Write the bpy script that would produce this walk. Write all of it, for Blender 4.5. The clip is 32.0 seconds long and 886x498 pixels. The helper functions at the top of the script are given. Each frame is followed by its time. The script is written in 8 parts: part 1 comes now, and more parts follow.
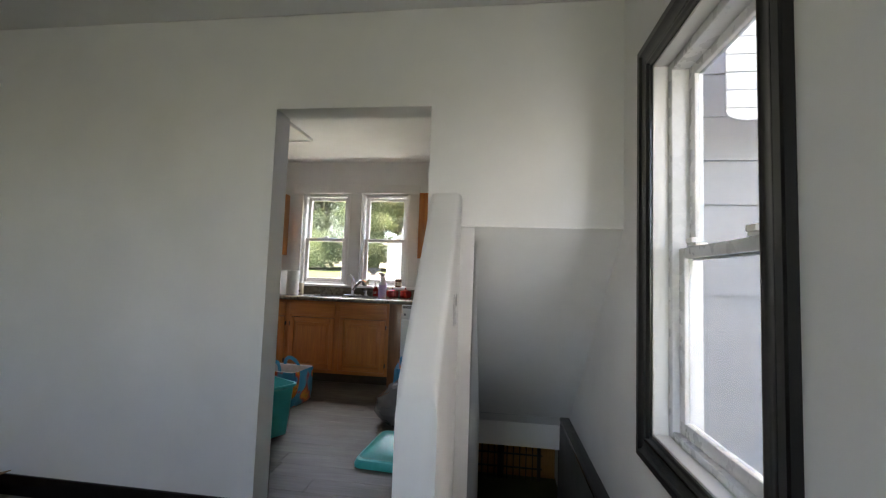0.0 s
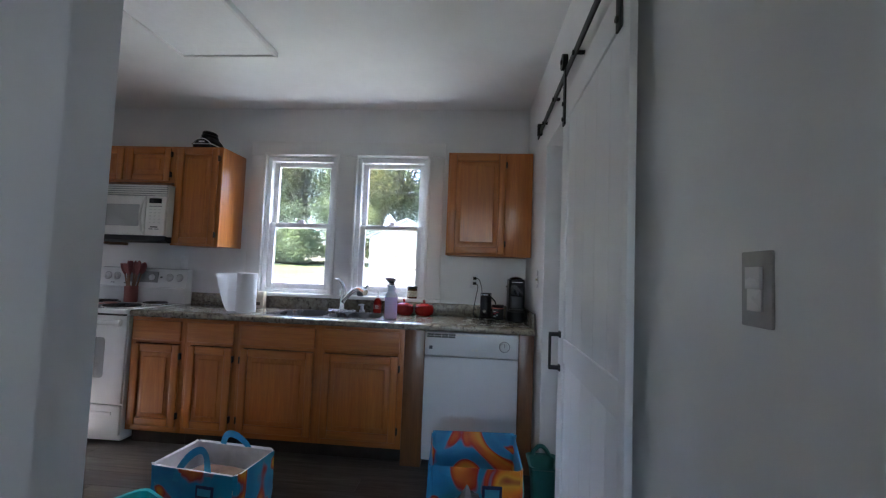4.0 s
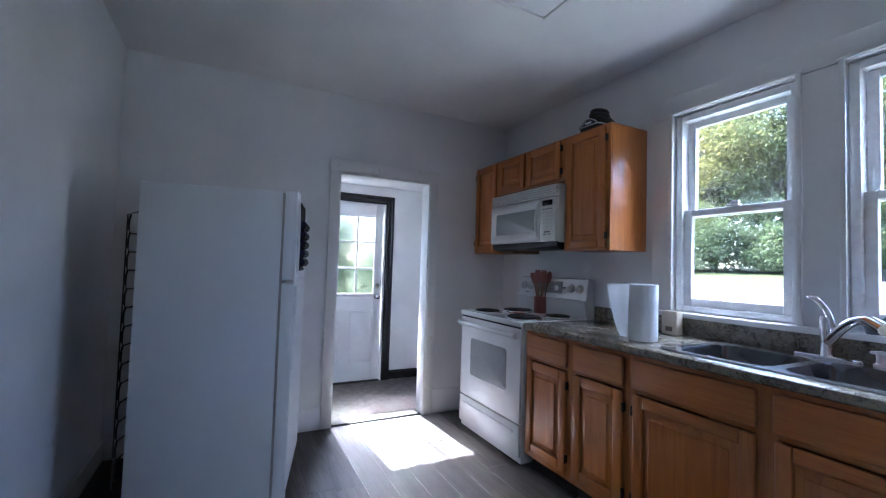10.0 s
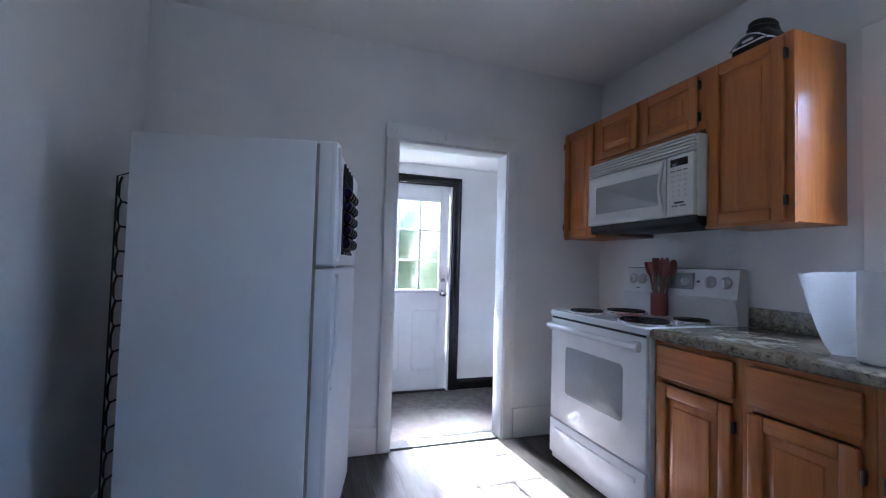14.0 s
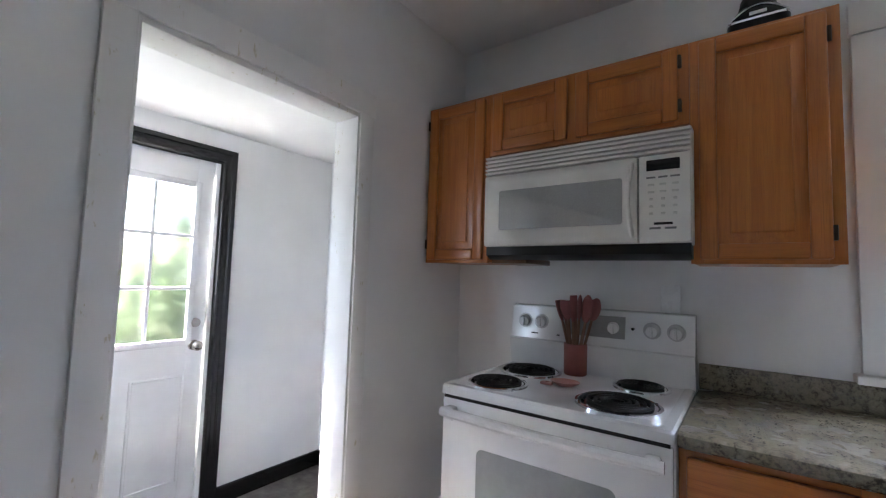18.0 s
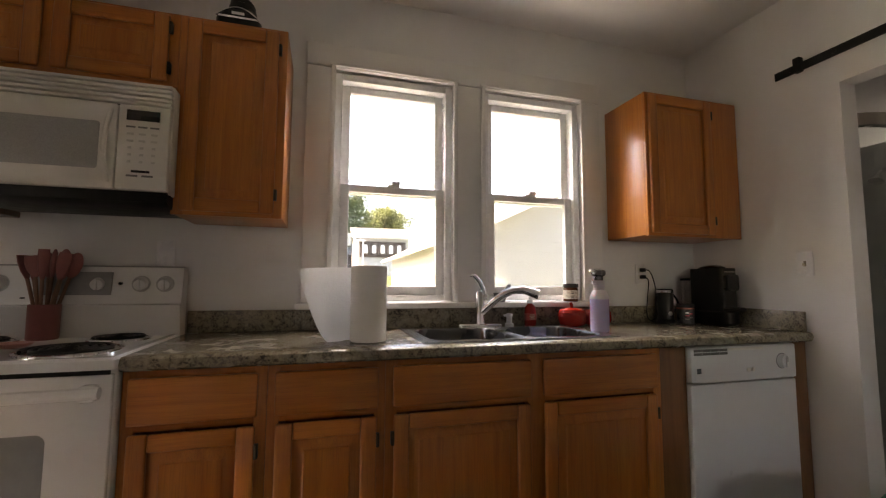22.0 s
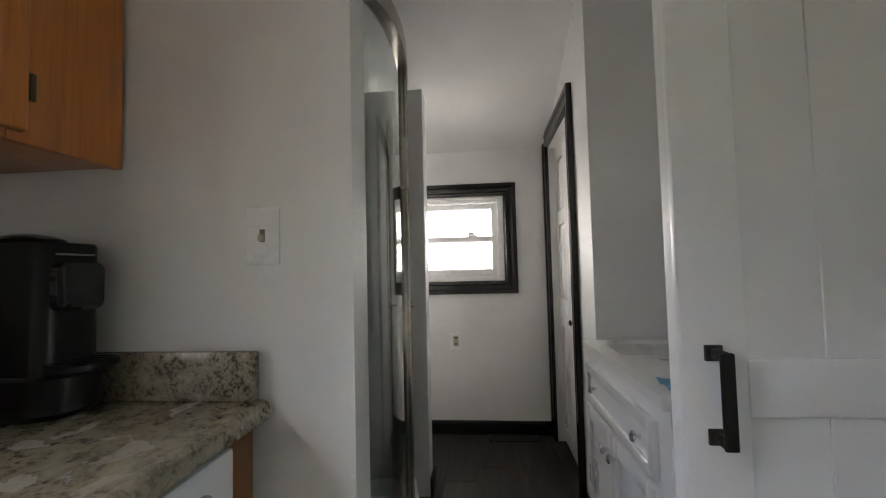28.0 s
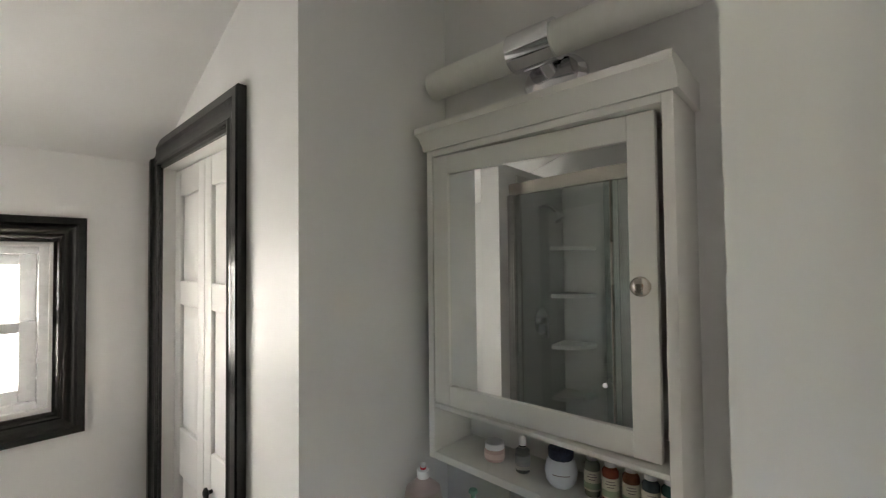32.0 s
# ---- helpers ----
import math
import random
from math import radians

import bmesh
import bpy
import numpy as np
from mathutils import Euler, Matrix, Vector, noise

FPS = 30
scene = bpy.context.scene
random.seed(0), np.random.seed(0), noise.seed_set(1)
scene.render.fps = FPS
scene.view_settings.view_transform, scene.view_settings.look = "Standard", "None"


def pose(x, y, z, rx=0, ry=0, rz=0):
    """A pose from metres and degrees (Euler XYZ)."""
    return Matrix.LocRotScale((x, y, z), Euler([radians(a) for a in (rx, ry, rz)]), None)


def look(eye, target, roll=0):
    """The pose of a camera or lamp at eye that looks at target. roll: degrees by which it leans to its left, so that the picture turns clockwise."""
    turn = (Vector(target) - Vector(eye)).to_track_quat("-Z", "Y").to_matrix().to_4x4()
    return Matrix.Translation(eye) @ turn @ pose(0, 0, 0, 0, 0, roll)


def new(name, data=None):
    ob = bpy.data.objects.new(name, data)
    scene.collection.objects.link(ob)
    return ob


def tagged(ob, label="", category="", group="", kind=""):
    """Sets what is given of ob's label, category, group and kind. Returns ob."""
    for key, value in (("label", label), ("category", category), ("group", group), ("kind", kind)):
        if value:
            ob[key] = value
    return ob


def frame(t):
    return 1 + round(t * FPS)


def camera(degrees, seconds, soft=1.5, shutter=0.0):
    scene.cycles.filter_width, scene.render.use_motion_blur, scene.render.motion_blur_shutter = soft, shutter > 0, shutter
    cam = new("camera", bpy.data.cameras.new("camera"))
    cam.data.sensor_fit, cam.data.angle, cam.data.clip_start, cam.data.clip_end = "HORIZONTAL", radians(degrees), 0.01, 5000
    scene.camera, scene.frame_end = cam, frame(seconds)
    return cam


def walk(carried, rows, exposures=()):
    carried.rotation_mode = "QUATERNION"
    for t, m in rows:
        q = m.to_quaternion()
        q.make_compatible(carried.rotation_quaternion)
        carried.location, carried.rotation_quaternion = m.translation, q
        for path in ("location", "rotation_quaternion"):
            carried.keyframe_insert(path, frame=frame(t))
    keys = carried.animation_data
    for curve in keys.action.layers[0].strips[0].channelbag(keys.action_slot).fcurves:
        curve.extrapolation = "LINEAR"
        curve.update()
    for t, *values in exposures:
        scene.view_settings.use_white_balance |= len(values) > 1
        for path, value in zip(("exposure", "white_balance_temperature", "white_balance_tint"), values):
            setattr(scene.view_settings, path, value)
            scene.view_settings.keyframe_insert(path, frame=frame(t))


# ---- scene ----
cam = camera(93.0, 32.0, 1.2)
PATH = [
    (0, (0.302, -4.998, 1.169), (0.039, -3.02, 1.304), 2.0),
    (0.5, (0.191, -4.975, 1.186), (-0.16, -3.01, 1.315), 2.2),
    (1, (0.072, -4.905, 1.186), (-0.529, -3.001, 1.304), 2.2),
    (1.5, (-0.045, -4.716, 1.198), (-0.7, -2.829, 1.309), 2.0),
    (2, (-0.167, -4.496, 1.204), (-0.826, -2.611, 1.31), 2.0),
    (2.5, (-0.31, -4.188, 1.209), (-0.822, -2.258, 1.313), 2.2),
    (3, (-0.349, -3.859, 1.216), (-0.631, -1.882, 1.327), 1.4),
    (3.5, (-0.378, -3.598, 1.227), (-0.605, -1.614, 1.339), 2.0),
    (5.5, (-0.365, -2.729, 1.298), (-0.342, -0.732, 1.415), 1.6),
    (6, (-0.399, -2.632, 1.276), (-0.457, -0.637, 1.402), 1.4),
    (6.5, (-0.43, -2.517, 1.262), (-0.789, -0.555, 1.401), 1.7),
    (7, (-0.511, -2.465, 1.271), (-1.098, -0.557, 1.392), 1.8),
    (7.5, (-0.528, -2.41, 1.261), (-1.359, -0.595, 1.379), 1.9),
    (8, (-0.542, -2.376, 1.275), (-1.649, -0.714, 1.376), 1.9),
    (8.5, (-0.57, -2.365, 1.27), (-1.909, -0.881, 1.367), 2.0),
    (9, (-0.59, -2.345, 1.259), (-2.13, -1.073, 1.356), 2.1),
    (9.5, (-0.593, -2.318, 1.259), (-2.27, -1.232, 1.347), 2.0),
    (10, (-0.592, -2.303, 1.246), (-2.374, -1.399, 1.331), 1.8),
    (10.5, (-0.592, -2.295, 1.237), (-2.451, -1.562, 1.318), 1.9),
    (11, (-0.589, -2.302, 1.215), (-2.506, -1.738, 1.293), 1.9),
    (11.5, (-0.601, -2.312, 1.21), (-2.534, -1.804, 1.29), 1.9),
    (12, (-0.649, -2.345, 1.209), (-2.585, -1.85, 1.284), 2.0),
    (12.5, (-0.741, -2.367, 1.211), (-2.675, -1.861, 1.285), 2.0),
    (13, (-0.876, -2.335, 1.205), (-2.796, -1.779, 1.275), 1.8),
    (13.5, (-1.043, -2.212, 1.184), (-2.951, -1.619, 1.255), 1.6),
    (15.5, (-1.881, -1.995, 1.16), (-3.656, -1.08, 1.256), 2.1),
    (16, (-2.07, -1.963, 1.157), (-3.734, -0.86, 1.263), 1.9),
    (16.5, (-2.251, -1.998, 1.174), (-3.748, -0.676, 1.29), 1.8),
    (17, (-2.427, -1.941, 1.29), (-3.806, -0.498, 1.41), 1.9),
    (17.5, (-2.545, -1.942, 1.339), (-3.884, -0.461, 1.46), 1.9),
    (18, (-2.574, -1.938, 1.3), (-3.747, -0.325, 1.44), 1.8),
    (18.5, (-2.552, -1.969, 1.281), (-3.503, -0.216, 1.428), 1.6),
    (19, (-2.491, -1.975, 1.254), (-3.217, -0.117, 1.396), 1.3),
    (19.5, (-2.431, -1.981, 1.227), (-2.889, -0.04, 1.38), 1.2),
    (20, (-2.394, -1.999, 1.195), (-2.612, -0.018, 1.359), 1.0),
    (20.5, (-2.36, -2.013, 1.154), (-2.422, -0.021, 1.316), 0.9),
    (21, (-2.312, -2.021, 1.137), (-2.232, -0.029, 1.3), 0.8),
    (21.5, (-2.239, -2.042, 1.134), (-1.928, -0.073, 1.294), 0.5),
    (22, (-2.185, -2.054, 1.125), (-1.637, -0.137, 1.291), 0.3),
    (22.5, (-2.136, -2.066, 1.123), (-1.394, -0.215, 1.281), 0.1),
    (23, (-2.057, -2.047, 1.118), (-1.157, -0.268, 1.272), -0.0),
    (23.5, (-1.931, -1.999, 1.137), (-0.923, -0.277, 1.279), 0.0),
    (24, (-1.861, -1.885, 1.138), (-0.719, -0.249, 1.275), 0.1),
    (24.5, (-1.834, -1.703, 1.152), (-0.355, -0.363, 1.281), -0.0),
    (26.5, (-1.526, -1.096, 1.148), (0.37, -0.47, 1.261), -1.2),
    (27, (-1.271, -1.062, 1.16), (0.656, -0.538, 1.27), -1.2),
    (27.5, (-1.011, -1.048, 1.171), (0.966, -0.759, 1.266), -1.5),
    (28, (-0.792, -1.053, 1.155), (1.197, -0.862, 1.25), -1.4),
    (28.5, (-0.556, -1.044, 1.15), (1.436, -0.888, 1.245), -1.5),
    (29, (-0.279, -1.032, 1.164), (1.719, -1.058, 1.251), -1.2),
    (29.5, (-0.091, -0.995, 1.158), (1.881, -1.317, 1.251), -0.9),
    (30, (-0.015, -0.968, 1.132), (1.832, -1.728, 1.235), -0.8),
    (30.5, (-0.002, -0.988, 1.212), (1.64, -2.126, 1.306), -0.9),
    (31, (0.011, -0.998, 1.31), (1.516, -2.313, 1.379), -0.9),
    (31.5, (0.057, -1.034, 1.461), (1.473, -2.445, 1.527), -0.6),
    (32, (0.073, -1.041, 1.549), (1.43, -2.51, 1.602), -0.6),
]
EXPOSURES = [(0, 4.4, 7400, 17), (1, 4.45, 7100, 17), (2, 4.4, 6900, 18), (3.0, 4.37, 6500, 20), (3.5, 4.37, 6200, 19), (5.5, 4.12, 5400, 16), (7, 4.27, 5500, 18), (9, 4.31, 5500, 18), (10, 4.23, 5200, 18), (12, 4.3, 5070, 19), (13.5, 4.43, 5120, 19), (16, 4.26, 5500, 16), (17, 4.36, 5700, 16), (18, 4.73, 6050, 16), (19, 5.08, 7200, 20), (20, 4.92, 8300, 22), (21, 4.55, 8950, 25), (22, 3.95, 9100, 25), (23, 3.47, 9100, 25), (24.5, 3.45, 8500, 21), (26.5, 3.89, 7500, 15), (28.3, 4.25, 7200, 14), (29, 3.85, 7400, 12), (30, 3.95, 7400, 12), (31, 4.2, 7400, 12), (32, 4.75, 7400, 12)]
walk(cam, [(t, look(eye, target, roll)) for t, eye, target, roll in PATH], EXPOSURES)

# ---- world and sun ----
world = bpy.data.worlds.new("sky")
scene.world = world
world.use_nodes = True
wn = world.node_tree.nodes
sky = wn.new("ShaderNodeTexSky")
sky.sky_type = "NISHITA"
sky.sun_disc = False
sky.sun_elevation = radians(41)
sky.sun_rotation = radians(-85)
wn["Background"].inputs["Strength"].default_value = 0.12
world.node_tree.links.new(sky.outputs[0], wn["Background"].inputs["Color"])


def lamp(name, kind, m, energy, color=(1, 1, 1), size=(1, 1)):
    d = bpy.data.lights.new(name, kind)
    d.energy, d.color = energy, color
    if kind == "AREA":
        d.shape, d.size, d.size_y = "RECTANGLE", size[0], size[1]
    ob = new(name, d)
    ob.matrix_world = m
    return ob


sun = lamp("sun", "SUN", look((-10, -0.2, 9), (0, 0.45, 0.2)), 5.0, (1.0, 0.93, 0.82))
sun.data.angle = radians(0.5)
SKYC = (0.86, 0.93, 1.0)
# added area lamps stand in for daylight; south and mudroom openings are unseen additions
lamp("fill_front_south", "AREA", look((-0.5, -7.0, 1.55), (-0.2, -3, 3.0)), 0.42, SKYC, (0.75, 1.1))
# fill lamp added outside the front window, beside the sight line
lamp("fill_front_east", "AREA", look((1.12, -4.32, 1.6), (-0.5, -3.3, 1.9)), 0.42, SKYC, (0.5, 1.1))
lamp("fill_mudroom_side", "AREA", look((-4.4, -2.82, 1.5), (-4.4, 0, 1.2)), 0.42, SKYC, (0.65, 0.85))
# two added fills outside the kitchen windows, above and below the sight line
lamp("fill_kitchen_high", "AREA", look((-1.55, 0.62, 2.66), (-1.65, -1.6, 0.9)), 7.4, SKYC, (2.3, 0.5))
lamp("fill_kitchen_low", "AREA", look((-1.47, 0.5, 0.7), (-1.2, -2.2, 2.2)), 1.3, (0.95, 0.97, 0.95), (2.2, 0.5))
# white panel lamp added in the bath window in place of its sky
lamp("fill_bath_window", "AREA", look((2.06, -0.82, 1.35), (0, -0.85, 1.3)), 0.5, (0.97, 0.98, 1.0), (0.64, 0.46))


# ---- mesh tools ----
def bm_new():
    return bmesh.new()


def box(bm, x0, x1, y0, y1, z0, z1, bevel=0.0, seg=2):
    r = bmesh.ops.create_cube(bm, size=1.0, matrix=Matrix.LocRotScale(((x0 + x1) / 2, (y0 + y1) / 2, (z0 + z1) / 2), None, (abs(x1 - x0), abs(y1 - y0), abs(z1 - z0))))
    if bevel > 0:
        ed = list({e for v in r["verts"] for e in v.link_edges})
        bmesh.ops.bevel(bm, geom=ed, offset=bevel, segments=seg, affect="EDGES", profile=0.5)
    return bm


def cyl(bm, a, b, r0, r1=None, seg=16, caps=True):
    r1 = r0 if r1 is None else r1
    a, b = Vector(a), Vector(b)
    d = b - a
    m = Matrix.Translation((a + b) / 2) @ d.to_track_quat("Z", "Y").to_matrix().to_4x4()
    bmesh.ops.create_cone(bm, cap_ends=caps, segments=seg, radius1=r0, radius2=r1, depth=d.length, matrix=m)
    return bm


def ball(bm, c, r, seg=12, scale=(1, 1, 1)):
    bmesh.ops.create_uvsphere(bm, u_segments=seg, v_segments=max(6, seg // 2), radius=r, matrix=Matrix.LocRotScale(c, None, scale))
    return bm


def lathe(bm, c, profile, seg=24, scale=(1, 1)):
    """profile: (radius, height) pairs round the upright axis through c."""
    rings = []
    for r, h in profile:
        rings.append([bm.verts.new((c[0] + r * scale[0] * math.cos(2 * math.pi * k / seg), c[1] + r * scale[1] * math.sin(2 * math.pi * k / seg), c[2] + h)) for k in range(seg)])
    for p, q in zip(rings, rings[1:]):
        for k in range(seg):
            bm.faces.new((p[k], p[(k + 1) % seg], q[(k + 1) % seg], q[k]))
    for ring, flip in ((rings[0], True), (rings[-1], False)):
        if (Vector(ring[0].co) - Vector(ring[seg // 2].co)).length > 1e-4:
            bm.faces.new(ring[::-1] if flip else ring)
    return bm


def tube(bm, pts, r, seg=10):
    """A bent round bar through pts."""
    pts = [Vector(p) for p in pts]
    rings, up = [], Vector((0.31, 0.27, 0.91)).normalized()
    for k, p in enumerate(pts):
        d = (pts[min(k + 1, len(pts) - 1)] - pts[max(k - 1, 0)]).normalized()
        u = d.cross(up).normalized()
        v = d.cross(u)
        rings.append([bm.verts.new(p + r * (math.cos(2 * math.pi * j / seg) * u + math.sin(2 * math.pi * j / seg) * v)) for j in range(seg)])
    for p, q in zip(rings, rings[1:]):
        for j in range(seg):
            bm.faces.new((p[j], q[j], q[(j + 1) % seg], p[(j + 1) % seg]))
    bm.faces.new(rings[0])
    bm.faces.new(rings[-1][::-1])
    return bm


def arc(f, n):
    return [f(k / (n - 1)) for k in range(n)]


def prism(bm, poly, axis, a, b):
    """A flat outline (list of two coordinates) drawn out along an axis from a to b."""
    def at(p, w):
        return {"x": (w, p[0], p[1]), "y": (p[0], w, p[1]), "z": (p[0], p[1], w)}[axis]
    lo = [bm.verts.new(at(p, a)) for p in poly]
    hi = [bm.verts.new(at(p, b)) for p in poly]
    bm.faces.new(lo)
    bm.faces.new(hi[::-1])
    for k in range(len(poly)):
        j = (k + 1) % len(poly)
        bm.faces.new((lo[k], hi[k], hi[j], lo[j]))
    bmesh.ops.recalc_face_normals(bm, faces=bm.faces)
    return bm


def frame_ring(bm, x0, x1, z0, z1, w, y0, y1, bevel=0.002, axis="y", bottom=True):
    """Four mitred-looking bars round an opening in a wall that faces along axis."""
    bars = [(x0, x0 + w, z0, z1), (x1 - w, x1, z0, z1), (x0 + w, x1 - w, z1 - w, z1)]
    if bottom:
        bars.append((x0 + w, x1 - w, z0, z0 + w))
    for a, b, c, d in bars:
        if axis == "y":
            box(bm, a, b, y0, y1, c, d, bevel)
        else:
            box(bm, y0, y1, a, b, c, d, bevel)
    return bm


def origin(ob):
    o = Vector((0, 0, 0))
    while ob:
        o += ob.location
        ob = ob.parent
    return o


def finish(bm, name, smooth=True):
    me = bpy.data.meshes.new(name)
    bmesh.ops.recalc_face_normals(bm, faces=bm.faces)
    bm.to_mesh(me)
    bm.free()
    if smooth:
        me.shade_smooth()
        me.set_sharp_from_angle(angle=radians(35))
    return me


def thing(name, loc, label="", category="", group="", kind=""):
    ob = new(name)
    ob.location = loc
    ob.empty_display_size = 0.05
    return tagged(ob, label, category, group, kind)


def part(name, bm, material, parent=None, label="", smooth=True):
    me = finish(bm, name, smooth)
    if parent:
        me.transform(Matrix.Translation(-origin(parent)))
    me.materials.append(material)
    ob = new(name, me)
    ob.parent = parent
    return tagged(ob, label)


def solid(name, bm, material, label="", category="", group="", kind="", smooth=True):
    """A thing that is one mesh, its origin at the middle of its base."""
    me = finish(bm, name, smooth)
    n = len(me.vertices)
    co = np.empty(n * 3)
    me.vertices.foreach_get("co", co)
    co = co.reshape(-1, 3)
    c = Vector(((co[:, 0].min() + co[:, 0].max()) / 2, (co[:, 1].min() + co[:, 1].max()) / 2, co[:, 2].min()))
    me.transform(Matrix.Translation(-c))
    me.materials.append(material)
    ob = new(name, me)
    ob.location = c
    return tagged(ob, label, category, group, kind)


# ---- materials ----
class Nodes:
    def __init__(self, name):
        self.m = bpy.data.materials.new(name)
        self.m.use_nodes = True
        self.t = self.m.node_tree
        self.b = self.t.nodes["Principled BSDF"]

    def node(self, kind, **props):
        n = self.t.nodes.new(kind)
        for k, v in props.items():
            n.inputs[k].default_value = v
        return n

    def link(self, a, b):
        self.t.links.new(a, b)

    def coords(self, scale=(1, 1, 1), turn=(0, 0, 0), perobject=False):
        tc = self.t.nodes.new("ShaderNodeTexCoord")
        mp = self.t.nodes.new("ShaderNodeMapping")
        mp.inputs["Scale"].default_value = scale
        mp.inputs["Rotation"].default_value = turn
        self.link(tc.outputs["Object"], mp.inputs["Vector"])
        if perobject:
            oi = self.t.nodes.new("ShaderNodeObjectInfo")
            mu = self.t.nodes.new("ShaderNodeMath")
            mu.operation = "MULTIPLY"
            mu.inputs[1].default_value = 37.0
            self.link(oi.outputs["Random"], mu.inputs[0])
            self.link(mu.outputs[0], mp.inputs["Location"])
        return mp.outputs[0]

    def noise(self, vec, scale, detail=4, rough=0.55, dist=0.0):
        n = self.node("ShaderNodeTexNoise", Scale=scale, Detail=detail, Roughness=rough, Distortion=dist)
        self.link(vec, n.inputs["Vector"])
        return n.outputs["Fac"]

    def ramp(self, fac, stops):
        r = self.t.nodes.new("ShaderNodeValToRGB")
        e = r.color_ramp.elements
        while len(e) < len(stops):
            e.new(0.5)
        for el, (p, c) in zip(e, stops):
            el.position, el.color = p, (*c, 1)
        self.link(fac, r.inputs[0])
        return r.outputs[0]

    def mix(self, fac, a, b, mode="MIX"):
        n = self.t.nodes.new("ShaderNodeMix")
        n.data_type, n.blend_type = "RGBA", mode
        for sock, v in ((n.inputs[0], fac), (n.inputs[6], a), (n.inputs[7], b)):
            if isinstance(v, (int, float)):
                sock.default_value = v
            elif isinstance(v, tuple):
                sock.default_value = (*v, 1)
            else:
                self.link(v, sock)
        return n.outputs[2]

    def bump(self, height, strength=0.2, distance=0.002):
        n = self.node("ShaderNodeBump", Strength=strength, Distance=distance)
        self.link(height, n.inputs["Height"])
        self.link(n.outputs[0], self.b.inputs["Normal"])

    def set(self, **kw):
        for k, v in kw.items():
            s = self.b.inputs[k.replace("_", " ")]
            if isinstance(v, (int, float)):
                s.default_value = v
            elif isinstance(v, tuple):
                s.default_value = (*v, 1)
            else:
                self.link(v, s)
        return self.m


def paint(name, color, rough=0.55, mottle=0.05, bump=0.12, fine=220, coarse=1.6):
    n = Nodes(name)
    v = n.coords()
    big = n.noise(v, coarse, 5)
    small = n.noise(v, fine, 2)
    dark = tuple(c * (1 - mottle * 1.6) for c in color)
    lite = tuple(min(1, c * (1 + mottle)) for c in color)
    n.bump(n.mix(0.25, small, n.noise(v, 28, 3)), bump, 0.0015)
    return n.set(Base_Color=n.ramp(big, [(0.3, dark), (0.7, lite)]), Roughness=n.ramp(n.noise(v, 6, 3), [(0.3, (rough * 0.9,) * 3), (0.7, (min(1, rough * 1.12),) * 3)]))


def plain(name, color, rough=0.4, metal=0.0, mottle=0.06, scale=40, **kw):
    n = Nodes(name)
    v = n.coords()
    f = n.noise(v, scale, 3)
    a = tuple(c * (1 - mottle) for c in color)
    b = tuple(min(1, c * (1 + mottle)) for c in color)
    return n.set(Base_Color=n.ramp(f, [(0.3, a), (0.7, b)]), Roughness=n.ramp(n.noise(v, scale * 0.4, 3), [(0.3, (rough * 0.85,) * 3), (0.7, (min(1, rough * 1.15),) * 3)]), Metallic=metal, **kw)


def wood(name, light, dark, along="z", rough=0.34, coat=0.4):
    """Oiled oak: broad cathedral bands, fine dark pores along the grain."""
    n = Nodes(name)
    s = {"x": (1.1, 16, 16), "y": (16, 1.1, 16), "z": (16, 16, 1.1)}[along]
    v = n.coords(s, perobject=True)
    warp = n.noise(v, 1.1, 5, 0.6, 1.6)
    bands = n.noise(n.coords(tuple(a * 1.7 if a > 5 else a * 1.2 for a in s), perobject=True), 1.0, 4, 0.6, 3.0)
    pores = n.noise(n.coords(tuple(a * 14 if a > 5 else a * 4.0 for a in s), perobject=True), 1.6, 3, 0.7)
    col = n.ramp(warp, [(0.28, dark), (0.5, tuple((a + b) / 2 for a, b in zip(light, dark))), (0.72, light)])
    col = n.mix(n.ramp(bands, [(0.36, (0.26, 0.26, 0.26)), (0.56, (0, 0, 0))]), col, tuple(c * 0.7 for c in dark))
    col = n.mix(n.ramp(pores, [(0.34, (0.32, 0.32, 0.32)), (0.47, (0, 0, 0))]), col, tuple(c * 0.5 for c in dark))
    n.bump(pores, 0.14, 0.001)
    return n.set(Base_Color=col, Roughness=rough, Coat_Weight=coat, Coat_Roughness=0.22)


WALL = paint("wall_paint", (0.8, 0.795, 0.785), 0.5)


def worn_wall(name, color):
    """Wall paint with short dark scuff marks here and there."""
    n = Nodes(name)
    v = n.coords()
    base = n.ramp(n.noise(v, 1.6, 5), [(0.3, tuple(c * 0.93 for c in color)), (0.7, color)])
    line = n.ramp(n.noise(n.coords((0.6, 0.6, 1.5)), 15.0, 1, 0.3, 0.2), [(0.495, (0, 0, 0)), (0.5, (1, 1, 1)), (0.505, (0, 0, 0))])
    spot = n.ramp(n.noise(v, 5.5, 2), [(0.57, (0, 0, 0)), (0.63, (0.1, 0.1, 0.1))])
    n.bump(n.noise(v, 220, 2), 0.12, 0.0015)
    return n.set(Base_Color=n.mix(n.mix(1.0, line, spot, "MULTIPLY"), base, (0.2, 0.2, 0.22)), Roughness=0.5)


def chipped(name, color, under):
    n = Nodes(name)
    v = n.coords()
    f = n.ramp(n.noise(n.coords((1, 1, 0.35)), 34, 5, 0.7), [(0.64, (0, 0, 0)), (0.66, (1, 1, 1))])
    n.bump(f, 0.3, -0.001)
    return n.set(Base_Color=n.mix(f, color, under), Roughness=0.36)


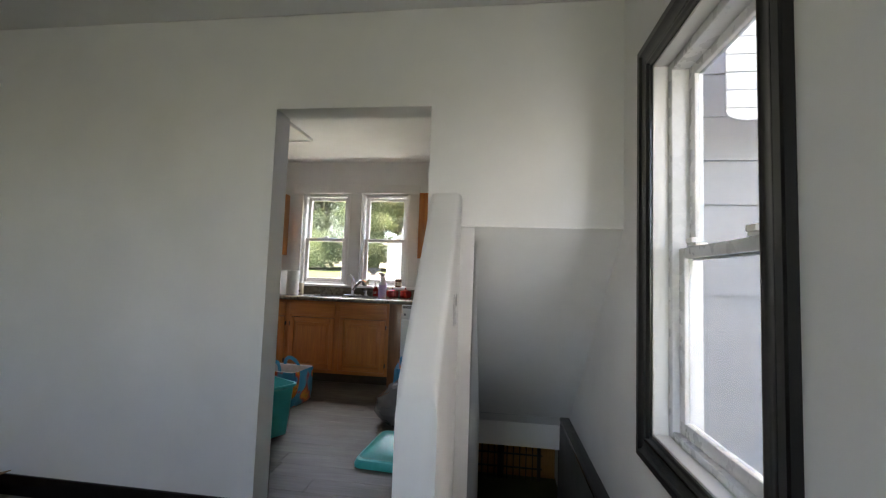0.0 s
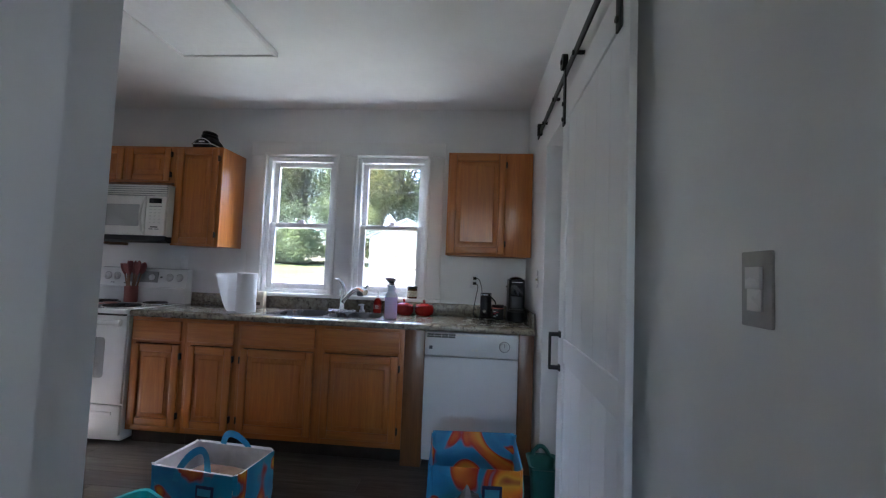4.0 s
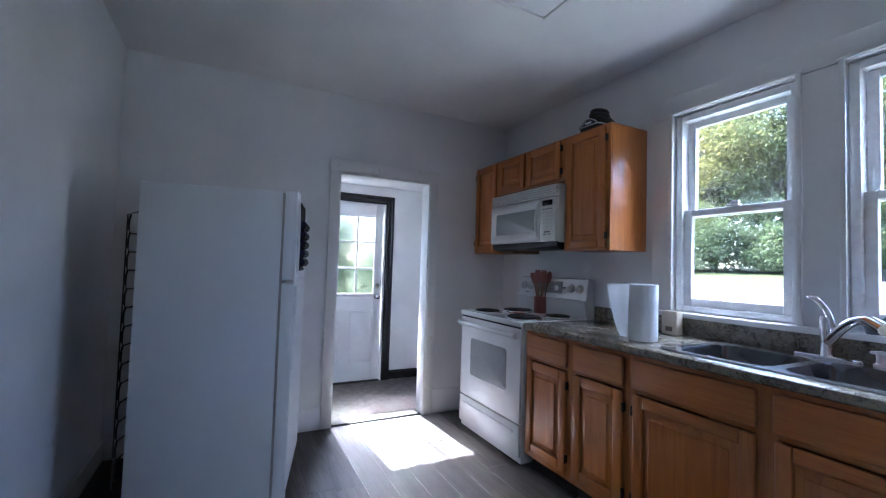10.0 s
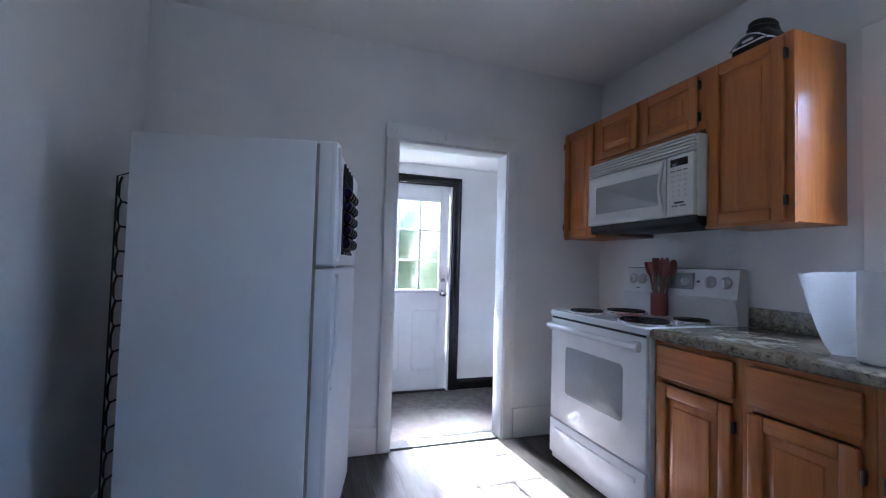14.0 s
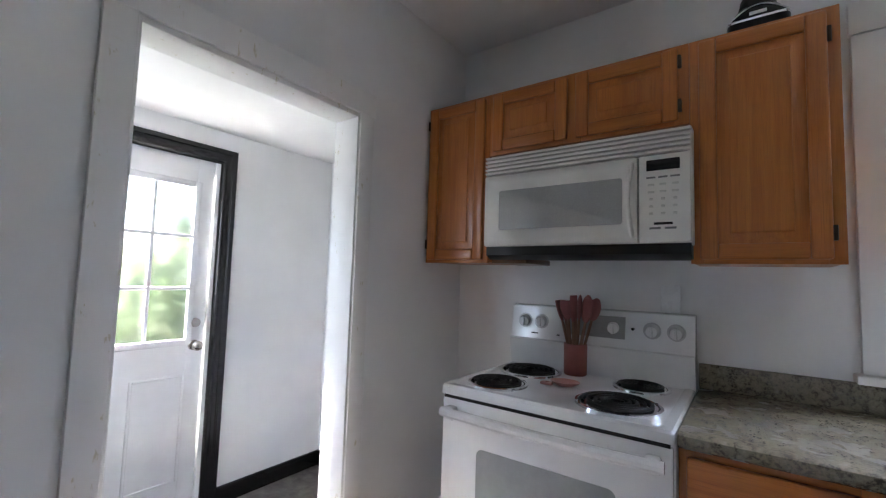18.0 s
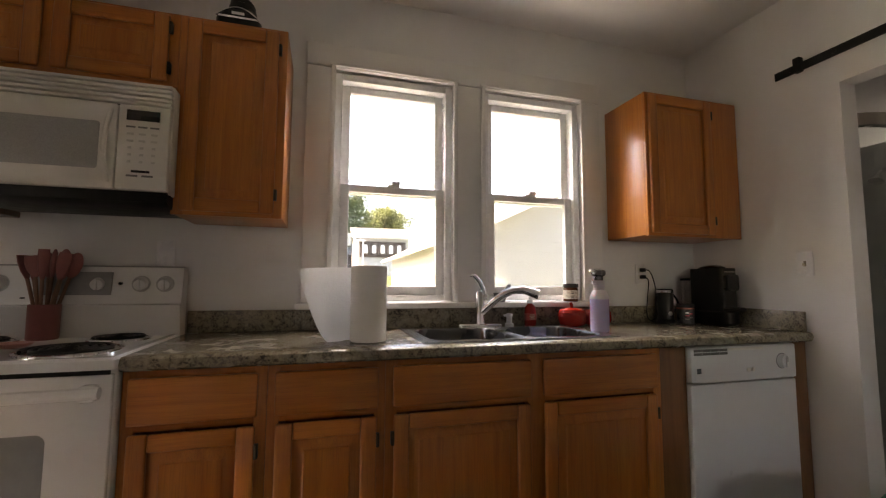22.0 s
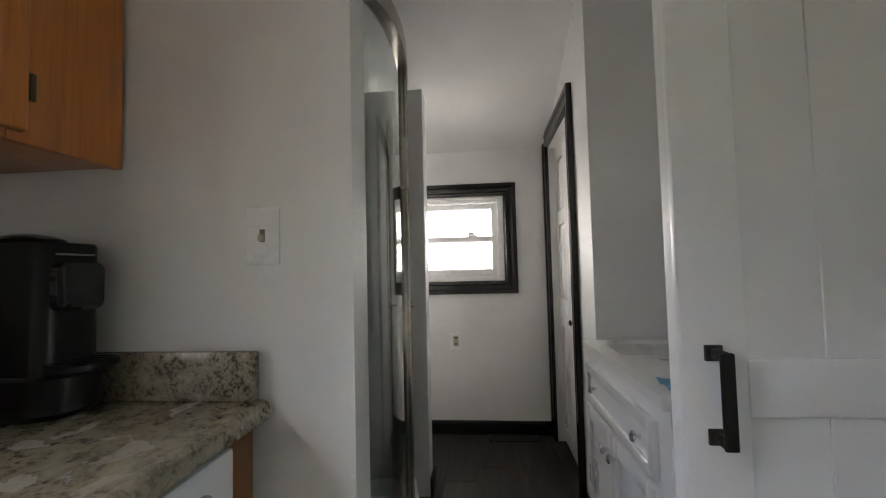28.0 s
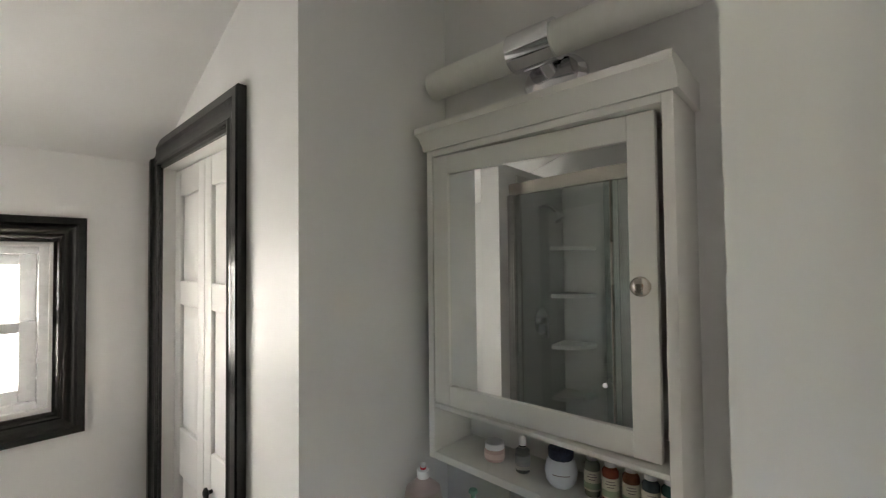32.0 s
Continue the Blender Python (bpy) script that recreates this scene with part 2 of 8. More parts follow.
CEIL = paint("ceiling_paint", (0.81, 0.805, 0.79), 0.7)
SCUFFED = worn_wall("scuffed_wall_paint", (0.8, 0.795, 0.785))
CHIPPED = chipped("chipped_white_paint", (0.79, 0.78, 0.76), (0.62, 0.58, 0.47))
TRIMW = paint("white_trim_paint", (0.8, 0.79, 0.77), 0.32, 0.03, 0.05)
VINYL = plain("white_vinyl", (0.82, 0.82, 0.82), 0.28, 0, 0.03)
BLACKTRIM = paint("black_gloss_paint", (0.007, 0.0065, 0.0065), 0.22, 0.1, 0.06)
OAK = wood("oak_upright", (0.56, 0.195, 0.034), (0.42, 0.122, 0.0175), "z")
OAKH = wood("oak_level", (0.56, 0.195, 0.034), (0.42, 0.122, 0.0175), "x")
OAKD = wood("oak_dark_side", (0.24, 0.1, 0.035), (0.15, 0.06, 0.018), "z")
APPL = plain("white_enamel", (0.78, 0.78, 0.78), 0.1, 0, 0.02, 12)
DISHW = paint("grey_white_enamel", (0.7, 0.71, 0.72), 0.3, 0.01, 0.02)
APPL2 = plain("almond_plastic", (0.74, 0.72, 0.67), 0.35, 0, 0.03, 12)
FRIDGE = paint("textured_white_enamel", (0.76, 0.77, 0.78), 0.34, 0.02, 0.22, 420)
GREYGLASS = plain("grey_oven_glass", (0.3, 0.31, 0.31), 0.06, 0, 0.05, 30)
BLACKPL = plain("black_plastic", (0.006, 0.006, 0.0065), 0.38, 0, 0.2, Specular_IOR_Level=0.3)
BLACKGL = plain("black_gloss", (0.01, 0.01, 0.011), 0.08, 0, 0.1)
IRON = plain("black_iron", (0.009, 0.0085, 0.008), 0.5, 0.2, 0.2, 60)
CHROME = plain("chrome", (0.8, 0.8, 0.82), 0.08, 1.0, 0.04)
STEEL = plain("brushed_steel", (0.5, 0.5, 0.52), 0.2, 1.0, 0.03, 9)
NICKEL = plain("brushed_nickel", (0.5, 0.465, 0.42), 0.26, 1.0, 0.03, 6)
# darker than the rim: the bowls' dim reflections put into the colour
BOWL = plain("dim_steel_bowl", (0.17, 0.17, 0.18), 0.27, 1.0, 0.08, 14)
BRASS = plain("dark_hinge_metal", (0.06, 0.045, 0.03), 0.45, 0.7, 0.1)
PAPER = paint("paper_towel", (0.84, 0.84, 0.83), 0.9, 0.02, 0.7, 130)
MIRROR = plain("mirror_silver", (0.86, 0.88, 0.87), 0.015, 1.0, 0.005, 3)


def glassy(name, color=(1, 1, 1), rough=0.0, ior=1.45, tint=1.0):
    n = Nodes(name)
    return n.set(Base_Color=color, Roughness=rough, IOR=ior, Transmission_Weight=tint)


# grey tint dims the view outdoors; the milky share paints a haze veil
PANE = glassy("dimmed_hazy_glass", (0.77, 0.79, 0.79), 0.0, 1.1, 0.945)
SCREENED = glassy("screened_glass", (0.4, 0.42, 0.45), 0.03, 1.1)
SHOWERGL = glassy("shower_glass", (0.86, 0.92, 0.9), 0.015, 1.5)
CLEAR = glassy("clear_plastic", (0.95, 0.96, 0.96), 0.05)


def granite(name):
    n = Nodes(name)
    v = n.coords()
    big = n.noise(v, 9, 4, 0.6, 0.6)
    mid = n.noise(v, 38, 5, 0.65, 0.5)
    grit = n.noise(v, 120, 4, 0.7)
    base = n.ramp(mid, [(0.3, (0.135, 0.106, 0.068)), (0.45, (0.23, 0.195, 0.13)), (0.58, (0.305, 0.268, 0.192)), (0.7, (0.4, 0.372, 0.3))])
    base = n.mix(0.35, base, n.ramp(grit, [(0.35, (0.1, 0.083, 0.06)), (0.65, (0.34, 0.31, 0.24))]))
    spots = n.mix(1.0, n.ramp(grit, [(0.46, (1, 1, 1)), (0.53, (0, 0, 0))]), n.ramp(mid, [(0.42, (0.85, 0.85, 0.85)), (0.53, (0, 0, 0))]), "MULTIPLY")
    col = n.mix(spots, base, (0.045, 0.038, 0.032))
    col = n.mix(n.ramp(big, [(0.46, (0, 0, 0)), (0.62, (0.3, 0.3, 0.3))]), col, (0.2, 0.185, 0.155))
    return n.set(Base_Color=col, Roughness=n.ramp(big, [(0.3, (0.2,) * 3), (0.7, (0.3,) * 3)]), Coat_Weight=0.2, Coat_Roughness=0.15)


COUNTER = granite("laminate_granite")


def plank_mat(name, k=1.0):
    n = Nodes(name)
    oi = n.t.nodes.new("ShaderNodeObjectInfo")
    v = n.coords((0.9, 9, 9), perobject=True)
    grain = n.noise(v, 2.2, 6, 0.65, 0.8)
    fine = n.noise(n.coords((2, 60, 60), perobject=True), 2.0, 3)
    col = n.ramp(grain, [(p, tuple(q * k for q in c)) for p, c in ((0.3, (0.055, 0.045, 0.038)), (0.5, (0.115, 0.098, 0.085)), (0.72, (0.2, 0.178, 0.158)))])
    tone = n.ramp(oi.outputs["Random"], [(0.0, (0.62, 0.6, 0.58)), (0.5, (0.95, 0.95, 0.95)), (1.0, (1.25, 1.22, 1.18))])
    col = n.mix(1.0, col, tone, "MULTIPLY")
    n.bump(fine, 0.15, 0.001)
    return n.set(Base_Color=col, Roughness=n.ramp(fine, [(0.3, (0.4,) * 3), (0.7, (0.58,) * 3)]), Specular_IOR_Level=0.35)


PLANK = plank_mat("grey_vinyl_plank", 0.48)
PLANKB = plank_mat("dark_vinyl_plank", 0.24)


def carpet(name, a, b):
    n = Nodes(name)
    v = n.coords()
    f = n.noise(v, 260, 3, 0.8)
    g = n.noise(v, 13, 5, 0.7)
    n.bump(f, 0.9, 0.006)
    return n.set(Base_Color=n.mix(0.5, n.ramp(f, [(0.3, a), (0.7, b)]), n.ramp(g, [(0.35, a), (0.65, b)])), Roughness=0.95)


CARPET = carpet("grey_carpet", (0.07, 0.062, 0.055), (0.2, 0.18, 0.165))
DARKFLOOR = plain("dark_underlay", (0.03, 0.028, 0.026), 0.9)


# ---- structure ----
KW, KS, KZ = -3.86, -2.95, 2.57     # kitchen: west face, south face, ceiling
FZ, FE, FW, FS = 2.455, 0.84, -4.6, -7.0   # front room: ceiling, east, west, south
BE, BZ = 1.945, 0.1                          # bath: east face


def wall(name, axis, p0, p1, a0, a1, z0, z1, holes=(), material=None):
    """A slab across axis between p0 and p1, along the other axis from a0 to a1, with holes (a0, a1, z0, z1)."""
    bm = bm_new()
    cuts = sorted({a0, a1, *(h[0] for h in holes), *(h[1] for h in holes)})
    for u, v in zip(cuts, cuts[1:]):
        mid = (u + v) / 2
        spans, low = [], z0
        for h in sorted((h for h in holes if h[0] < mid < h[1]), key=lambda h: h[2]):
            if h[2] > low:
                spans.append((low, h[2]))
            low = h[3]
        if low < z1:
            spans.append((low, z1))
        for s, e in spans:
            if axis == "y":
                box(bm, u, v, p0, p1, s, e)
            else:
                box(bm, p0, p1, u, v, s, e)
    bmesh.ops.remove_doubles(bm, verts=bm.verts, dist=1e-5)
    return tagged(part(name, bm, material or WALL, None, "", False), "painted plaster wall, off-white and slightly uneven", "wall", "", "structure")


W1, W2 = (-2.158, -1.545, 1.035, 2.165), (-1.39, -0.79, 1.035, 2.165)
wall("wall_north", "y", 0.0, 0.16, -5.15, 2.1, -0.1, 2.72, [W1, W2])
wall("wall_kitchen_west", "x", -3.98, KW, -3.085, 0.0, -0.1, 2.72, [(-1.57, -0.785, -0.1, 1.97)])
wall("wall_south", "y", -3.085, KS, FW - 0.1, FE, -2.4, 2.72, [(-0.81, -0.03, 0.0, 1.976), (0.19, FE, -2.4, 1.405)])
# the wall towards the bath runs a little out of square
SKEW = Matrix.Rotation(radians(1.15), 4, "Z")
wall("wall_kitchen_east", "x", 0.0, 0.105, KS, 0.0, -2.4, 2.72, [(-1.434, -0.797, 0.0, 2.037)]).data.transform(SKEW)
wall("wall_chase", "y", KS, -2.66, -1.53, -1.03, 0.0, KZ, (), SCUFFED)
SCUFF = plain("grey_scuff", (0.5, 0.5, 0.5), 0.7, 0, 0.3, 60)
chase = bpy.data.objects["wall_chase"]
rnd = random.Random(5)
for x, z, ln, deg, bend in ((-1.15, 1.363, 0.03, 62, 0.2), (-1.396, 1.452, 0.045, 60, 0.15), (-1.27, 1.4, 0.055, 8, 0.3), (-1.27, 1.12, 0.06, 40, 0.35), (-1.34, 1.105, 0.1, -12, 0.2), (-1.482, 0.957, 0.05, 70, 0.2), (-1.44, 0.985, 0.07, 18, 0.35), (-1.409, 0.89, 0.07, 55, 0.1), (-1.194, 1.06, 0.05, 4, 0.1), (-1.248, 1.16, 0.035, 12, 0.2), (-1.1, 1.09, 0.05, -6, 0.2), (-1.36, 1.0, 0.04, 80, 0.1), (-1.2, 1.62, 0.05, 35, 0.3), (-1.42, 1.75, 0.03, 75, 0.2)):
    bm = bm_new()
    a = radians(deg)
    rows = []
    for k in range(9):
        u = k / 8 - 0.5
        w = 0.0009 * (1 - (2 * u) ** 2) + 0.0002 + rnd.uniform(0, 0.0006)
        px, pz = u * ln, bend * ln * (0.25 - u * u)
        for h in (-w, w):
            rows.append(bm.verts.new((x - px * math.cos(a) + (pz + h) * math.sin(a), -2.6594, z - px * math.sin(a) - (pz + h) * math.cos(a))))
    for k in range(8):
        bm.faces.new((rows[2 * k], rows[2 * k + 1], rows[2 * k + 3], rows[2 * k + 2]))
    bmesh.ops.solidify(bm, geom=bm.faces[:], thickness=0.0004)
    part("scuff_mark", bm, SCUFF, chase)
wall("wall_mudroom_west", "x", -5.15, -5.0, -3.085, 0.0, -0.1, 2.72, [(-1.61, -0.8, -0.1, 1.94)])
# opening in this wall is added out of view for the fill lamp
wall("wall_mudroom_south", "y", -2.9, -2.8, -5.0, -3.98, -0.1, 2.72, [(-4.75, -4.05, 1.05, 1.95)])
wall("wall_bath_east", "x", BE, BE + 0.15, -2.3, 0.0, -0.1, 2.72, [(-1.19, -0.45, 1.075, 1.62)])
wall("wall_bath_south", "y", -1.57, -1.47, 0.97, BE, 0.0, 2.72, [(1.23, 1.86, 0.0, 1.9)])
wall("wall_niche_left", "x", 0.87, 0.97, -1.92, -1.47, 0.42, 2.72)
wall("wall_niche_back", "y", -2.02, -1.92, 0.12, 0.97, 0.42, 2.72)
wall("wall_closet_back", "y", -2.3, -2.2, 0.97, BE, 0.0, 2.72)
wall("wall_half", "x", 1.195, 1.3, -0.776, 0.0, 0.0, 2.03)
wall("wall_front_east", "x", FE, FE + 0.16, FS, -2.02, -2.4, 2.72, [(-4.07, -3.435, 0.65, 1.965)])
wall("wall_stair_east", "x", FE, FE + 0.16, -2.02, -0.8, -2.4, -0.12)
wall("wall_stair_east_low", "x", FE, FE + 0.028, -2.02, -1.6, -0.12, 0.4)
wall("wall_front_west", "x", FW - 0.1, FW, FS, -3.085, 0.0, 2.72)
# window hole behind the walk, invented to hold the front fill lamp
wall("wall_front_south", "y", FS - 0.1, FS, FW, FE, 0.0, 2.72, [(-0.9, -0.1, 0.98, 2.12)])
wall("wall_stair_end", "y", -0.95, -0.8, -0.6, FE, -2.4, -0.12)
wall("wall_stair_west", "x", -0.7, -0.6, -2.95, -0.8, -2.4, -0.12)

# knee wall beside the stairs, its top sloping down
bm = bm_new()
prism(bm, [(-3.087, -0.4), (-3.087, 1.552), (-3.12, 1.552), (-3.885, 0.9), (-3.9, 0.86), (-3.9, -0.4)], "x", 0.005, 0.14)
bmesh.ops.bevel(bm, geom=[e for e in bm.edges if abs((e.verts[0].co - e.verts[1].co).x) < 1e-4 and min(v.co.z for v in e.verts) > -0.3], offset=0.022, segments=6, affect="EDGES", profile=0.5)
for v in bm.verts:
    k = (-3.087 - v.co.y) / 0.8
    v.co.x += (-0.017 + 0.056 * k) if v.co.x < 0.07 else (-0.012 + 0.028 * k)
tagged(part("wall_knee", bm, WALL), "rounded plaster knee wall with a sloping top", "wall", "", "structure")

bm = bm_new()
prism(bm, [(-3.05, -2.4), (-3.05, 1.36), (-1.7, 0.09), (-1.7, -2.4)], "x", 0.121, 0.19)
tagged(part("wall_stair_side", bm, WALL, None, "", False), "painted side wall of the stairs down", "wall", "", "structure")

# sloping soffit over the stairs down, and the upright band under it
bm = bm_new()
prism(bm, [(-3.09, 1.405), (-1.7, 0.1), (-1.7, -0.075), (-1.6, -0.075), (-1.6, 0.3), (-2.95, 1.6)], "x", 0.12, FE)
tagged(part("ceiling_stair", bm, WALL, None, "", False), "sloping painted soffit above the stairs down", "ceiling", "", "structure")


def slab(name, x0, x1, y0, y1, z0, z1, mat, label, cat, holes=()):
    bm = bm_new()
    box(bm, x0, x1, y0, y1, z0, z1)
    return tagged(part(name, bm, mat, None, "", False), label, cat, "", "structure")


slab("ceiling_kitchen", KW - 0.06, 0.06, KS - 0.06, 0.08, KZ, KZ + 0.1, CEIL, "flat painted plaster ceiling", "ceiling")
slab("ceiling_front", FW, FE, FS, -3.09, FZ, FZ + 0.1, CEIL, "flat painted plaster ceiling", "ceiling")
slab("ceiling_mudroom", -5.1, -3.92, -2.85, 0.08, 2.1, 2.2, CEIL, "low painted ceiling of the back entry", "ceiling")
bm = bm_new()
prism(bm, [(0.06, 2.5), (0.55, 2.45), (2.0, 1.9), (2.0, 2.05), (0.55, 2.6), (0.06, 2.65)], "y", -2.3, 0.08)
tagged(part("ceiling_bath", bm, CEIL, None, "", False), "painted ceiling sloping down to the outer wall", "ceiling", "", "structure")
floor_k = slab("floor_kitchen", KW - 0.06, 0.15, KS - 0.06, 0.05, -0.12, -0.006, DARKFLOOR, "grey-brown vinyl plank floor", "floor")
floor_b = slab("floor_bath", 0.15, BE + 0.05, -1.6, 0.05, -0.06, BZ - 0.006, DARKFLOOR, "dark grey-brown vinyl plank floor", "floor")
slab("floor_closet", 0.97, BE, -2.2, -1.601, -0.06, BZ - 0.002, DARKFLOOR, "dark closet floor", "floor")
slab("floor_mudroom", -5.1, -3.92, -2.85, 0.05, -0.12, -0.004, carpet("brown_grey_carpet", (0.03, 0.027, 0.025), (0.16, 0.142, 0.13)), "short grey carpet", "floor")
bm = bm_new()
box(bm, FW, 0.06, FS, -3.01, -0.12, -0.002)
box(bm, 0.06, FE, FS, -3.9, -0.12, -0.002)
tagged(part("floor_front", bm, CARPET, None, "", False), "grey carpet in the front room", "floor", "", "structure")
slab("floor_basement", -0.7, FE, -4.0, -0.8, -2.5, -2.4, DARKFLOOR, "dark basement floor", "floor")

LEDGE = paint("dark_grey_paint", (0.09, 0.09, 0.09), 0.5, 0.1)
# stairs down
stairs = thing("staircase", (0.48, -3.9, -0.2), "narrow carpeted stairs leading down to the basement", "stairs", "", "structure")
for k in range(10):
    z, y = -0.19 * (k + 1), -3.9 + 0.235 * k
    bm = bm_new()
    box(bm, 0.195, 0.784, y, y + 0.255, z - 0.19, z, 0.008)
    part("step", bm, CARPET, stairs)
bm = bm_new()
box(bm, 0.785, FE - 0.003, -3.88, -1.63, -0.9, 0.158, 0.002)
tagged(part("ledge_stair", bm, LEDGE), "dark grey boxed ledge along the stairs", "trim", "", "structure")
bm = bm_new()
box(bm, 0.772, FE - 0.003, -3.88, -1.63, 0.159, 0.19, 0.004)
tagged(part("skirting_stair", bm, BLACKTRIM), "black cap board on the stair ledge", "trim", "", "structure")


def board(name, x0, x1, y0, y1, z0, z1, mat, label, bev=0.003):
    bm = bm_new()
    box(bm, x0, x1, y0, y1, z0, z1, bev)
    return tagged(part(name, bm, mat), label, "trim", "", "structure")


BB = "black-painted wooden baseboard"
board("baseboard_front_a", FW, -0.81, -3.1, -3.087, 0, 0.1, BLACKTRIM, BB)
board("baseboard_front_b", FE - 0.015, FE - 0.002, FS, -3.9, 0, 0.1, BLACKTRIM, BB)
board("baseboard_bath_a", BE - 0.015, BE - 0.002, -1.45, -0.0, BZ, BZ + 0.088, BLACKTRIM, BB)
board("baseboard_bath_b", 1.302, 1.315, -0.776, 0, BZ, BZ + 0.088, BLACKTRIM, BB)
board("baseboard_bath_c", 1.18, 1.315, -0.79, -0.778, BZ, BZ + 0.088, BLACKTRIM, BB)
board("baseboard_bath_d", 0.985, 1.12, -1.468, -1.455, BZ, BZ + 0.088, BLACKTRIM, BB)
board("baseboard_mud_a", -4.998, -4.985, -0.69, 0.0, 0, 0.1, BLACKTRIM, BB)
board("baseboard_mud_b", -4.985, -3.98, -0.015, -0.002, 0, 0.1, BLACKTRIM, BB)
WB = "white-painted wooden baseboard"
board("baseboard_kitchen_a", KW + 0.002, KW + 0.016, -0.708, -0.02, 0, 0.2, TRIMW, WB)
board("baseboard_kitchen_b", KW + 0.002, KW + 0.016, KS, -1.645, 0, 0.16, TRIMW, WB)
board("baseboard_kitchen_c", KW + 0.016, -1.5, KS + 0.002, KS + 0.016, 0, 0.12, TRIMW, WB)
board("baseboard_kitchen_d", -0.016, -0.002, -0.83, -0.66, 0, 0.12, TRIMW, WB).data.transform(SKEW)
board("baseboard_kitchen_e", -0.016, -0.002, -2.94, -2.3, 0, 0.12, TRIMW, WB).data.transform(SKEW)
board("threshold", -3.985, -3.865, -1.56, -0.81, -0.004, 0.012, IRON, "dark metal threshold strip")

# casing round the doorway to the back entry
bm = bm_new()
for s in (0, 1):
    y0, y1 = ((-1.64, -1.565), (-0.79, -0.715))[s]
    box(bm, KW + 0.001, KW + 0.02, y0, y1, 0, 2.05, 0.004)
    box(bm, -3.985, KW + 0.012, *((-1.575, -1.555), (-0.8, -0.78))[s], 0, 1.965, 0.003)
box(bm, KW + 0.001, KW + 0.022, -1.645, -0.71, 1.965, 2.06, 0.004)
box(bm, -3.985, KW + 0.012, -1.555, -0.8, 1.945, 1.965, 0.003)
tagged(part("trim_doorway", bm, CHIPPED), "white-painted door casing with chipped edges", "trim", "", "structure")


# ---- windows ----
def sash_window(name, axis, f, x0, x1, z0, z1, split, side, label, mat=None, glass=None):
    """Double-hung window in a wall across axis; f: the face of the frame towards the room, side: +1 if outdoors lies at higher values."""
    mat = mat or VINYL
    w = thing(name, ((x0 + x1) / 2, f, z0) if axis == "y" else (f, (x0 + x1) / 2, z0), label, "window", "", "structure")

    def bar(bm, a, b, c, d, e0, e1, bev=0.003):
        e0, e1 = sorted((f + side * e0, f + side * e1))
        if axis == "y":
            box(bm, a, b, e0, e1, c, d, bev)
        else:
            box(bm, e0, e1, a, b, c, d, bev)

    bm = bm_new()
    for a, b, c, d in ((x0, x0 + 0.035, z0, z1), (x1 - 0.035, x1, z0, z1), (x0 + 0.035, x1 - 0.035, z1 - 0.035, z1), (x0 + 0.035, x1 - 0.035, z0, z0 + 0.03)):
        bar(bm, a, b, c, d, 0.0, 0.1)
    part("window_frame", bm, mat, w)
    for nm, c, d, e in (("upper_sash", split - 0.005, z1 - 0.035, 0.055), ("lower_sash", z0 + 0.03, split + 0.035, 0.02)):
        bm = bm_new()
        s = 0.042
        a0, a1 = x0 + 0.036, x1 - 0.036
        for a, b, cc, dd in ((a0, a0 + s, c, d), (a1 - s, a1, c, d), (a0 + s, a1 - s, d - s * 0.85, d), (a0 + s, a1 - s, c, c + s)):
            bar(bm, a, b, cc, dd, e, e + 0.03, 0.004)
        sash = part(nm, bm, mat, w)
        bm = bm_new()
        bar(bm, a0 + s - 0.004, a1 - s + 0.004, c + s - 0.004, d - s * 0.85 + 0.004, e + 0.013, e + 0.017, 0)
        p = part("pane", bm, glass or PANE, sash)
        p.visible_shadow = False
    for q in ((x0 + x1) / 2 - 0.165, (x0 + x1) / 2 + 0.165) if x1 - x0 > 0.62 else ((x0 + x1) / 2,):
        bm = bm_new()
        bar(bm, q - 0.03, q + 0.03, split + 0.035, split + 0.045, 0.012, 0.05, 0.003)
        bar(bm, q - 0.012, q + 0.03, split + 0.045, split + 0.062, 0.008, 0.03, 0.003)
        part("latch", bm, mat, w)
    return w


KWIN = "white vinyl double-hung window with panes tinted to dim the view"
sash_window("window_1", "y", 0.0, -2.15, -1.553, 1.04, 2.158, 1.575, 1, KWIN)
sash_window("window_2", "y", 0.0, -1.382, -0.798, 1.04, 2.158, 1.575, 1, KWIN)
sash_window("window_3", "x", BE + 0.02, -1.188, -0.452, 1.078, 1.618, 1.33, 1, "small white double-hung bathroom window in a black casing")
sash_window("window_4", "x", FE + 0.05, -4.065, -3.44, 0.655, 1.96, 1.26, 1, "tall white double-hung window in a black casing", None, SCREENED)

# flat white board trim round the two kitchen windows
trim = thing("trim_kitchen_windows", (-1.48, -0.01, 1.02), "wide flat white-painted board trim round both windows", "trim", "", "structure")
for nm, a, b, c, d, y0, y1 in (("side_board", -2.28, -2.158, 1.035, 2.165, -0.03, -0.001), ("side_board", -1.545, -1.39, 1.035, 2.165, -0.03, -0.001), ("side_board", -0.79, -0.672, 1.035, 2.165, -0.03, -0.001),
                               ("head_board", -2.285, -0.668, 2.168, 2.28, -0.032, -0.001), ("sill_board", -2.3, -0.655, 1.008, 1.034, -0.075, -0.001)):
    bm = bm_new()
    box(bm, a, b, y0, y1, c, d, 0.003)
    part(nm, bm, TRIMW, trim)
for a, b in ((-2.17, -1.533), (-1.402, -0.778)):
    bm = bm_new()
    for p, q, c, d in ((a, a + 0.022, 1.036, 2.172), (b - 0.022, b, 1.036, 2.172), (a - 0.006, b + 0.006, 2.172, 2.186)):
        box(bm, p, q, -0.044, -0.033, c, d, 0.003)
    part("stop_moulding", bm, TRIMW, trim)


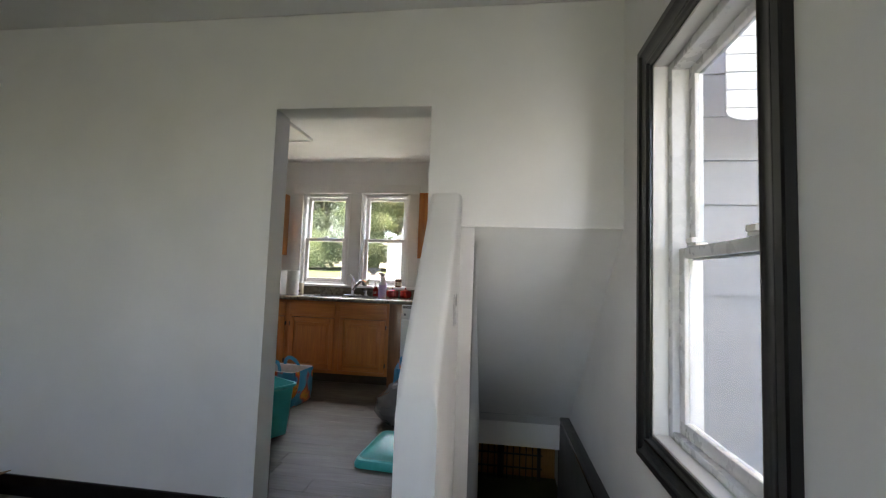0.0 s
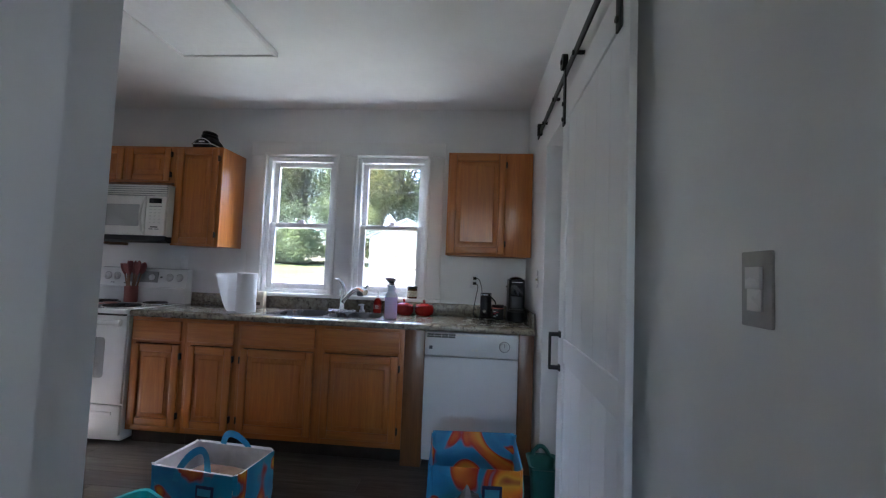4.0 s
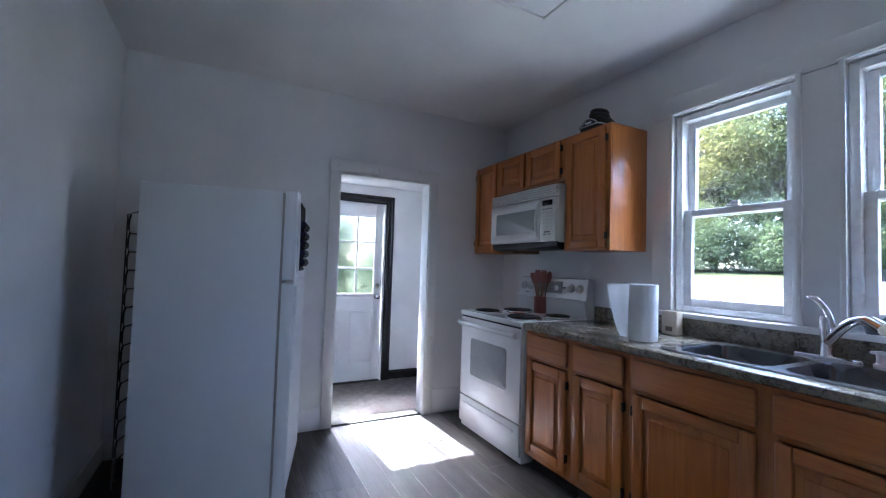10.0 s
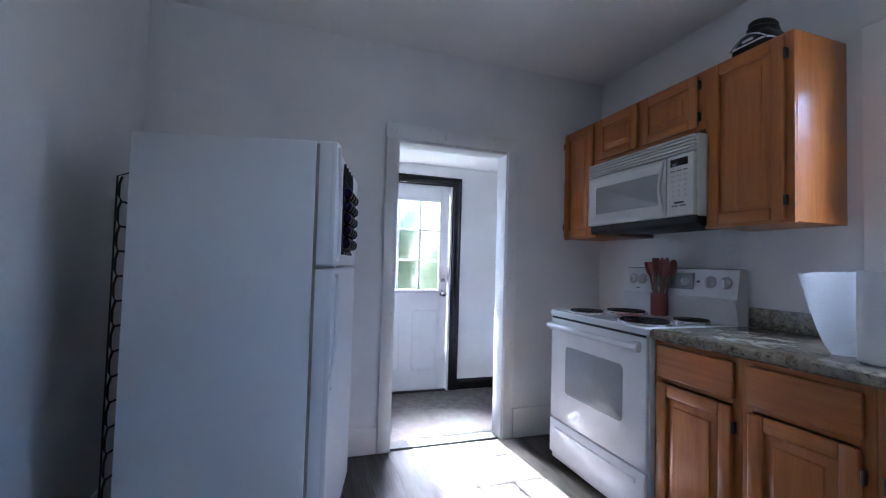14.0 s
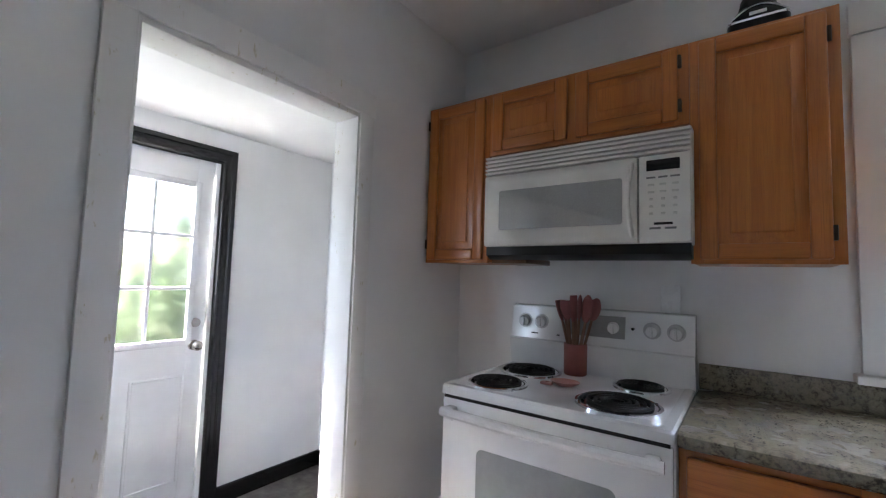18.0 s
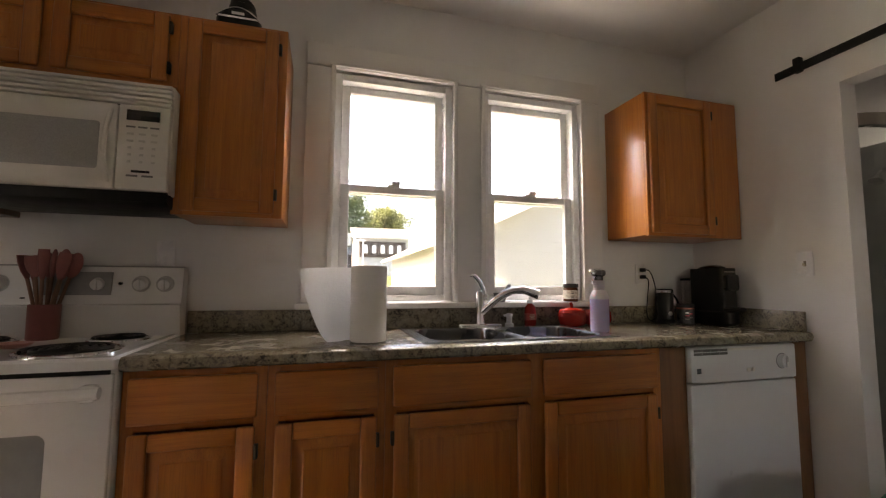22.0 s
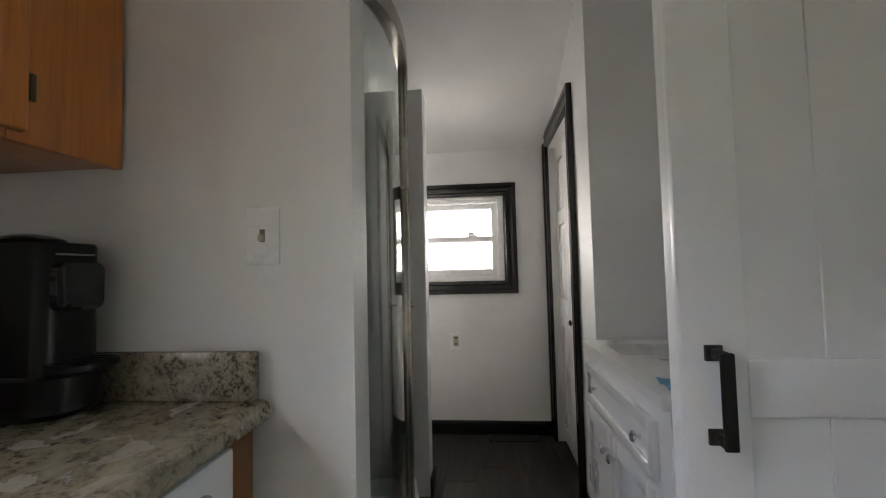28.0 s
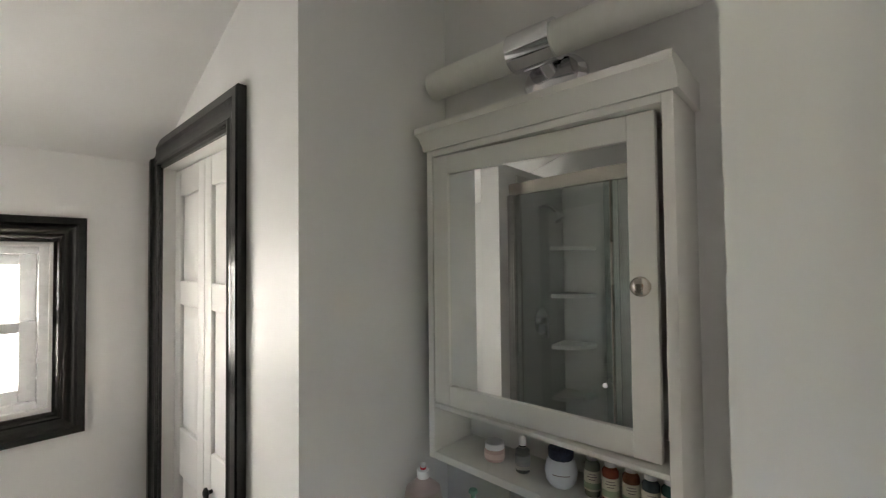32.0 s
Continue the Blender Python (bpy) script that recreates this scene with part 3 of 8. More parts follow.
def black_casing(name, axis, f, a0, a1, z0, z1, w, bottom=True):
    """Moulded black casing with mitred corners; f: the wall's face, the casing standing proud of it towards lower values of x or higher y."""
    t = thing(name, (f, (a0 + a1) / 2, z0) if axis == "x" else ((a0 + a1) / 2, f, z0), "glossy black-painted moulded wooden casing", "trim", "", "structure")
    s = -1 if axis == "x" else 1
    prof = [(0, 0.001), (0, 0.022), (0.05, 0.026), (0.27, 0.026), (0.34, 0.02), (0.4, 0.0175), (0.68, 0.016), (0.76, 0.02), (0.84, 0.019), (0.9, 0.012), (1, 0.01), (1, 0.001)]

    def corner(k, u):
        """Corner k of the rectangle set in by u: 0 low left, 1 high left, 2 high right, 3 low right."""
        d = u * w
        return (a0 + d if k in (0, 1) else a1 - d), (z1 - d if k in (1, 2) else (z0 + d if bottom else z0))

    for k in range(4 if bottom else 3):
        bm = bm_new()
        ends = []
        for c in (k, (k + 1) % 4):
            ring = []
            for u, h in prof:
                a, z = corner(c, u)
                ring.append(bm.verts.new((f + s * h, a, z) if axis == "x" else (a, f + s * h, z)))
            ends.append(ring)
        n = len(prof)
        for i in range(n):
            j = (i + 1) % n
            bm.faces.new((ends[0][i], ends[0][j], ends[1][j], ends[1][i]))
        bm.faces.new(ends[0])
        bm.faces.new(ends[1][::-1])
        part("side_piece" if k in (0, 2) else "head_piece", bm, BLACKTRIM, t)
    return t


black_casing("trim_window_bath", "x", BE, -1.268, -0.37, 0.99, 1.703, 0.082)
black_casing("trim_window_front", "x", FE, -4.165, -3.34, 0.555, 2.06, 0.1)
black_casing("trim_closet", "y", -1.47, 1.122, 1.94, BZ, 1.985, 0.095, False)
t = black_casing("trim_back_door", "x", -5.0, -1.77, -0.755, 0, 1.995, 0.085, False)
t.rotation_euler = (0, 0, math.pi)
t.location = (-5.0, (-1.77 - 0.755) / 2 + 0.06, 0)
for nm, ax, f0, f1, a0, a1, z0, z1 in (("jamb_window_bath", "x", BE - 0.002, BE + 0.019, -1.1895, -0.4505, 1.0755, 1.6195), ("jamb_window_front", "x", FE - 0.002, FE + 0.049, -4.0695, -3.4355, 0.6505, 1.9645)):
    bm = bm_new()
    frame_ring(bm, a0, a1, z0, z1, 0.012, f0, f1, 0.001, "x")
    tagged(part(nm, bm, TRIMW), "white-painted window jamb", "trim", "", "structure")


# ---- floor planks ----
def planks(parent, x0, x1, y0, y1, length=1.2, width=0.152, seed=3, z=0.0, mat=None):
    rnd = random.Random(seed)
    meshes = {}
    rows = int(math.ceil((y1 - y0) / width))
    for r in range(rows):
        ya, yb = y0 + r * width, min(y1, y0 + (r + 1) * width)
        x = x0 - rnd.random() * length
        while x < x1:
            a, b = max(x, x0), min(x + length, x1)
            x += length
            if b - a < 0.02:
                continue
            key = (round(b - a, 3), round(yb - ya, 3))
            if key not in meshes:
                bm = bm_new()
                g = 0.0008
                prism(bm, [(-key[0] / 2 + g, -0.006), (-key[0] / 2 + g, -0.0012), (-key[0] / 2 + g + 0.0015, 0.0), (key[0] / 2 - g - 0.0015, 0.0), (key[0] / 2 - g, -0.0012), (key[0] / 2 - g, -0.006)], "y", -key[1] / 2 + g, key[1] / 2 - g)
                meshes[key] = finish(bm, "plank", False)
                meshes[key].materials.append(mat or PLANK)
            ob = new("plank", meshes[key])
            ob.location = ((a + b) / 2, (ya + yb) / 2, z)
            ob.parent = parent
            ob.matrix_parent_inverse = Matrix.Translation(-origin(parent))


planks(floor_k, KW, 0.15, KS - 0.135, 0.0)
planks(floor_b, 0.151, BE, -1.596, 0.0, seed=9, z=BZ, mat=PLANKB)


# ---- kitchen: cabinets ----
def panel_door(parent, x0, x1, z0, z1, y, hinge=1, w=0.052, name="door", knuckles=True):
    """Raised-panel oak door that faces -y; y: its front. hinge: +1 at the higher x, -1 at the lower, 0 none."""
    bm = bm_new()
    g = 0.034
    lo = [(x0 + w - 0.004, z0 + w - 0.004), (x1 - w + 0.004, z0 + w - 0.004), (x1 - w + 0.004, z1 - w + 0.004), (x0 + w - 0.004, z1 - w + 0.004)]
    inn = [(x0 + w + g, z0 + w + g), (x1 - w - g, z0 + w + g), (x1 - w - g, z1 - w - g), (x0 + w + g, z1 - w - g)]
    rings = [[bm.verts.new((p[0], yy, p[1])) for p in q] for q, yy in ((lo, y + 0.0172), ([(a + (c - a) * 0.22, b + (e - b) * 0.22) for (a, b), (c, e) in zip(lo, inn)], y + 0.0176), ([(a + (c - a) * 0.9, b + (e - b) * 0.9) for (a, b), (c, e) in zip(lo, inn)], y + 0.0072), (inn, y + 0.005), ([(a + (c - a) * 1.04, b + (e - b) * 1.04) for (a, b), (c, e) in zip(lo, inn)], y + 0.002))]
    for p, q in zip(rings, rings[1:]):
        for k in range(4):
            bm.faces.new((p[k], p[(k + 1) % 4], q[(k + 1) % 4], q[k]))
    bm.faces.new(rings[-1])
    d = part(name, bm, OAK, parent)
    for a, b in ((x0, x0 + w), (x1 - w, x1)):
        bm = bm_new()
        box(bm, a, b, y, y + 0.019, z0, z1, 0.0075, 3)
        part("stile", bm, OAK, d)
    for a, b in ((z0, z0 + w), (z1 - w, z1)):
        bm = bm_new()
        box(bm, x0 + w, x1 - w, y + 0.0004, y + 0.0186, a, b, 0.007, 3)
        part("rail", bm, OAKH, d)
    if hinge:
        for z in ((z0 + 0.075, z1 - 0.075) if z1 - z0 > 0.3 else (z0 + 0.05, z1 - 0.05)):
            bm = bm_new()
            xh = x1 + 0.004 if hinge > 0 else x0 - 0.004
            cyl(bm, (xh, y + 0.004, z - 0.022), (xh, y + 0.004, z + 0.022), 0.0055, seg=8)
            box(bm, xh - 0.006, xh + 0.006, y + 0.004, y + 0.018, z - 0.02, z + 0.02, 0.001)
            part("hinge", bm, BRASS, d)
    return d


def drawer_front(parent, x0, x1, z0, z1, y):
    bm = bm_new()
    box(bm, x0, x1, y, y + 0.019, z0, z1, 0.006, 3)
    return part("drawer_front", bm, OAKH, parent)


def face_frame(parent, x0, x1, z0, z1, y, stiles, rails):
    """Front frame of a cabinet: uprights at stiles (x0, x1), level bars at rails (z0, z1)."""
    for a, b in stiles:
        bm = bm_new()
        box(bm, a, b, y, y + 0.019, z0, z1, 0.001)
        part("stile", bm, OAK, parent)
    edges = sorted(stiles)
    for (a0, a1), (b0, b1) in zip(edges, edges[1:]):
        for c, d in rails:
            bm = bm_new()
            box(bm, a1, b0, y + 0.0003, y + 0.0187, c, d, 0.001)
            part("rail", bm, OAKH, parent)


def base_unit(x0, x1, fronts, label, stiles):
    t = thing("base_cabinet", ((x0 + x1) / 2, -0.3, 0), label, "cabinet", "row of base cabinets")
    bm = bm_new()
    for q in (x0 + 0.001, x1 - 0.017):
        box(bm, q, q + 0.016, -0.581, -0.005, 0.1, 0.868)
    box(bm, x0 + 0.018, x1 - 0.018, -0.58, -0.006, 0.1, 0.116)
    box(bm, x0 + 0.018, x1 - 0.018, -0.02, -0.006, 0.116, 0.868)
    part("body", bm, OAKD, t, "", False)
    face_frame(t, x0, x1, 0.1, 0.868, -0.6, stiles, ((0.1, 0.135), (0.69, 0.72), (0.845, 0.868)))
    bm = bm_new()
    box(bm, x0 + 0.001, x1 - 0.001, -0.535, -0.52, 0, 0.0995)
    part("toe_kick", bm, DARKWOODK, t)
    for a, b in fronts:
        drawer_front(t, a, b, 0.712, 0.846, -0.62)
        panel_door(t, a + 0.004, b - 0.004, 0.14, 0.686, -0.62, 1 if b - a < 0.4 else (-1 if a < -1.6 else 1))
    return t


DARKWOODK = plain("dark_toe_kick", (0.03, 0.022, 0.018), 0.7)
base_unit(-2.735, -2.342, [(-2.715, -2.368)], "honey-oak base cabinet with one drawer beside the stove", [(-2.735, -2.7), (-2.378, -2.342)])
base_unit(-2.341, -1.97, [(-2.318, -1.995)], "narrow honey-oak base cabinet with one drawer", [(-2.341, -2.305), (-2.006, -1.97)])
base_unit(-1.969, -0.835, [(-1.945, -1.43), (-1.378, -0.863)], "wide honey-oak sink cabinet with two raised-panel doors", [(-1.969, -1.93), (-1.44, -1.366), (-0.873, -0.835)])
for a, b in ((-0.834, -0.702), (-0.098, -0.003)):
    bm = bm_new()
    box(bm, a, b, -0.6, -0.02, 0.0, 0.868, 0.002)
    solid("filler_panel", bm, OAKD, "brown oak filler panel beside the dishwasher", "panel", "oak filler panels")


def wall_unit(name, x0, x1, z0, z1, doors, label, stiles, underside=0.0):
    t = thing(name, ((x0 + x1) / 2, -0.16, z0), label, "cabinet", "oak wall cabinets")
    bm = bm_new()
    box(bm, x0, x1, -0.299, -0.002, z0 + 0.004, z1 - 0.001, 0.001)
    part("body", bm, OAK, t)
    face_frame(t, x0, x1, z0, z1, -0.318, stiles, ((z0, z0 + 0.03), (z1 - 0.03, z1)))
    for a, b, h in doors:
        panel_door(t, a, b, z0 + 0.014, z1 - 0.014, -0.337, h, 0.05)
    return t


wall_unit("wall_cabinet", -3.855, -3.508, 1.375, 2.14, [(-3.84, -3.53, -1)], "narrow honey-oak wall cabinet in the corner", [(-3.855, -3.82), (-3.545, -3.508)])
wall_unit("wall_cabinet", -3.507, -2.728, 1.855, 2.14, [(-3.488, -3.152, 0), (-3.118, -2.76, 1)], "low honey-oak wall cabinet above the microwave", [(-3.507, -3.47), (-3.17, -3.1), (-2.775, -2.728)])
wall_unit("wall_cabinet", -2.727, -2.345, 1.375, 2.14, [(-2.7, -2.375, 1)], "tall honey-oak wall cabinet beside the window", [(-2.727, -2.69), (-2.385, -2.345)])
wall_unit("wall_cabinet", -0.612, -0.003, 1.375, 2.125, [(-0.598, -0.195, 1)], "honey-oak wall cabinet with one wide door in the corner", [(-0.612, -0.58), (-0.215, -0.003)])
# dark strip added for the corner cabinet's underside, below the microwave
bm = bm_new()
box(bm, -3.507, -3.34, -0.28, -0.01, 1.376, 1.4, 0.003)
solid("cabinet_cleat", bm, OAKD, "dark brown strip standing in for the corner cabinet's underside", "cleat")

# ---- worktop and sink ----
prof = [(-0.003, 0.872), (-0.6, 0.872), (-0.6, 0.869), (-0.622, 0.869), (-0.633, 0.876), (-0.637, 0.89), (-0.633, 0.904), (-0.622, 0.911), (-0.003, 0.911)]
top = thing("worktop", (-1.37, -0.3, 0.87), "mottled beige-brown granite-look laminate worktop with a rolled edge", "worktop")
bm = bm_new()
SX0, SX1, SY0, SY1 = -1.8, -1.03, -0.55, -0.12
front = [p if p[0] < -0.3 else (SY0, p[1]) for p in prof]
prism(bm, front, "x", -2.733, -0.001)
box(bm, -2.733, SX0, SY0, -0.003, 0.872, 0.911)
box(bm, SX1, -0.001, SY0, -0.003, 0.872, 0.911)
box(bm, SX0, SX1, SY1, -0.003, 0.872, 0.911)
bmesh.ops.remove_doubles(bm, verts=bm.verts, dist=1e-5)
part("top", bm, COUNTER, top)
bm = bm_new()
box(bm, -2.733, -0.001, -0.022, -0.002, 0.9115, 1.005, 0.004)
part("back_upstand", bm, COUNTER, top)
bm = bm_new()
box(bm, -0.021, -0.002, -0.612, -0.0225, 0.9115, 1.005, 0.003)
part("end_upstand", bm, COUNTER, top)


def rr(x0, x1, y0, y1, r, z, n=6):
    pts = []
    for cx, cy, a in ((x1 - r, y1 - r, 0), (x0 + r, y1 - r, 90), (x0 + r, y0 + r, 180), (x1 - r, y0 + r, 270)):
        for k in range(n + 1):
            t = radians(a + 90 * k / n)
            pts.append((cx + r * math.cos(t), cy + r * math.sin(t), z))
    return pts


def loft(bm, rings, cap=False):
    vs = [[bm.verts.new(p) for p in r] for r in rings]
    n = len(vs[0])
    for p, q in zip(vs, vs[1:]):
        for k in range(n):
            bm.faces.new((p[k], p[(k + 1) % n], q[(k + 1) % n], q[k]))
    if cap:
        bm.faces.new(vs[-1])
    return vs


sink = thing("sink", (-1.415, -0.31, 0.9), "stainless steel drop-in double-bowl kitchen sink", "sink")
bm = bm_new()
loops = [rr(-1.832, -0.998, -0.577, -0.045, 0.03, 0.918), rr(-1.79, -1.435, -0.545, -0.15, 0.07, 0.918), rr(-1.395, -1.04, -0.545, -0.15, 0.07, 0.918)]
edges = []
for lp in loops:
    vs = [bm.verts.new(p) for p in lp]
    edges += [bm.edges.new((vs[k], vs[(k + 1) % len(vs)])) for k in range(len(vs))]
bmesh.ops.triangle_fill(bm, use_beauty=True, edges=edges)
loft(bm, [rr(-1.832, -0.998, -0.577, -0.045, 0.03, 0.918), rr(-1.836, -0.994, -0.581, -0.041, 0.03, 0.912)])
part("rim", bm, STEEL, sink)
for a, b in ((-1.79, -1.435), (-1.395, -1.04)):
    bm = bm_new()
    rings = [rr(a, b, -0.545, -0.15, 0.07, 0.918), rr(a + 0.006, b - 0.006, -0.539, -0.156, 0.068, 0.908), rr(a + 0.014, b - 0.014, -0.53, -0.165, 0.065, 0.79), rr(a + 0.03, b - 0.03, -0.515, -0.18, 0.06, 0.765), rr(a + 0.08, b - 0.08, -0.46, -0.23, 0.05, 0.757)]
    loft(bm, rings, True)
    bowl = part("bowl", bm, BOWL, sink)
    bm = bm_new()
    lathe(bm, ((a + b) / 2, -0.345, 0.757), [(0.045, 0.001), (0.042, 0.004), (0.03, 0.002), (0.005, 0.001)], 16)
    part("drain", bm, CHROME, bowl)

tap = thing("faucet", (-1.43, -0.085, 0.918), "chrome pull-out kitchen faucet with a raised lever", "faucet")
bm = bm_new()
loft(bm, [rr(-1.545, -1.315, -0.112, -0.058, 0.026, 0.9185), rr(-1.545, -1.315, -0.112, -0.058, 0.026, 0.926), rr(-1.54, -1.32, -0.107, -0.063, 0.022, 0.931)], True)
part("base_plate", bm, CHROME, tap)
bm = bm_new()
lathe(bm, (-1.43, -0.085, 0.93), [(0.027, 0), (0.024, 0.01), (0.022, 0.06), (0.025, 0.1), (0.026, 0.14), (0.02, 0.16), (0.008, 0.166)], 20)
part("column", bm, CHROME, tap)
bm = bm_new()
tube(bm, arc(lambda u: (-1.425 + 0.19 * u, -0.09 - 0.15 * u, 0.985 + 0.118 * math.sin(u * 1.9) - 0.005 * u), 12), 0.0185, 14)
part("spout", bm, CHROME, tap)
bm = bm_new()
cyl(bm, (-1.262, -0.219, 1.101), (-1.2, -0.266, 1.076), 0.0195, 0.024, 16)
part("spray_head", bm, CHROME, tap)
bm = bm_new()
tube(bm, arc(lambda u: (-1.408 - 0.012 * u - 0.045 * u * u, -0.095, 1.045 + 0.15 * u - 0.03 * u * u), 10), 0.0125, 12)
ball(bm, (-1.472, -0.095, 1.166), 0.014, 12, (1.7, 0.9, 0.6))
part("lever", bm, CHROME, tap)

# ---- dishwasher ----
SLOT = plain("grey_vent_slot", (0.1, 0.1, 0.1), 0.6)
dw = thing("dishwasher", (-0.4, -0.31, 0), "white built-in dishwasher with a control strip and dial", "dishwasher")
bm = bm_new()
box(bm, -0.699, -0.101, -0.575, -0.03, 0.04, 0.866)
part("body", bm, DISHW, dw)
bm = bm_new()
box(bm, -0.698, -0.102, -0.618, -0.577, 0.155, 0.708, 0.006)
part("door", bm, DISHW, dw)
bm = bm_new()
box(bm, -0.698, -0.102, -0.624, -0.577, 0.714, 0.864, 0.008)
panel = part("control_panel", bm, DISHW, dw)
bm = bm_new()
box(bm, -0.698, -0.102, -0.6, -0.577, 0.05, 0.148, 0.004)
part("kick_plate", bm, DISHW, dw)
for k in range(2):
    for j in range(4):
        bm = bm_new()
        box(bm, -0.684 + j * 0.046, -0.641 + j * 0.046, -0.6255, -0.6225, 0.83 + k * 0.014, 0.841 + k * 0.014)
        part("vent_slot", bm, SLOT, panel)
bm = bm_new()
box(bm, -0.5, -0.3, -0.6265, -0.6225, 0.845, 0.856, 0.002)
part("latch_handle", bm, APPL2, panel)
bm = bm_new()
box(bm, -0.67, -0.648, -0.6255, -0.6225, 0.755, 0.777, 0.001)
part("badge", bm, plain("grey_badge", (0.08, 0.09, 0.11), 0.4), panel)
bm = bm_new()
cyl(bm, (-0.19, -0.644, 0.79), (-0.19, -0.6225, 0.79), 0.027, 0.031, 24)
box(bm, -0.194, -0.186, -0.65, -0.644, 0.765, 0.815, 0.002)
dial = part("dial", bm, DISHW, panel)
bm = bm_new()
box(bm, -0.1915, -0.1885, -0.6506, -0.6498, 0.79, 0.813)
part("pointer", bm, BLACKPL, dial)
bm = bm_new()
lathe(bm, (0, 0, 0), [(0.0315, 0), (0.0345, 0), (0.0345, 0.0012), (0.0315, 0.0012)], 28)
bm.transform(Matrix.Translation((-0.19, -0.6236, 0.79)) @ Matrix.Rotation(radians(90), 4, "X"))
part("dial_ring", bm, plain("grey_ring", (0.25, 0.25, 0.26), 0.4), panel)
for dx in (-0.39, -0.365):
    bm = bm_new()
    cyl(bm, (dx, -0.63, 0.76), (dx, -0.6225, 0.76), 0.009, seg=12)
    part("button", bm, APPL2, panel)

# ---- stove ----
X0, X1 = -3.495, -2.738
st = thing("stove", ((X0 + X1) / 2, -0.33, 0), "white electric coil stove with a windowed oven door", "stove")
bm = bm_new()
box(bm, X0, X1, -0.625, -0.02, 0.03, 0.88, 0.003)
part("body", bm, APPL, st)
bm = bm_new()
loft(bm, [rr(X0, X1, -0.655, -0.03, 0.012, 0.882), rr(X0, X1, -0.655, -0.03, 0.012, 0.908), rr(X0 + 0.006, X1 - 0.006, -0.649, -0.036, 0.01, 0.916), rr(X0 + 0.03, X1 - 0.03, -0.625, -0.06, 0.02, 0.916), rr(X0 + 0.036, X1 - 0.036, -0.62, -0.066, 0.02, 0.912)], True)
part("cooktop", bm, APPL, st)
for cx, cy, r in ((-3.345, -0.5, 0.097), (-3.34, -0.215, 0.114), (-2.92, -0.48, 0.118), (-2.905, -0.19, 0.085)):
    bm = bm_new()
    lathe(bm, (cx, cy, 0.912), [(r + 0.014, 0.0), (r + 0.012, 0.006), (r + 0.002, 0.007), (r - 0.012, 0.001), (0.01, -0.004)], 28)
    pan = part("drip_pan", bm, BLACKPL, st)
    bm = bm_new()
    lathe(bm, (cx, cy, 0.912), [(r + 0.016, 0.0), (r + 0.015, 0.0065), (r + 0.006, 0.0085), (r + 0.004, 0.006)], 28)
    part("trim_ring", bm, CHROME, pan)
    bm = bm_new()
    turns = 4.6
    tube(bm, arc(lambda u: (cx + (0.014 + (r - 0.018) * u) * math.cos(turns * 6.283 * u), cy + (0.014 + (r - 0.018) * u) * math.sin(turns * 6.283 * u), 0.923), 100), 0.0058, 6)
    part("coil", bm, IRON, pan)
bm = bm_new()
prism(bm, [(-0.02, 0.91), (-0.02, 1.185), (-0.05, 1.192), (-0.075, 1.185), (-0.095, 1.04), (-0.11, 1.035), (-0.085, 0.91)], "x", X0, X1)
back = part("back_panel", bm, APPL, st)
bm = bm_new()
m = lambda x, z: (x, -0.0765 - (1.185 - z) / 0.145 * 0.02, z)
prism(bm, [(-3.235, 1.165), (-3.235, 1.075), (-2.985, 1.075), (-2.985, 1.165)], "y", -0.1, -0.0795)
bmesh.ops.transform(bm, verts=bm.verts, matrix=Matrix.Translation((0, 0.004, 0)))
part("clock_panel", bm, plain("grey_clock_panel", (0.28, 0.28, 0.28), 0.3), back)
# flat grey ring round each knob carries the knob's shade as colour
KNOBP = plain("knob_shadow_ring", (0.45, 0.45, 0.45), 0.4)
for kx in (-3.425, -3.345, -3.03, -2.885, -2.8):
    bm = bm_new()
    cyl(bm, (kx, -0.108, 1.115), (kx, -0.084, 1.12), 0.021, 0.027, 20)
    box(bm, kx - 0.004, kx + 0.004, -0.12, -0.105, 1.095, 1.137, 0.002)
    part("knob", bm, APPL, back)
    bm = bm_new()
    lathe(bm, (0, 0, 0), [(0.033, 0), (0.033, 0.002), (0.028, 0.002)], 24)
    bmesh.ops.transform(bm, verts=bm.verts, matrix=Matrix.Translation((kx, -0.0868, 1.119)) @ Matrix.Rotation(radians(82), 4, "X"))
    part("dial_ring", bm, KNOBP, back)
for bx, bw in ((-3.39, 0.03), (-3.27, 0.012)):
    bm = bm_new()
    box(bm, bx, bx + bw, -0.1, -0.094, 1.062, 1.067)
    part("marking", bm, BLACKPL, back)
bm = bm_new()
cyl(bm, (-2.955, -0.096, 1.12), (-2.955, -0.08, 1.12), 0.006, seg=10)
part("lamp", bm, BLACKGL, back)
bm = bm_new()
box(bm, X0 + 0.004, X1 - 0.004, -0.645, -0.626, 0.277, 0.868, 0.004)
door = part("oven_door", bm, APPL, st)
bm = bm_new()
loft(bm, [[(x, -0.6462, y) for x, y, _ in rr(-3.345, -2.885, 0.445, 0.718, 0.025, 0)], [(x, -0.6485, y) for x, y, _ in rr(-3.34, -2.89, 0.45, 0.713, 0.022, 0)]], True)
part("oven_window", bm, GREYGLASS, door)
bm = bm_new()
for hx in (X0 + 0.05, X1 - 0.05):
    box(bm, hx - 0.02, hx + 0.02, -0.68, -0.644, 0.8, 0.845, 0.008)
pts = arc(lambda u: (X0 + 0.02 + (X1 - X0 - 0.04) * u, -0.676 - 0.014 * math.sin(math.pi * u), 0.825), 15)
tube(bm, pts, 0.017, 10)
part("handle", bm, APPL, door)
# solid black strip put in for the dark of the open gap
bm = bm_new()
box(bm, X0 + 0.01, X1 - 0.01, -0.646, -0.64, 0.868, 0.882)
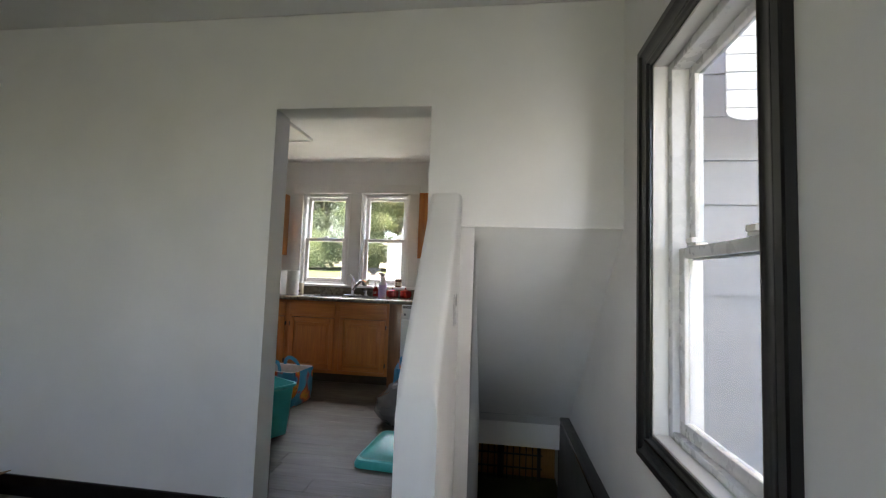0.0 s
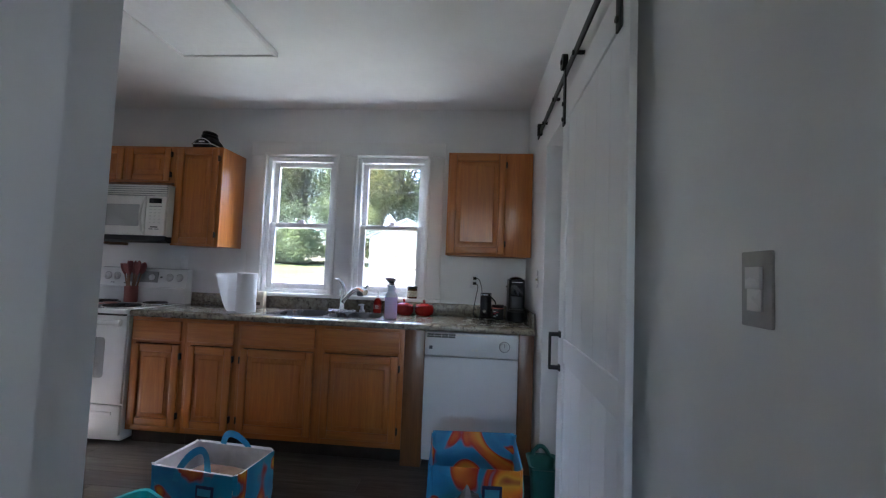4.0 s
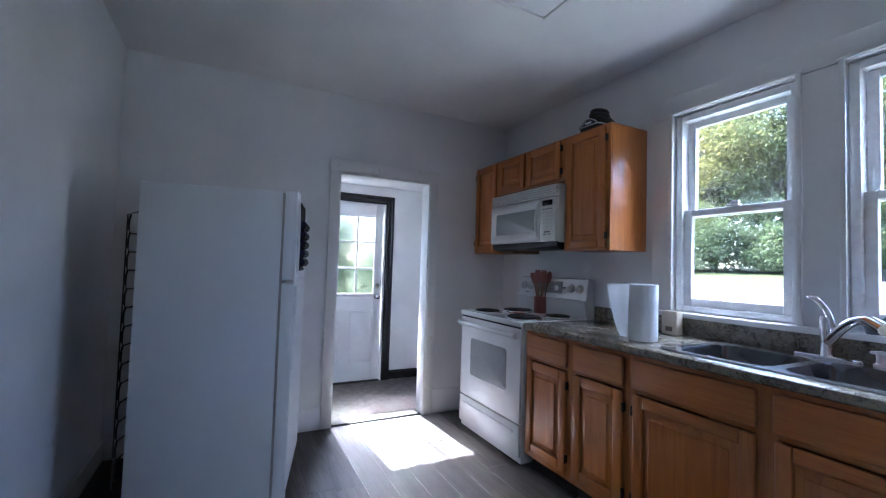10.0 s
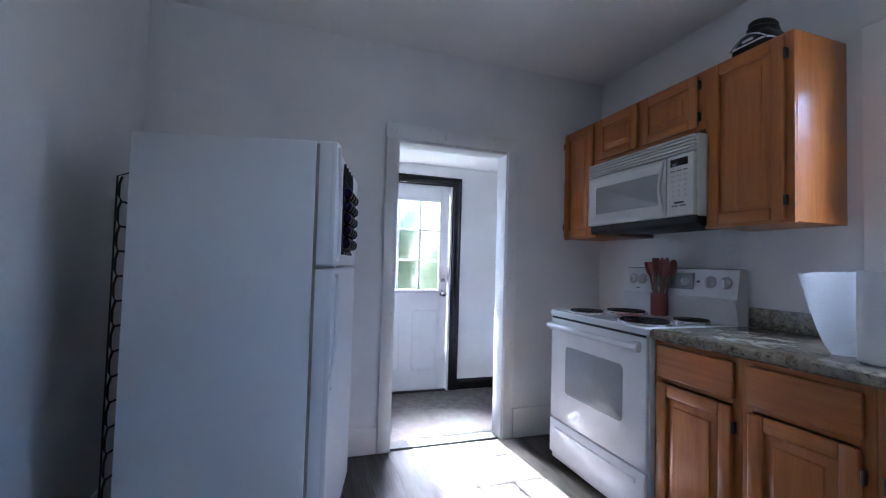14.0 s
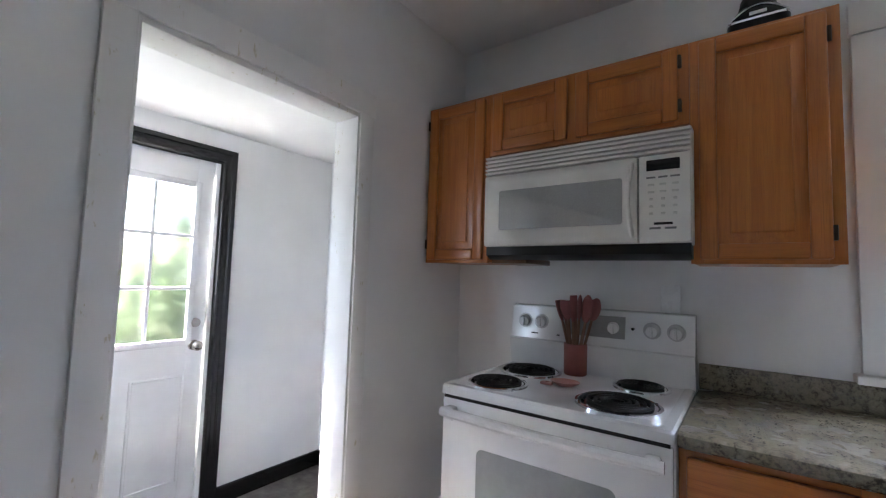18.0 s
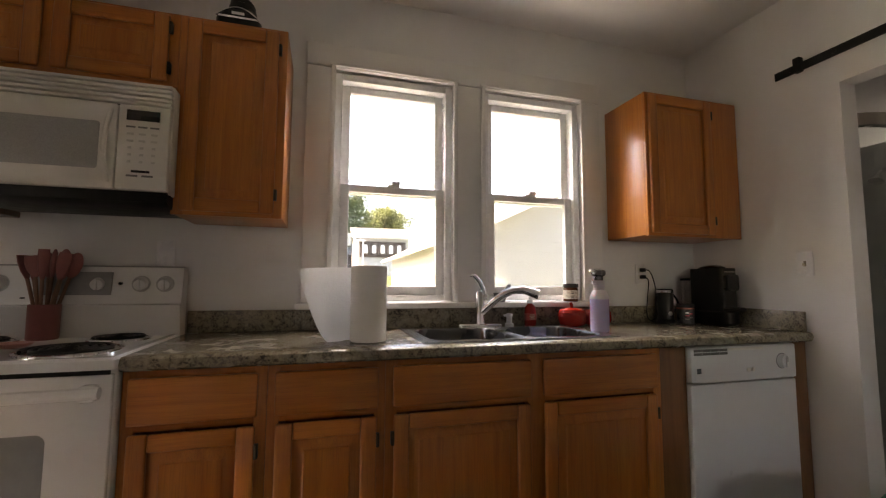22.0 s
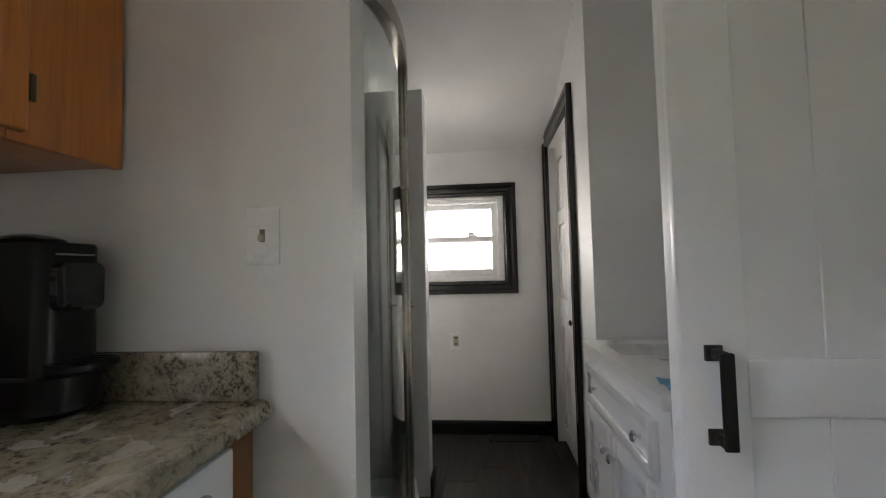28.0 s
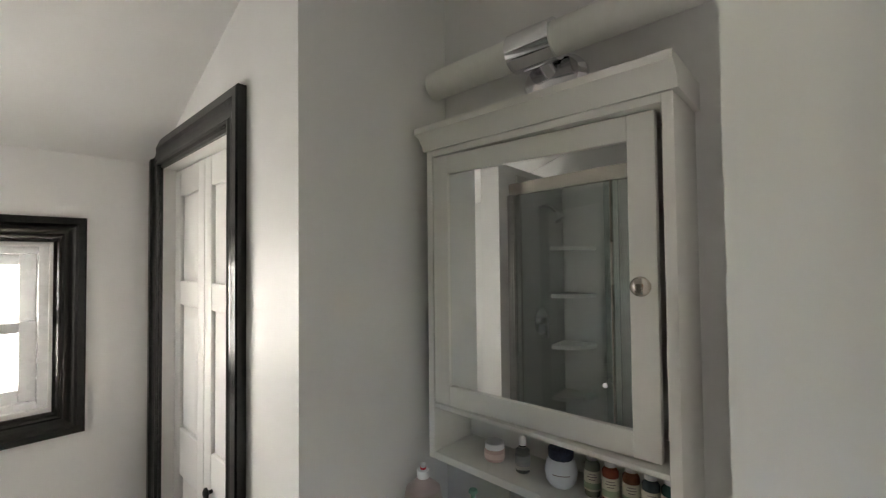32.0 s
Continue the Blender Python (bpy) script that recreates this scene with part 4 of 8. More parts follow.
part("vent_gap", bm, BLACKPL, st)
bm = bm_new()
box(bm, X0 + 0.004, X1 - 0.004, -0.648, -0.626, 0.07, 0.268, 0.006)
dr = part("drawer", bm, APPL, st)
bm = bm_new()
box(bm, X0 + 0.06, X1 - 0.06, -0.655, -0.647, 0.205, 0.225, 0.003)
part("drawer_lip", bm, APPL, dr)

# ---- microwave ----
mw = thing("microwave", (-3.1, -0.2, 1.39), "almond-white over-the-range microwave with a grey window", "microwave")
bm = bm_new()
box(bm, -3.482, -2.716, -0.375, -0.003, 1.435, 1.828, 0.004)
body = part("body", bm, APPL2, mw)
bm = bm_new()
prism(bm, [(-0.38, 1.44), (-0.003, 1.434), (-0.003, 1.402), (-0.345, 1.388), (-0.38, 1.405)], "x", -3.478, -2.72)
part("underside", bm, BLACKPL, mw)
for k in range(5):
    z = 1.745 + k * 0.0165
    bm = bm_new()
    prism(bm, [(-0.373, z), (-0.398, z + 0.001), (-0.402, z + 0.009), (-0.373, z + 0.012)], "x", -3.48, -2.718)
    part("vent_slat", bm, APPL2, mw)
# dark sheet behind the slats, the vent's shade put into its colour
bm = bm_new()
box(bm, -3.47, -2.73, -0.378, -0.374, 1.742, 1.826)
part("vent_shade_sheet", bm, plain("vent_shadow", (0.12, 0.115, 0.11), 0.6), mw)
bm = bm_new()
loft(bm, [[(x, -0.376, y) for x, y, _ in rr(-3.481, -2.876, 1.44, 1.74, 0.006, 0)], [(x, -0.4, y) for x, y, _ in rr(-3.479, -2.878, 1.442, 1.738, 0.008, 0)], [(x, -0.404, y) for x, y, _ in rr(-3.472, -2.885, 1.448, 1.732, 0.01, 0)], [(x, -0.404, y) for x, y, _ in rr(-3.455, -2.905, 1.475, 1.705, 0.012, 0)], [(x, -0.396, y) for x, y, _ in rr(-3.415, -2.925, 1.506, 1.674, 0.012, 0)]], True)
mdoor = part("door", bm, APPL2, mw)
bm = bm_new()
loft(bm, [[(x, -0.3965, y) for x, y, _ in rr(-3.413, -2.927, 1.508, 1.672, 0.01, 0)], [(x, -0.3985, y) for x, y, _ in rr(-3.41, -2.93, 1.511, 1.669, 0.009, 0)]], True)
part("window", bm, plain("grey_mesh_glass", (0.4, 0.4, 0.385), 0.22, 0, 0.1, 300), mdoor)
bm = bm_new()
tube(bm, arc(lambda u: (-2.893 - 0.012 * math.sin(math.pi * u), -0.4 - 0.016 * math.sin(math.pi * u) ** 0.7, 1.462 + 0.255 * u), 14), 0.0085, 8)
part("handle", bm, APPL2, mdoor)
bm = bm_new()
box(bm, -2.872, -2.718, -0.403, -0.376, 1.442, 1.738, 0.005)
ctrl = part("control_panel", bm, APPL2, mw)
bm = bm_new()
box(bm, -2.848, -2.748, -0.4055, -0.402, 1.683, 1.72, 0.002)
part("display", bm, BLACKGL, ctrl)
BTN = plain("button_grey", (0.58, 0.565, 0.52), 0.5)
DKEY = plain("button_dark_print", (0.2, 0.2, 0.19), 0.5)
for r in range(8):
    for c in range(3):
        if r == 6 or (r == 7 and c == 2):
            continue
        bm = bm_new()
        z = 1.66 - r * 0.0245
        w, h = ((0.028, 0.006) if r == 0 else (0.034, 0.007) if r == 7 else (0.02, 0.007) if r < 3 else (0.011, 0.008))
        x = -2.834 + c * 0.036 if r < 7 else -2.822 + c * 0.046
        box(bm, x - w / 2, x + w / 2, -0.4048, -0.4028, z - h / 2, z + h / 2, 0.0008)
        part("button", bm, DKEY if r in (0, 7) else BTN, ctrl)
bm = bm_new()
box(bm, -2.825, -2.77, -0.4048, -0.4028, 1.5, 1.508)
part("badge", bm, BLACKPL, ctrl)

# ---- refrigerator ----
fr = thing("refrigerator", (-3.09, -2.33, 0), "white top-freezer refrigerator with moulded handles", "refrigerator")
bm = bm_new()
box(bm, -3.5, -2.737, -2.655, -2.045, 0.03, 1.59, 0.006)
part("body", bm, FRIDGE, fr)
bm = bm_new()
box(bm, -3.49, -2.742, -2.046, -2.034, 0.09, 1.582)
part("gasket", bm, plain("grey_gasket", (0.42, 0.4, 0.37), 0.7), fr)
for nm, z0, z1 in (("freezer_door", 1.156, 1.592), ("main_door", 0.085, 1.143)):
    bm = bm_new()
    loft(bm, [[(x, -2.033, z) for x, z, _ in rr(-3.501, -2.736, z0, z1, 0.008, 0)], [(x, -1.993, z) for x, z, _ in rr(-3.501, -2.736, z0, z1, 0.01, 0)], [(x, -1.987, z) for x, z, _ in rr(-3.498, -2.739, z0 + 0.003, z1 - 0.003, 0.011, 0)], [(x, -1.985, z) for x, z, _ in rr(-3.492, -2.745, z0 + 0.009, z1 - 0.009, 0.012, 0)]], True)
    d = part(nm, bm, FRIDGE, fr)
    up = nm == "freezer_door"
    bm = bm_new()
    loft(bm, [[(x, y, z) for x, z, _ in rr(-2.772 + g, -2.7365 - g, z0 + 0.001 + g, z1 - 0.001 - g, 0.004, 0)] for g, y in ((0, -1.992), (0, -1.98), (0.003, -1.975))], True)
    part("edge_strip", bm, FRIDGE, d)
    # moulded pull: a rounded ridge that runs from the gap between the doors and bends back into the edge
    ends = ((0.036, 1.176), (0.1, 1.176), (0.13, 1.184), (0.142, 1.21), (0.143, 1.3), (0.14, 1.4), (0.13, 1.46), (0.105, 1.52), (0.075, 1.56), (0.055, 1.585)) if up else ((0.036, 1.123), (0.1, 1.123), (0.132, 1.114), (0.144, 1.085), (0.146, 1.0), (0.142, 0.9), (0.13, 0.85), (0.1, 0.8), (0.066, 0.76), (0.036, 0.73))
    P = [Vector((-2.736 - q, 0, z)) for q, z in ends]
    fine = []
    for i in range(len(P) - 1):
        q0, q1, q2, q3 = P[max(i - 1, 0)], P[i], P[i + 1], P[min(i + 2, len(P) - 1)]
        for j in range(5):
            u = j / 5
            fine.append(0.5 * ((2 * q1) + (q2 - q0) * u + (2 * q0 - 5 * q1 + 4 * q2 - q3) * u * u + (3 * q1 - q0 - 3 * q2 + q3) * u ** 3))
    fine.append(P[-1])
    bm = bm_new()
    rings = []
    for i, q in enumerate(fine):
        t = (fine[min(i + 1, len(fine) - 1)] - fine[max(i - 1, 0)]).normalized()
        side = Vector((t.z, 0, -t.x)) * (1 if up else -1)
        h, tail = 0.014, min(1.0, 0.3 + i * 0.05)
        rings.append([tuple(q + side * a * (0.012 if a > -0.5 else 0.012 * tail) + Vector((0, -1.987 + b * h, 0))) for a, b in ((0, 0), (0.1, 0.5), (0, 0.85), (-0.25, 1.08), (-0.8, 1.15), (-1.6, 0.95), (-2.6, 0.5), (-3.6, 0.1), (-3.7, 0))])
    vs = loft(bm, rings)
    bm.faces.new(vs[0])
    bm.faces.new(vs[-1][::-1])
    part("handle", bm, FRIDGE, d)
for k in range(14):
    bm = bm_new()
    z = 0.25 + k * 0.085
    tube(bm, [(-3.4, -2.7, z), (-2.78, -2.7, z), (-2.768, -2.7, z + 0.02), (-2.768, -2.7, z + 0.06), (-2.78, -2.7, z + 0.085)], 0.004, 6)
    part("condenser_tube", bm, IRON, fr)
for x in (-3.3, -3.1, -2.9, -2.765):
    bm = bm_new()
    tube(bm, [(x, -2.688, 0.2), (x, -2.706, 0.22), (x, -2.706, 1.44), (x, -2.66, 1.455)], 0.003, 6)
    part("condenser_wire", bm, IRON, fr)
bm = bm_new()
box(bm, -3.48, -2.757, -2.05, -2.0, 0.0, 0.08, 0.005)
part("kick_grille", bm, BLACKPL, fr)
for x in (-3.4, -2.78):
    bm = bm_new()
    cyl(bm, (x, -2.6, 0), (x, -2.6, 0.035), 0.02, seg=10)
    part("foot", bm, BLACKPL, fr)

# coffee-capsule holder on the freezer door
pods = thing("capsule_holder", (-3.06, -1.98, 1.21), "black hanging strips holding shiny coloured coffee capsules on the refrigerator door", "capsule holder")
PC = [plain("capsule_" + n, c, 0.18, 0.75, 0.1) for n, c in (("purple", (0.02, 0.016, 0.06)), ("brown", (0.05, 0.032, 0.022)), ("green", (0.028, 0.04, 0.02)), ("blue", (0.014, 0.075, 0.11)))]
for c in range(4):
    x = -3.0 - c * 0.075
    bm = bm_new()
    for q in (-0.024, 0.017):
        box(bm, x + q, x + q + 0.007, -1.987, -1.978, 1.205, 1.5, 0.002)
    tube(bm, arc(lambda u: (x + 0.0205 * math.cos(math.pi * u), -1.982, 1.5 + 0.07 * math.sin(math.pi * u)), 13), 0.0055, 8)
    box(bm, x - 0.02, x + 0.02, -1.988, -1.972, 1.2, 1.212, 0.003)
    strip = part("strip", bm, BLACKPL, pods)
    for r in range(5):
        bm = bm_new()
        ball(bm, (x, -1.969, 1.247 + r * 0.051), 0.0245, 18, (1, 0.92, 1))
        part("capsule", bm, PC[c], strip)
# both stand turned a little towards the window
for o in (fr, pods):
    turn = Matrix.Rotation(radians(-13), 3, "Z")
    o.location = Vector((-2.745, -2.025, 0)) + turn @ (o.location - Vector((-2.737, -1.985, 0)))
    o.rotation_euler = (0, 0, radians(-13))

# ---- sliding barn door ----
bd = thing("barn_door", (-0.025, -1.9, 0.02), "white-painted plank barn door hung on a black rail", "door")
DY0, DY1 = -2.262, -1.395
BDW = paint("white_door_paint", (0.78, 0.78, 0.78), 0.32, 0.02, 0.03)
cuts = [-1.46, -1.637, -1.785, -1.933, -2.081, -2.2]
for a, b in zip(cuts, cuts[1:]):
    bm = bm_new()
    box(bm, -0.034, -0.024, b + 0.0003, a - 0.0003, 0.03, 2.06, 0.0016, 1)
    part("plank", bm, BDW, bd)
for nm, y0, y1, z0, z1 in (("stile", DY1 - 0.11, DY1, 0.02, 2.07), ("stile", DY0, DY0 + 0.05, 0.02, 2.07), ("rail", DY0 + 0.05, DY1 - 0.11, 1.95, 2.07), ("rail", DY0 + 0.05, DY1 - 0.11, 0.885, 0.985), ("rail", DY0 + 0.05, DY1 - 0.11, 0.02, 0.16)):
    bm = bm_new()
    box(bm, -0.042, -0.021, y0, y1, z0, z1, 0.003)
    part(nm, bm, BDW, bd)
bm = bm_new()
for z in (0.853, 0.997):
    box(bm, -0.049, -0.042, -1.462, -1.432, z - 0.014, z + 0.014, 0.002)
    box(bm, -0.085, -0.042, -1.453, -1.441, z - 0.009, z + 0.009, 0.003)
box(bm, -0.092, -0.082, -1.458, -1.436, 0.845, 1.005, 0.003)
part("handle", bm, IRON, bd)
for y in (-1.44, -2.19):
    bm = bm_new()
    box(bm, -0.05, -0.042, y - 0.02, y + 0.02, 1.93, 2.2, 0.002)
    part("strap", bm, IRON, bd)
    bm = bm_new()
    cyl(bm, (-0.062, y, 2.225), (-0.04, y, 2.225), 0.036, seg=20)
    cyl(bm, (-0.068, y, 2.225), (-0.06, y, 2.225), 0.012, seg=8)
    part("wheel", bm, IRON, bd)
    for z in (1.96, 2.03):
        bm = bm_new()
        cyl(bm, (-0.057, y, z), (-0.05, y, z), 0.01, seg=6)
        part("bolt", bm, IRON, bd)
rail = thing("door_rail", (-0.04, -1.5, 2.16), "black flat steel sliding-door rail on standoffs", "rail")
bm = bm_new()
box(bm, -0.046, -0.038, -2.48, -0.54, 2.155, 2.195, 0.001)
part("bar", bm, IRON, rail)
for y in (-0.62, -0.8, -1.15, -1.62, -2.05, -2.42):
    bm = bm_new()
    cyl(bm, (-0.04, y, 2.175), (0.045, y, 2.175), 0.009, seg=10)
    cyl(bm, (-0.054, y, 2.175), (-0.046, y, 2.175), 0.011, seg=6)
    part("standoff", bm, IRON, rail)
bm = bm_new()
box(bm, -0.062, -0.03, -0.665, -0.635, 2.15, 2.222, 0.004)
part("end_stop", bm, IRON, rail)
# the door stands off the wall a little more at its far end
PIVOT = SKEW @ Vector((-0.03, DY1, 0)) + Vector((0.009, 0, 0))
for o in (bd, rail):
    o.location = PIVOT + Matrix.Rotation(radians(-1.3), 3, "Z") @ (SKEW @ o.location + Vector((0.009, 0, 0)) - PIVOT)
    o.rotation_euler = (0, 0, radians(-0.15))

# ---- ceiling panel light ----
cl = thing("ceiling_light", (-1.965, -1.21, 2.53), "square flush white ceiling light panel, switched off", "ceiling light")
bm = bm_new()
for a, b, c, d in ((-2.275, -1.655, -1.52, -1.5), (-2.275, -1.655, -0.92, -0.9), (-2.275, -2.255, -1.5, -0.92), (-1.675, -1.655, -1.5, -0.92)):
    box(bm, a, b, c, d, 2.535, 2.5695, 0.003)
part("frame", bm, TRIMW, cl)
bm = bm_new()
box(bm, -2.254, -1.676, -1.499, -0.921, 2.545, 2.556)
part("diffuser", bm, plain("white_diffuser", (0.85, 0.85, 0.84), 0.5, 0, 0.02), cl)


# ---- switches and sockets ----
TOGGLE = plain("beige_plastic_switch", (0.45, 0.4, 0.28), 0.4, 0, 0.04)
TOGGLED = plain("dark_slot", (0.12, 0.1, 0.07), 0.5, 0, 0.05)
def plate(name, axis, f, a, z, sign, label, kind="toggle", mat=None):
    """Wall plate; f: the wall's face, sign: the way into the room along axis."""
    mat = mat or VINYL
    t = thing(name, (f, a, z - 0.058) if axis == "x" else (a, f, z - 0.058), label, "switch" if kind != "outlet" else "outlet")

    def b(bm, u0, u1, v0, v1, h0, h1, bev):
        h0, h1 = sorted((f + sign * h0, f + sign * h1))
        if axis == "x":
            box(bm, h0, h1, a + u0, a + u1, z + v0, z + v1, bev)
        else:
            box(bm, a + u0, a + u1, h0, h1, z + v0, z + v1, bev)

    bm = bm_new()
    b(bm, -0.035, 0.035, -0.058, 0.058, 0.0005, 0.006, 0.002)
    p = part("plate", bm, mat, t)
    if kind == "toggle":
        bm = bm_new()
        b(bm, -0.0055, 0.0055, -0.0125, 0.0125, 0.006, 0.0068, 0)
        part("slot", bm, TOGGLED, p)
        bm = bm_new()
        b(bm, -0.0045, 0.0045, -0.011, 0.002, 0.0068, 0.018, 0.002)
        part("toggle", bm, TOGGLE, p)
    elif kind == "rocker":
        bm = bm_new()
        b(bm, -0.017, 0.017, -0.034, 0.0, 0.006, 0.009, 0.001)
        b(bm, -0.017, 0.017, 0.0, 0.034, 0.006, 0.012, 0.001)
        part("rocker", bm, VINYL, p)
    elif kind == "guarded":
        bm = bm_new()
        b(bm, -0.0165, 0.0165, -0.033, 0.033, 0.006, 0.0085, 0.001)
        o = part("insert", bm, TOGGLE, p)
        for v in (-0.019, 0.019):
            bm = bm_new()
            b(bm, -0.008, 0.008, v - 0.006, v + 0.006, 0.0085, 0.0089, 0)
            part("slot", bm, TOGGLED, o)
    elif kind == "outlet":
        for v in (-0.02, 0.02):
            bm = bm_new()
            b(bm, -0.016, 0.016, v - 0.014, v + 0.014, 0.006, 0.0085, 0.003)
            o = part("receptacle", bm, APPL2, p)
            bm = bm_new()
            for u in (-0.006, 0.006):
                b(bm, u - 0.0012, u + 0.0012, v - 0.004, v + 0.006, 0.0085, 0.0088, 0)
            part("slot", bm, BLACKPL, o)
    for v in (-0.042, 0.042) if kind == "toggle" else ():
        bm = bm_new()
        b(bm, -0.002, 0.002, v - 0.002, v + 0.002, 0.006, 0.007, 0)
        part("screw", bm, APPL2, p)
    return t


plate("light_switch", "x", 0.012, -0.615, 1.23, -1, "white toggle light switch beside the bathroom doorway")
plate("light_switch", "x", 0.055, -2.66, 1.24, -1, "glossy grey-white plate with a rocker switch near the barn door", "rocker", plain("glossy_grey_plate", (0.5, 0.5, 0.5), 0.12))
plate("socket", "y", 0.0, -0.397, 1.19, -1, "white wall socket above the worktop with two plugs in it", "outlet")
plate("socket", "y", 0.0, -2.83, 1.245, -1, "blank white wall plate above the stove", "blank")
plate("socket", "x", BE, -0.86, 0.69, -1, "almond wall socket in a white plate", "guarded", VINYL)
plate("light_switch", "x", 0.14, -3.4, 1.05, 1, "white plate on the stair side of the knee wall", "blank")

# ---- back door ----
d1 = thing("door_1", (-5.02, -1.265, 0), "white steel entry door with a nine-pane window", "door", "", "structure")
bm = bm_new()
Y0, Y1, G0, G1, H0, H1 = -1.665, -0.865, -1.555, -0.95, 0.925, 1.765
for a, b, c, d in ((Y0, G0, 0.012, 1.935), (G1, Y1, 0.012, 1.935), (G0, G1, 0.012, H0), (G0, G1, H1, 1.935)):
    box(bm, -5.055, -5.012, a, b, c, d, 0.002)
slab_ = part("door_slab", bm, APPL, d1)
bm = bm_new()
frame_ring(bm, G0 - 0.02, G1 + 0.02, H0 - 0.02, H1 + 0.02, 0.032, -5.013, -5.0, 0.004, "x")
for k in (1, 2):
    y, z = G0 + (G1 - G0) * k / 3, H0 + (H1 - H0) * k / 3
    box(bm, -5.012, -5.003, y - 0.009, y + 0.009, H0, H1, 0.003)
    box(bm, -5.0125, -5.0025, G0, G1, z - 0.009, z + 0.009, 0.003)
part("muntins", bm, APPL, d1)
bm = bm_new()
box(bm, -5.035, -5.031, G0 - 0.01, G1 + 0.01, H0 - 0.01, H1 + 0.01)
p = part("pane", bm, glassy("textured_glass", (0.83, 0.87, 0.9), 0.2, 1.2), d1)
p.visible_shadow = False
for a, b, c, d in ((-1.56, -1.31, 0.2, 0.75), (-1.2, -0.95, 0.2, 0.75)):
    bm = bm_new()
    frame_ring(bm, a, b, c, d, 0.014, -5.013, -5.007, 0.004, "x")
    part("embossed_panel", bm, APPL, slab_)
for z, r in ((0.9, 0.029), (1.02, 0.026)):
    bm = bm_new()
    cyl(bm, (-5.012, -0.915, z), (-4.998, -0.915, z), r, r * 0.9, 18)
    if z < 1:
        ball(bm, (-4.965, -0.915, z), 0.027, 14)
        cyl(bm, (-5.0, -0.915, z), (-4.975, -0.915, z), 0.012, seg=10)
    part("knob" if z < 1 else "deadbolt", bm, NICKEL, d1)
bm = bm_new()
box(bm, -5.06, -4.995, -1.67, -0.86, -0.004, 0.01)
part("sill", bm, IRON, d1)
d1.location.y += 0.06


# ---- bathroom ----
CULT = plain("white_cultured_marble", (0.58, 0.575, 0.56), 0.3, 0, 0.03, 6)
VANW = paint("vanity_white_paint", (0.62, 0.62, 0.62), 0.3, 0.02, 0.04)
van = thing("vanity", (0.52, -1.68, BZ), "white-painted bathroom vanity with shaker fronts and chrome knobs", "vanity")
bm = bm_new()
box(bm, 0.15, 0.864, -1.435, -1.79, BZ + 0.08, 0.843)
part("body", bm, VANW, van, "", False)
bm = bm_new()
box(bm, 0.2, 0.85, -1.49, -1.475, BZ, BZ + 0.08)
part("toe_kick", bm, VANW, van)


def shaker(parent, name, x0, x1, z0, z1, y, w):
    bm = bm_new()
    frame_ring(bm, x0, x1, z0, z1, w, y, y + 0.018, 0.002)
    d = part(name, bm, VANW, parent)
    bm = bm_new()
    box(bm, x0 + w, x1 - w, y, y + 0.008, z0 + w, z1 - w)
    part("panel", bm, VANW, d)
    return d


def round_knob(parent, x, y, z, s=1, r=0.014, mat=None):
    bm = bm_new()
    cyl(bm, (x, y, z), (x, y + s * 0.014, z), 0.006, seg=10)
    lathe(bm, (0, 0, 0), [(0.006, 0), (r, 0.004), (r, 0.009), (r * 0.6, 0.014), (0.001, 0.015)], 16)
    vs = [v for v in bm.verts if abs(v.co.y) < 0.1 and v.co.length < 0.1]
    bmesh.ops.transform(bm, verts=vs, matrix=Matrix.Translation((x, y + s * 0.012, z)) @ Matrix.Rotation(radians(-90 * s), 4, "X"))
    return part("knob", bm, mat or CHROME, parent)


d = shaker(van, "drawer_front", 0.215, 0.83, 0.665, 0.8, -1.434, 0.03)
for x in (0.304, 0.708):
    round_knob(d, x, -1.424, 0.732)
for a, b, k in ((0.526, 0.83, 0.555), (0.215, 0.52, 0.49)):
    d = shaker(van, "door", a, b, 0.215, 0.65, -1.434, 0.045)
    round_knob(d, k, -1.416, 0.595)
vt = thing("washbasin", (0.52, -1.67, 0.845), "white cultured-marble washbasin top with a wide moulded bowl", "sink")
bm = bm_new()
outer, hole = rr(0.147, 0.868, -1.918, -1.418, 0.004, 0.872), rr(0.2, 0.775, -1.712, -1.475, 0.03, 0.872)
edges = []
for lp in (outer, hole):
    vs = [bm.verts.new(p) for p in lp]
    edges += [bm.edges.new((vs[k], vs[(k + 1) % len(vs)])) for k in range(len(vs))]
bmesh.ops.triangle_fill(bm, use_beauty=True, edges=edges)
loft(bm, [rr(0.147, 0.868, -1.918, -1.418, 0.004, 0.872), rr(0.147, 0.868, -1.918, -1.418, 0.004, 0.845)])
part("top", bm, CULT, vt)
bm = bm_new()
loft(bm, [rr(0.2, 0.775, -1.712, -1.475, 0.03, 0.872), rr(0.206, 0.766, -1.707, -1.48, 0.03, 0.869), rr(0.215, 0.735, -1.702, -1.486, 0.03, 0.85), rr(0.228, 0.66, -1.695, -1.495, 0.035, 0.8), rr(0.25, 0.59, -1.685, -1.51, 0.045, 0.762), rr(0.29, 0.54, -1.665, -1.54, 0.04, 0.752)], True)
basin = part("basin", bm, CULT, vt)
bm = bm_new()
lathe(bm, (0.42, -1.612, 0.7525), [(0.024, 0.0), (0.022, 0.003), (0.012, 0.001), (0.002, 0.0005)], 16)
part("drain", bm, CHROME, basin)
for a, b in ((0.147, 0.66), (0.663, 0.868)):
    bm = bm_new()
    box(bm, a, b, -1.918, -1.909, 0.8725, 0.992, 0.002)
    part("back_splash", bm, CULT, vt)
bm = bm_new()
box(bm, 0.147, 0.163, -1.905, -1.585, 0.8725, 0.95, 0.004)
part("side_splash", bm, CULT, vt)

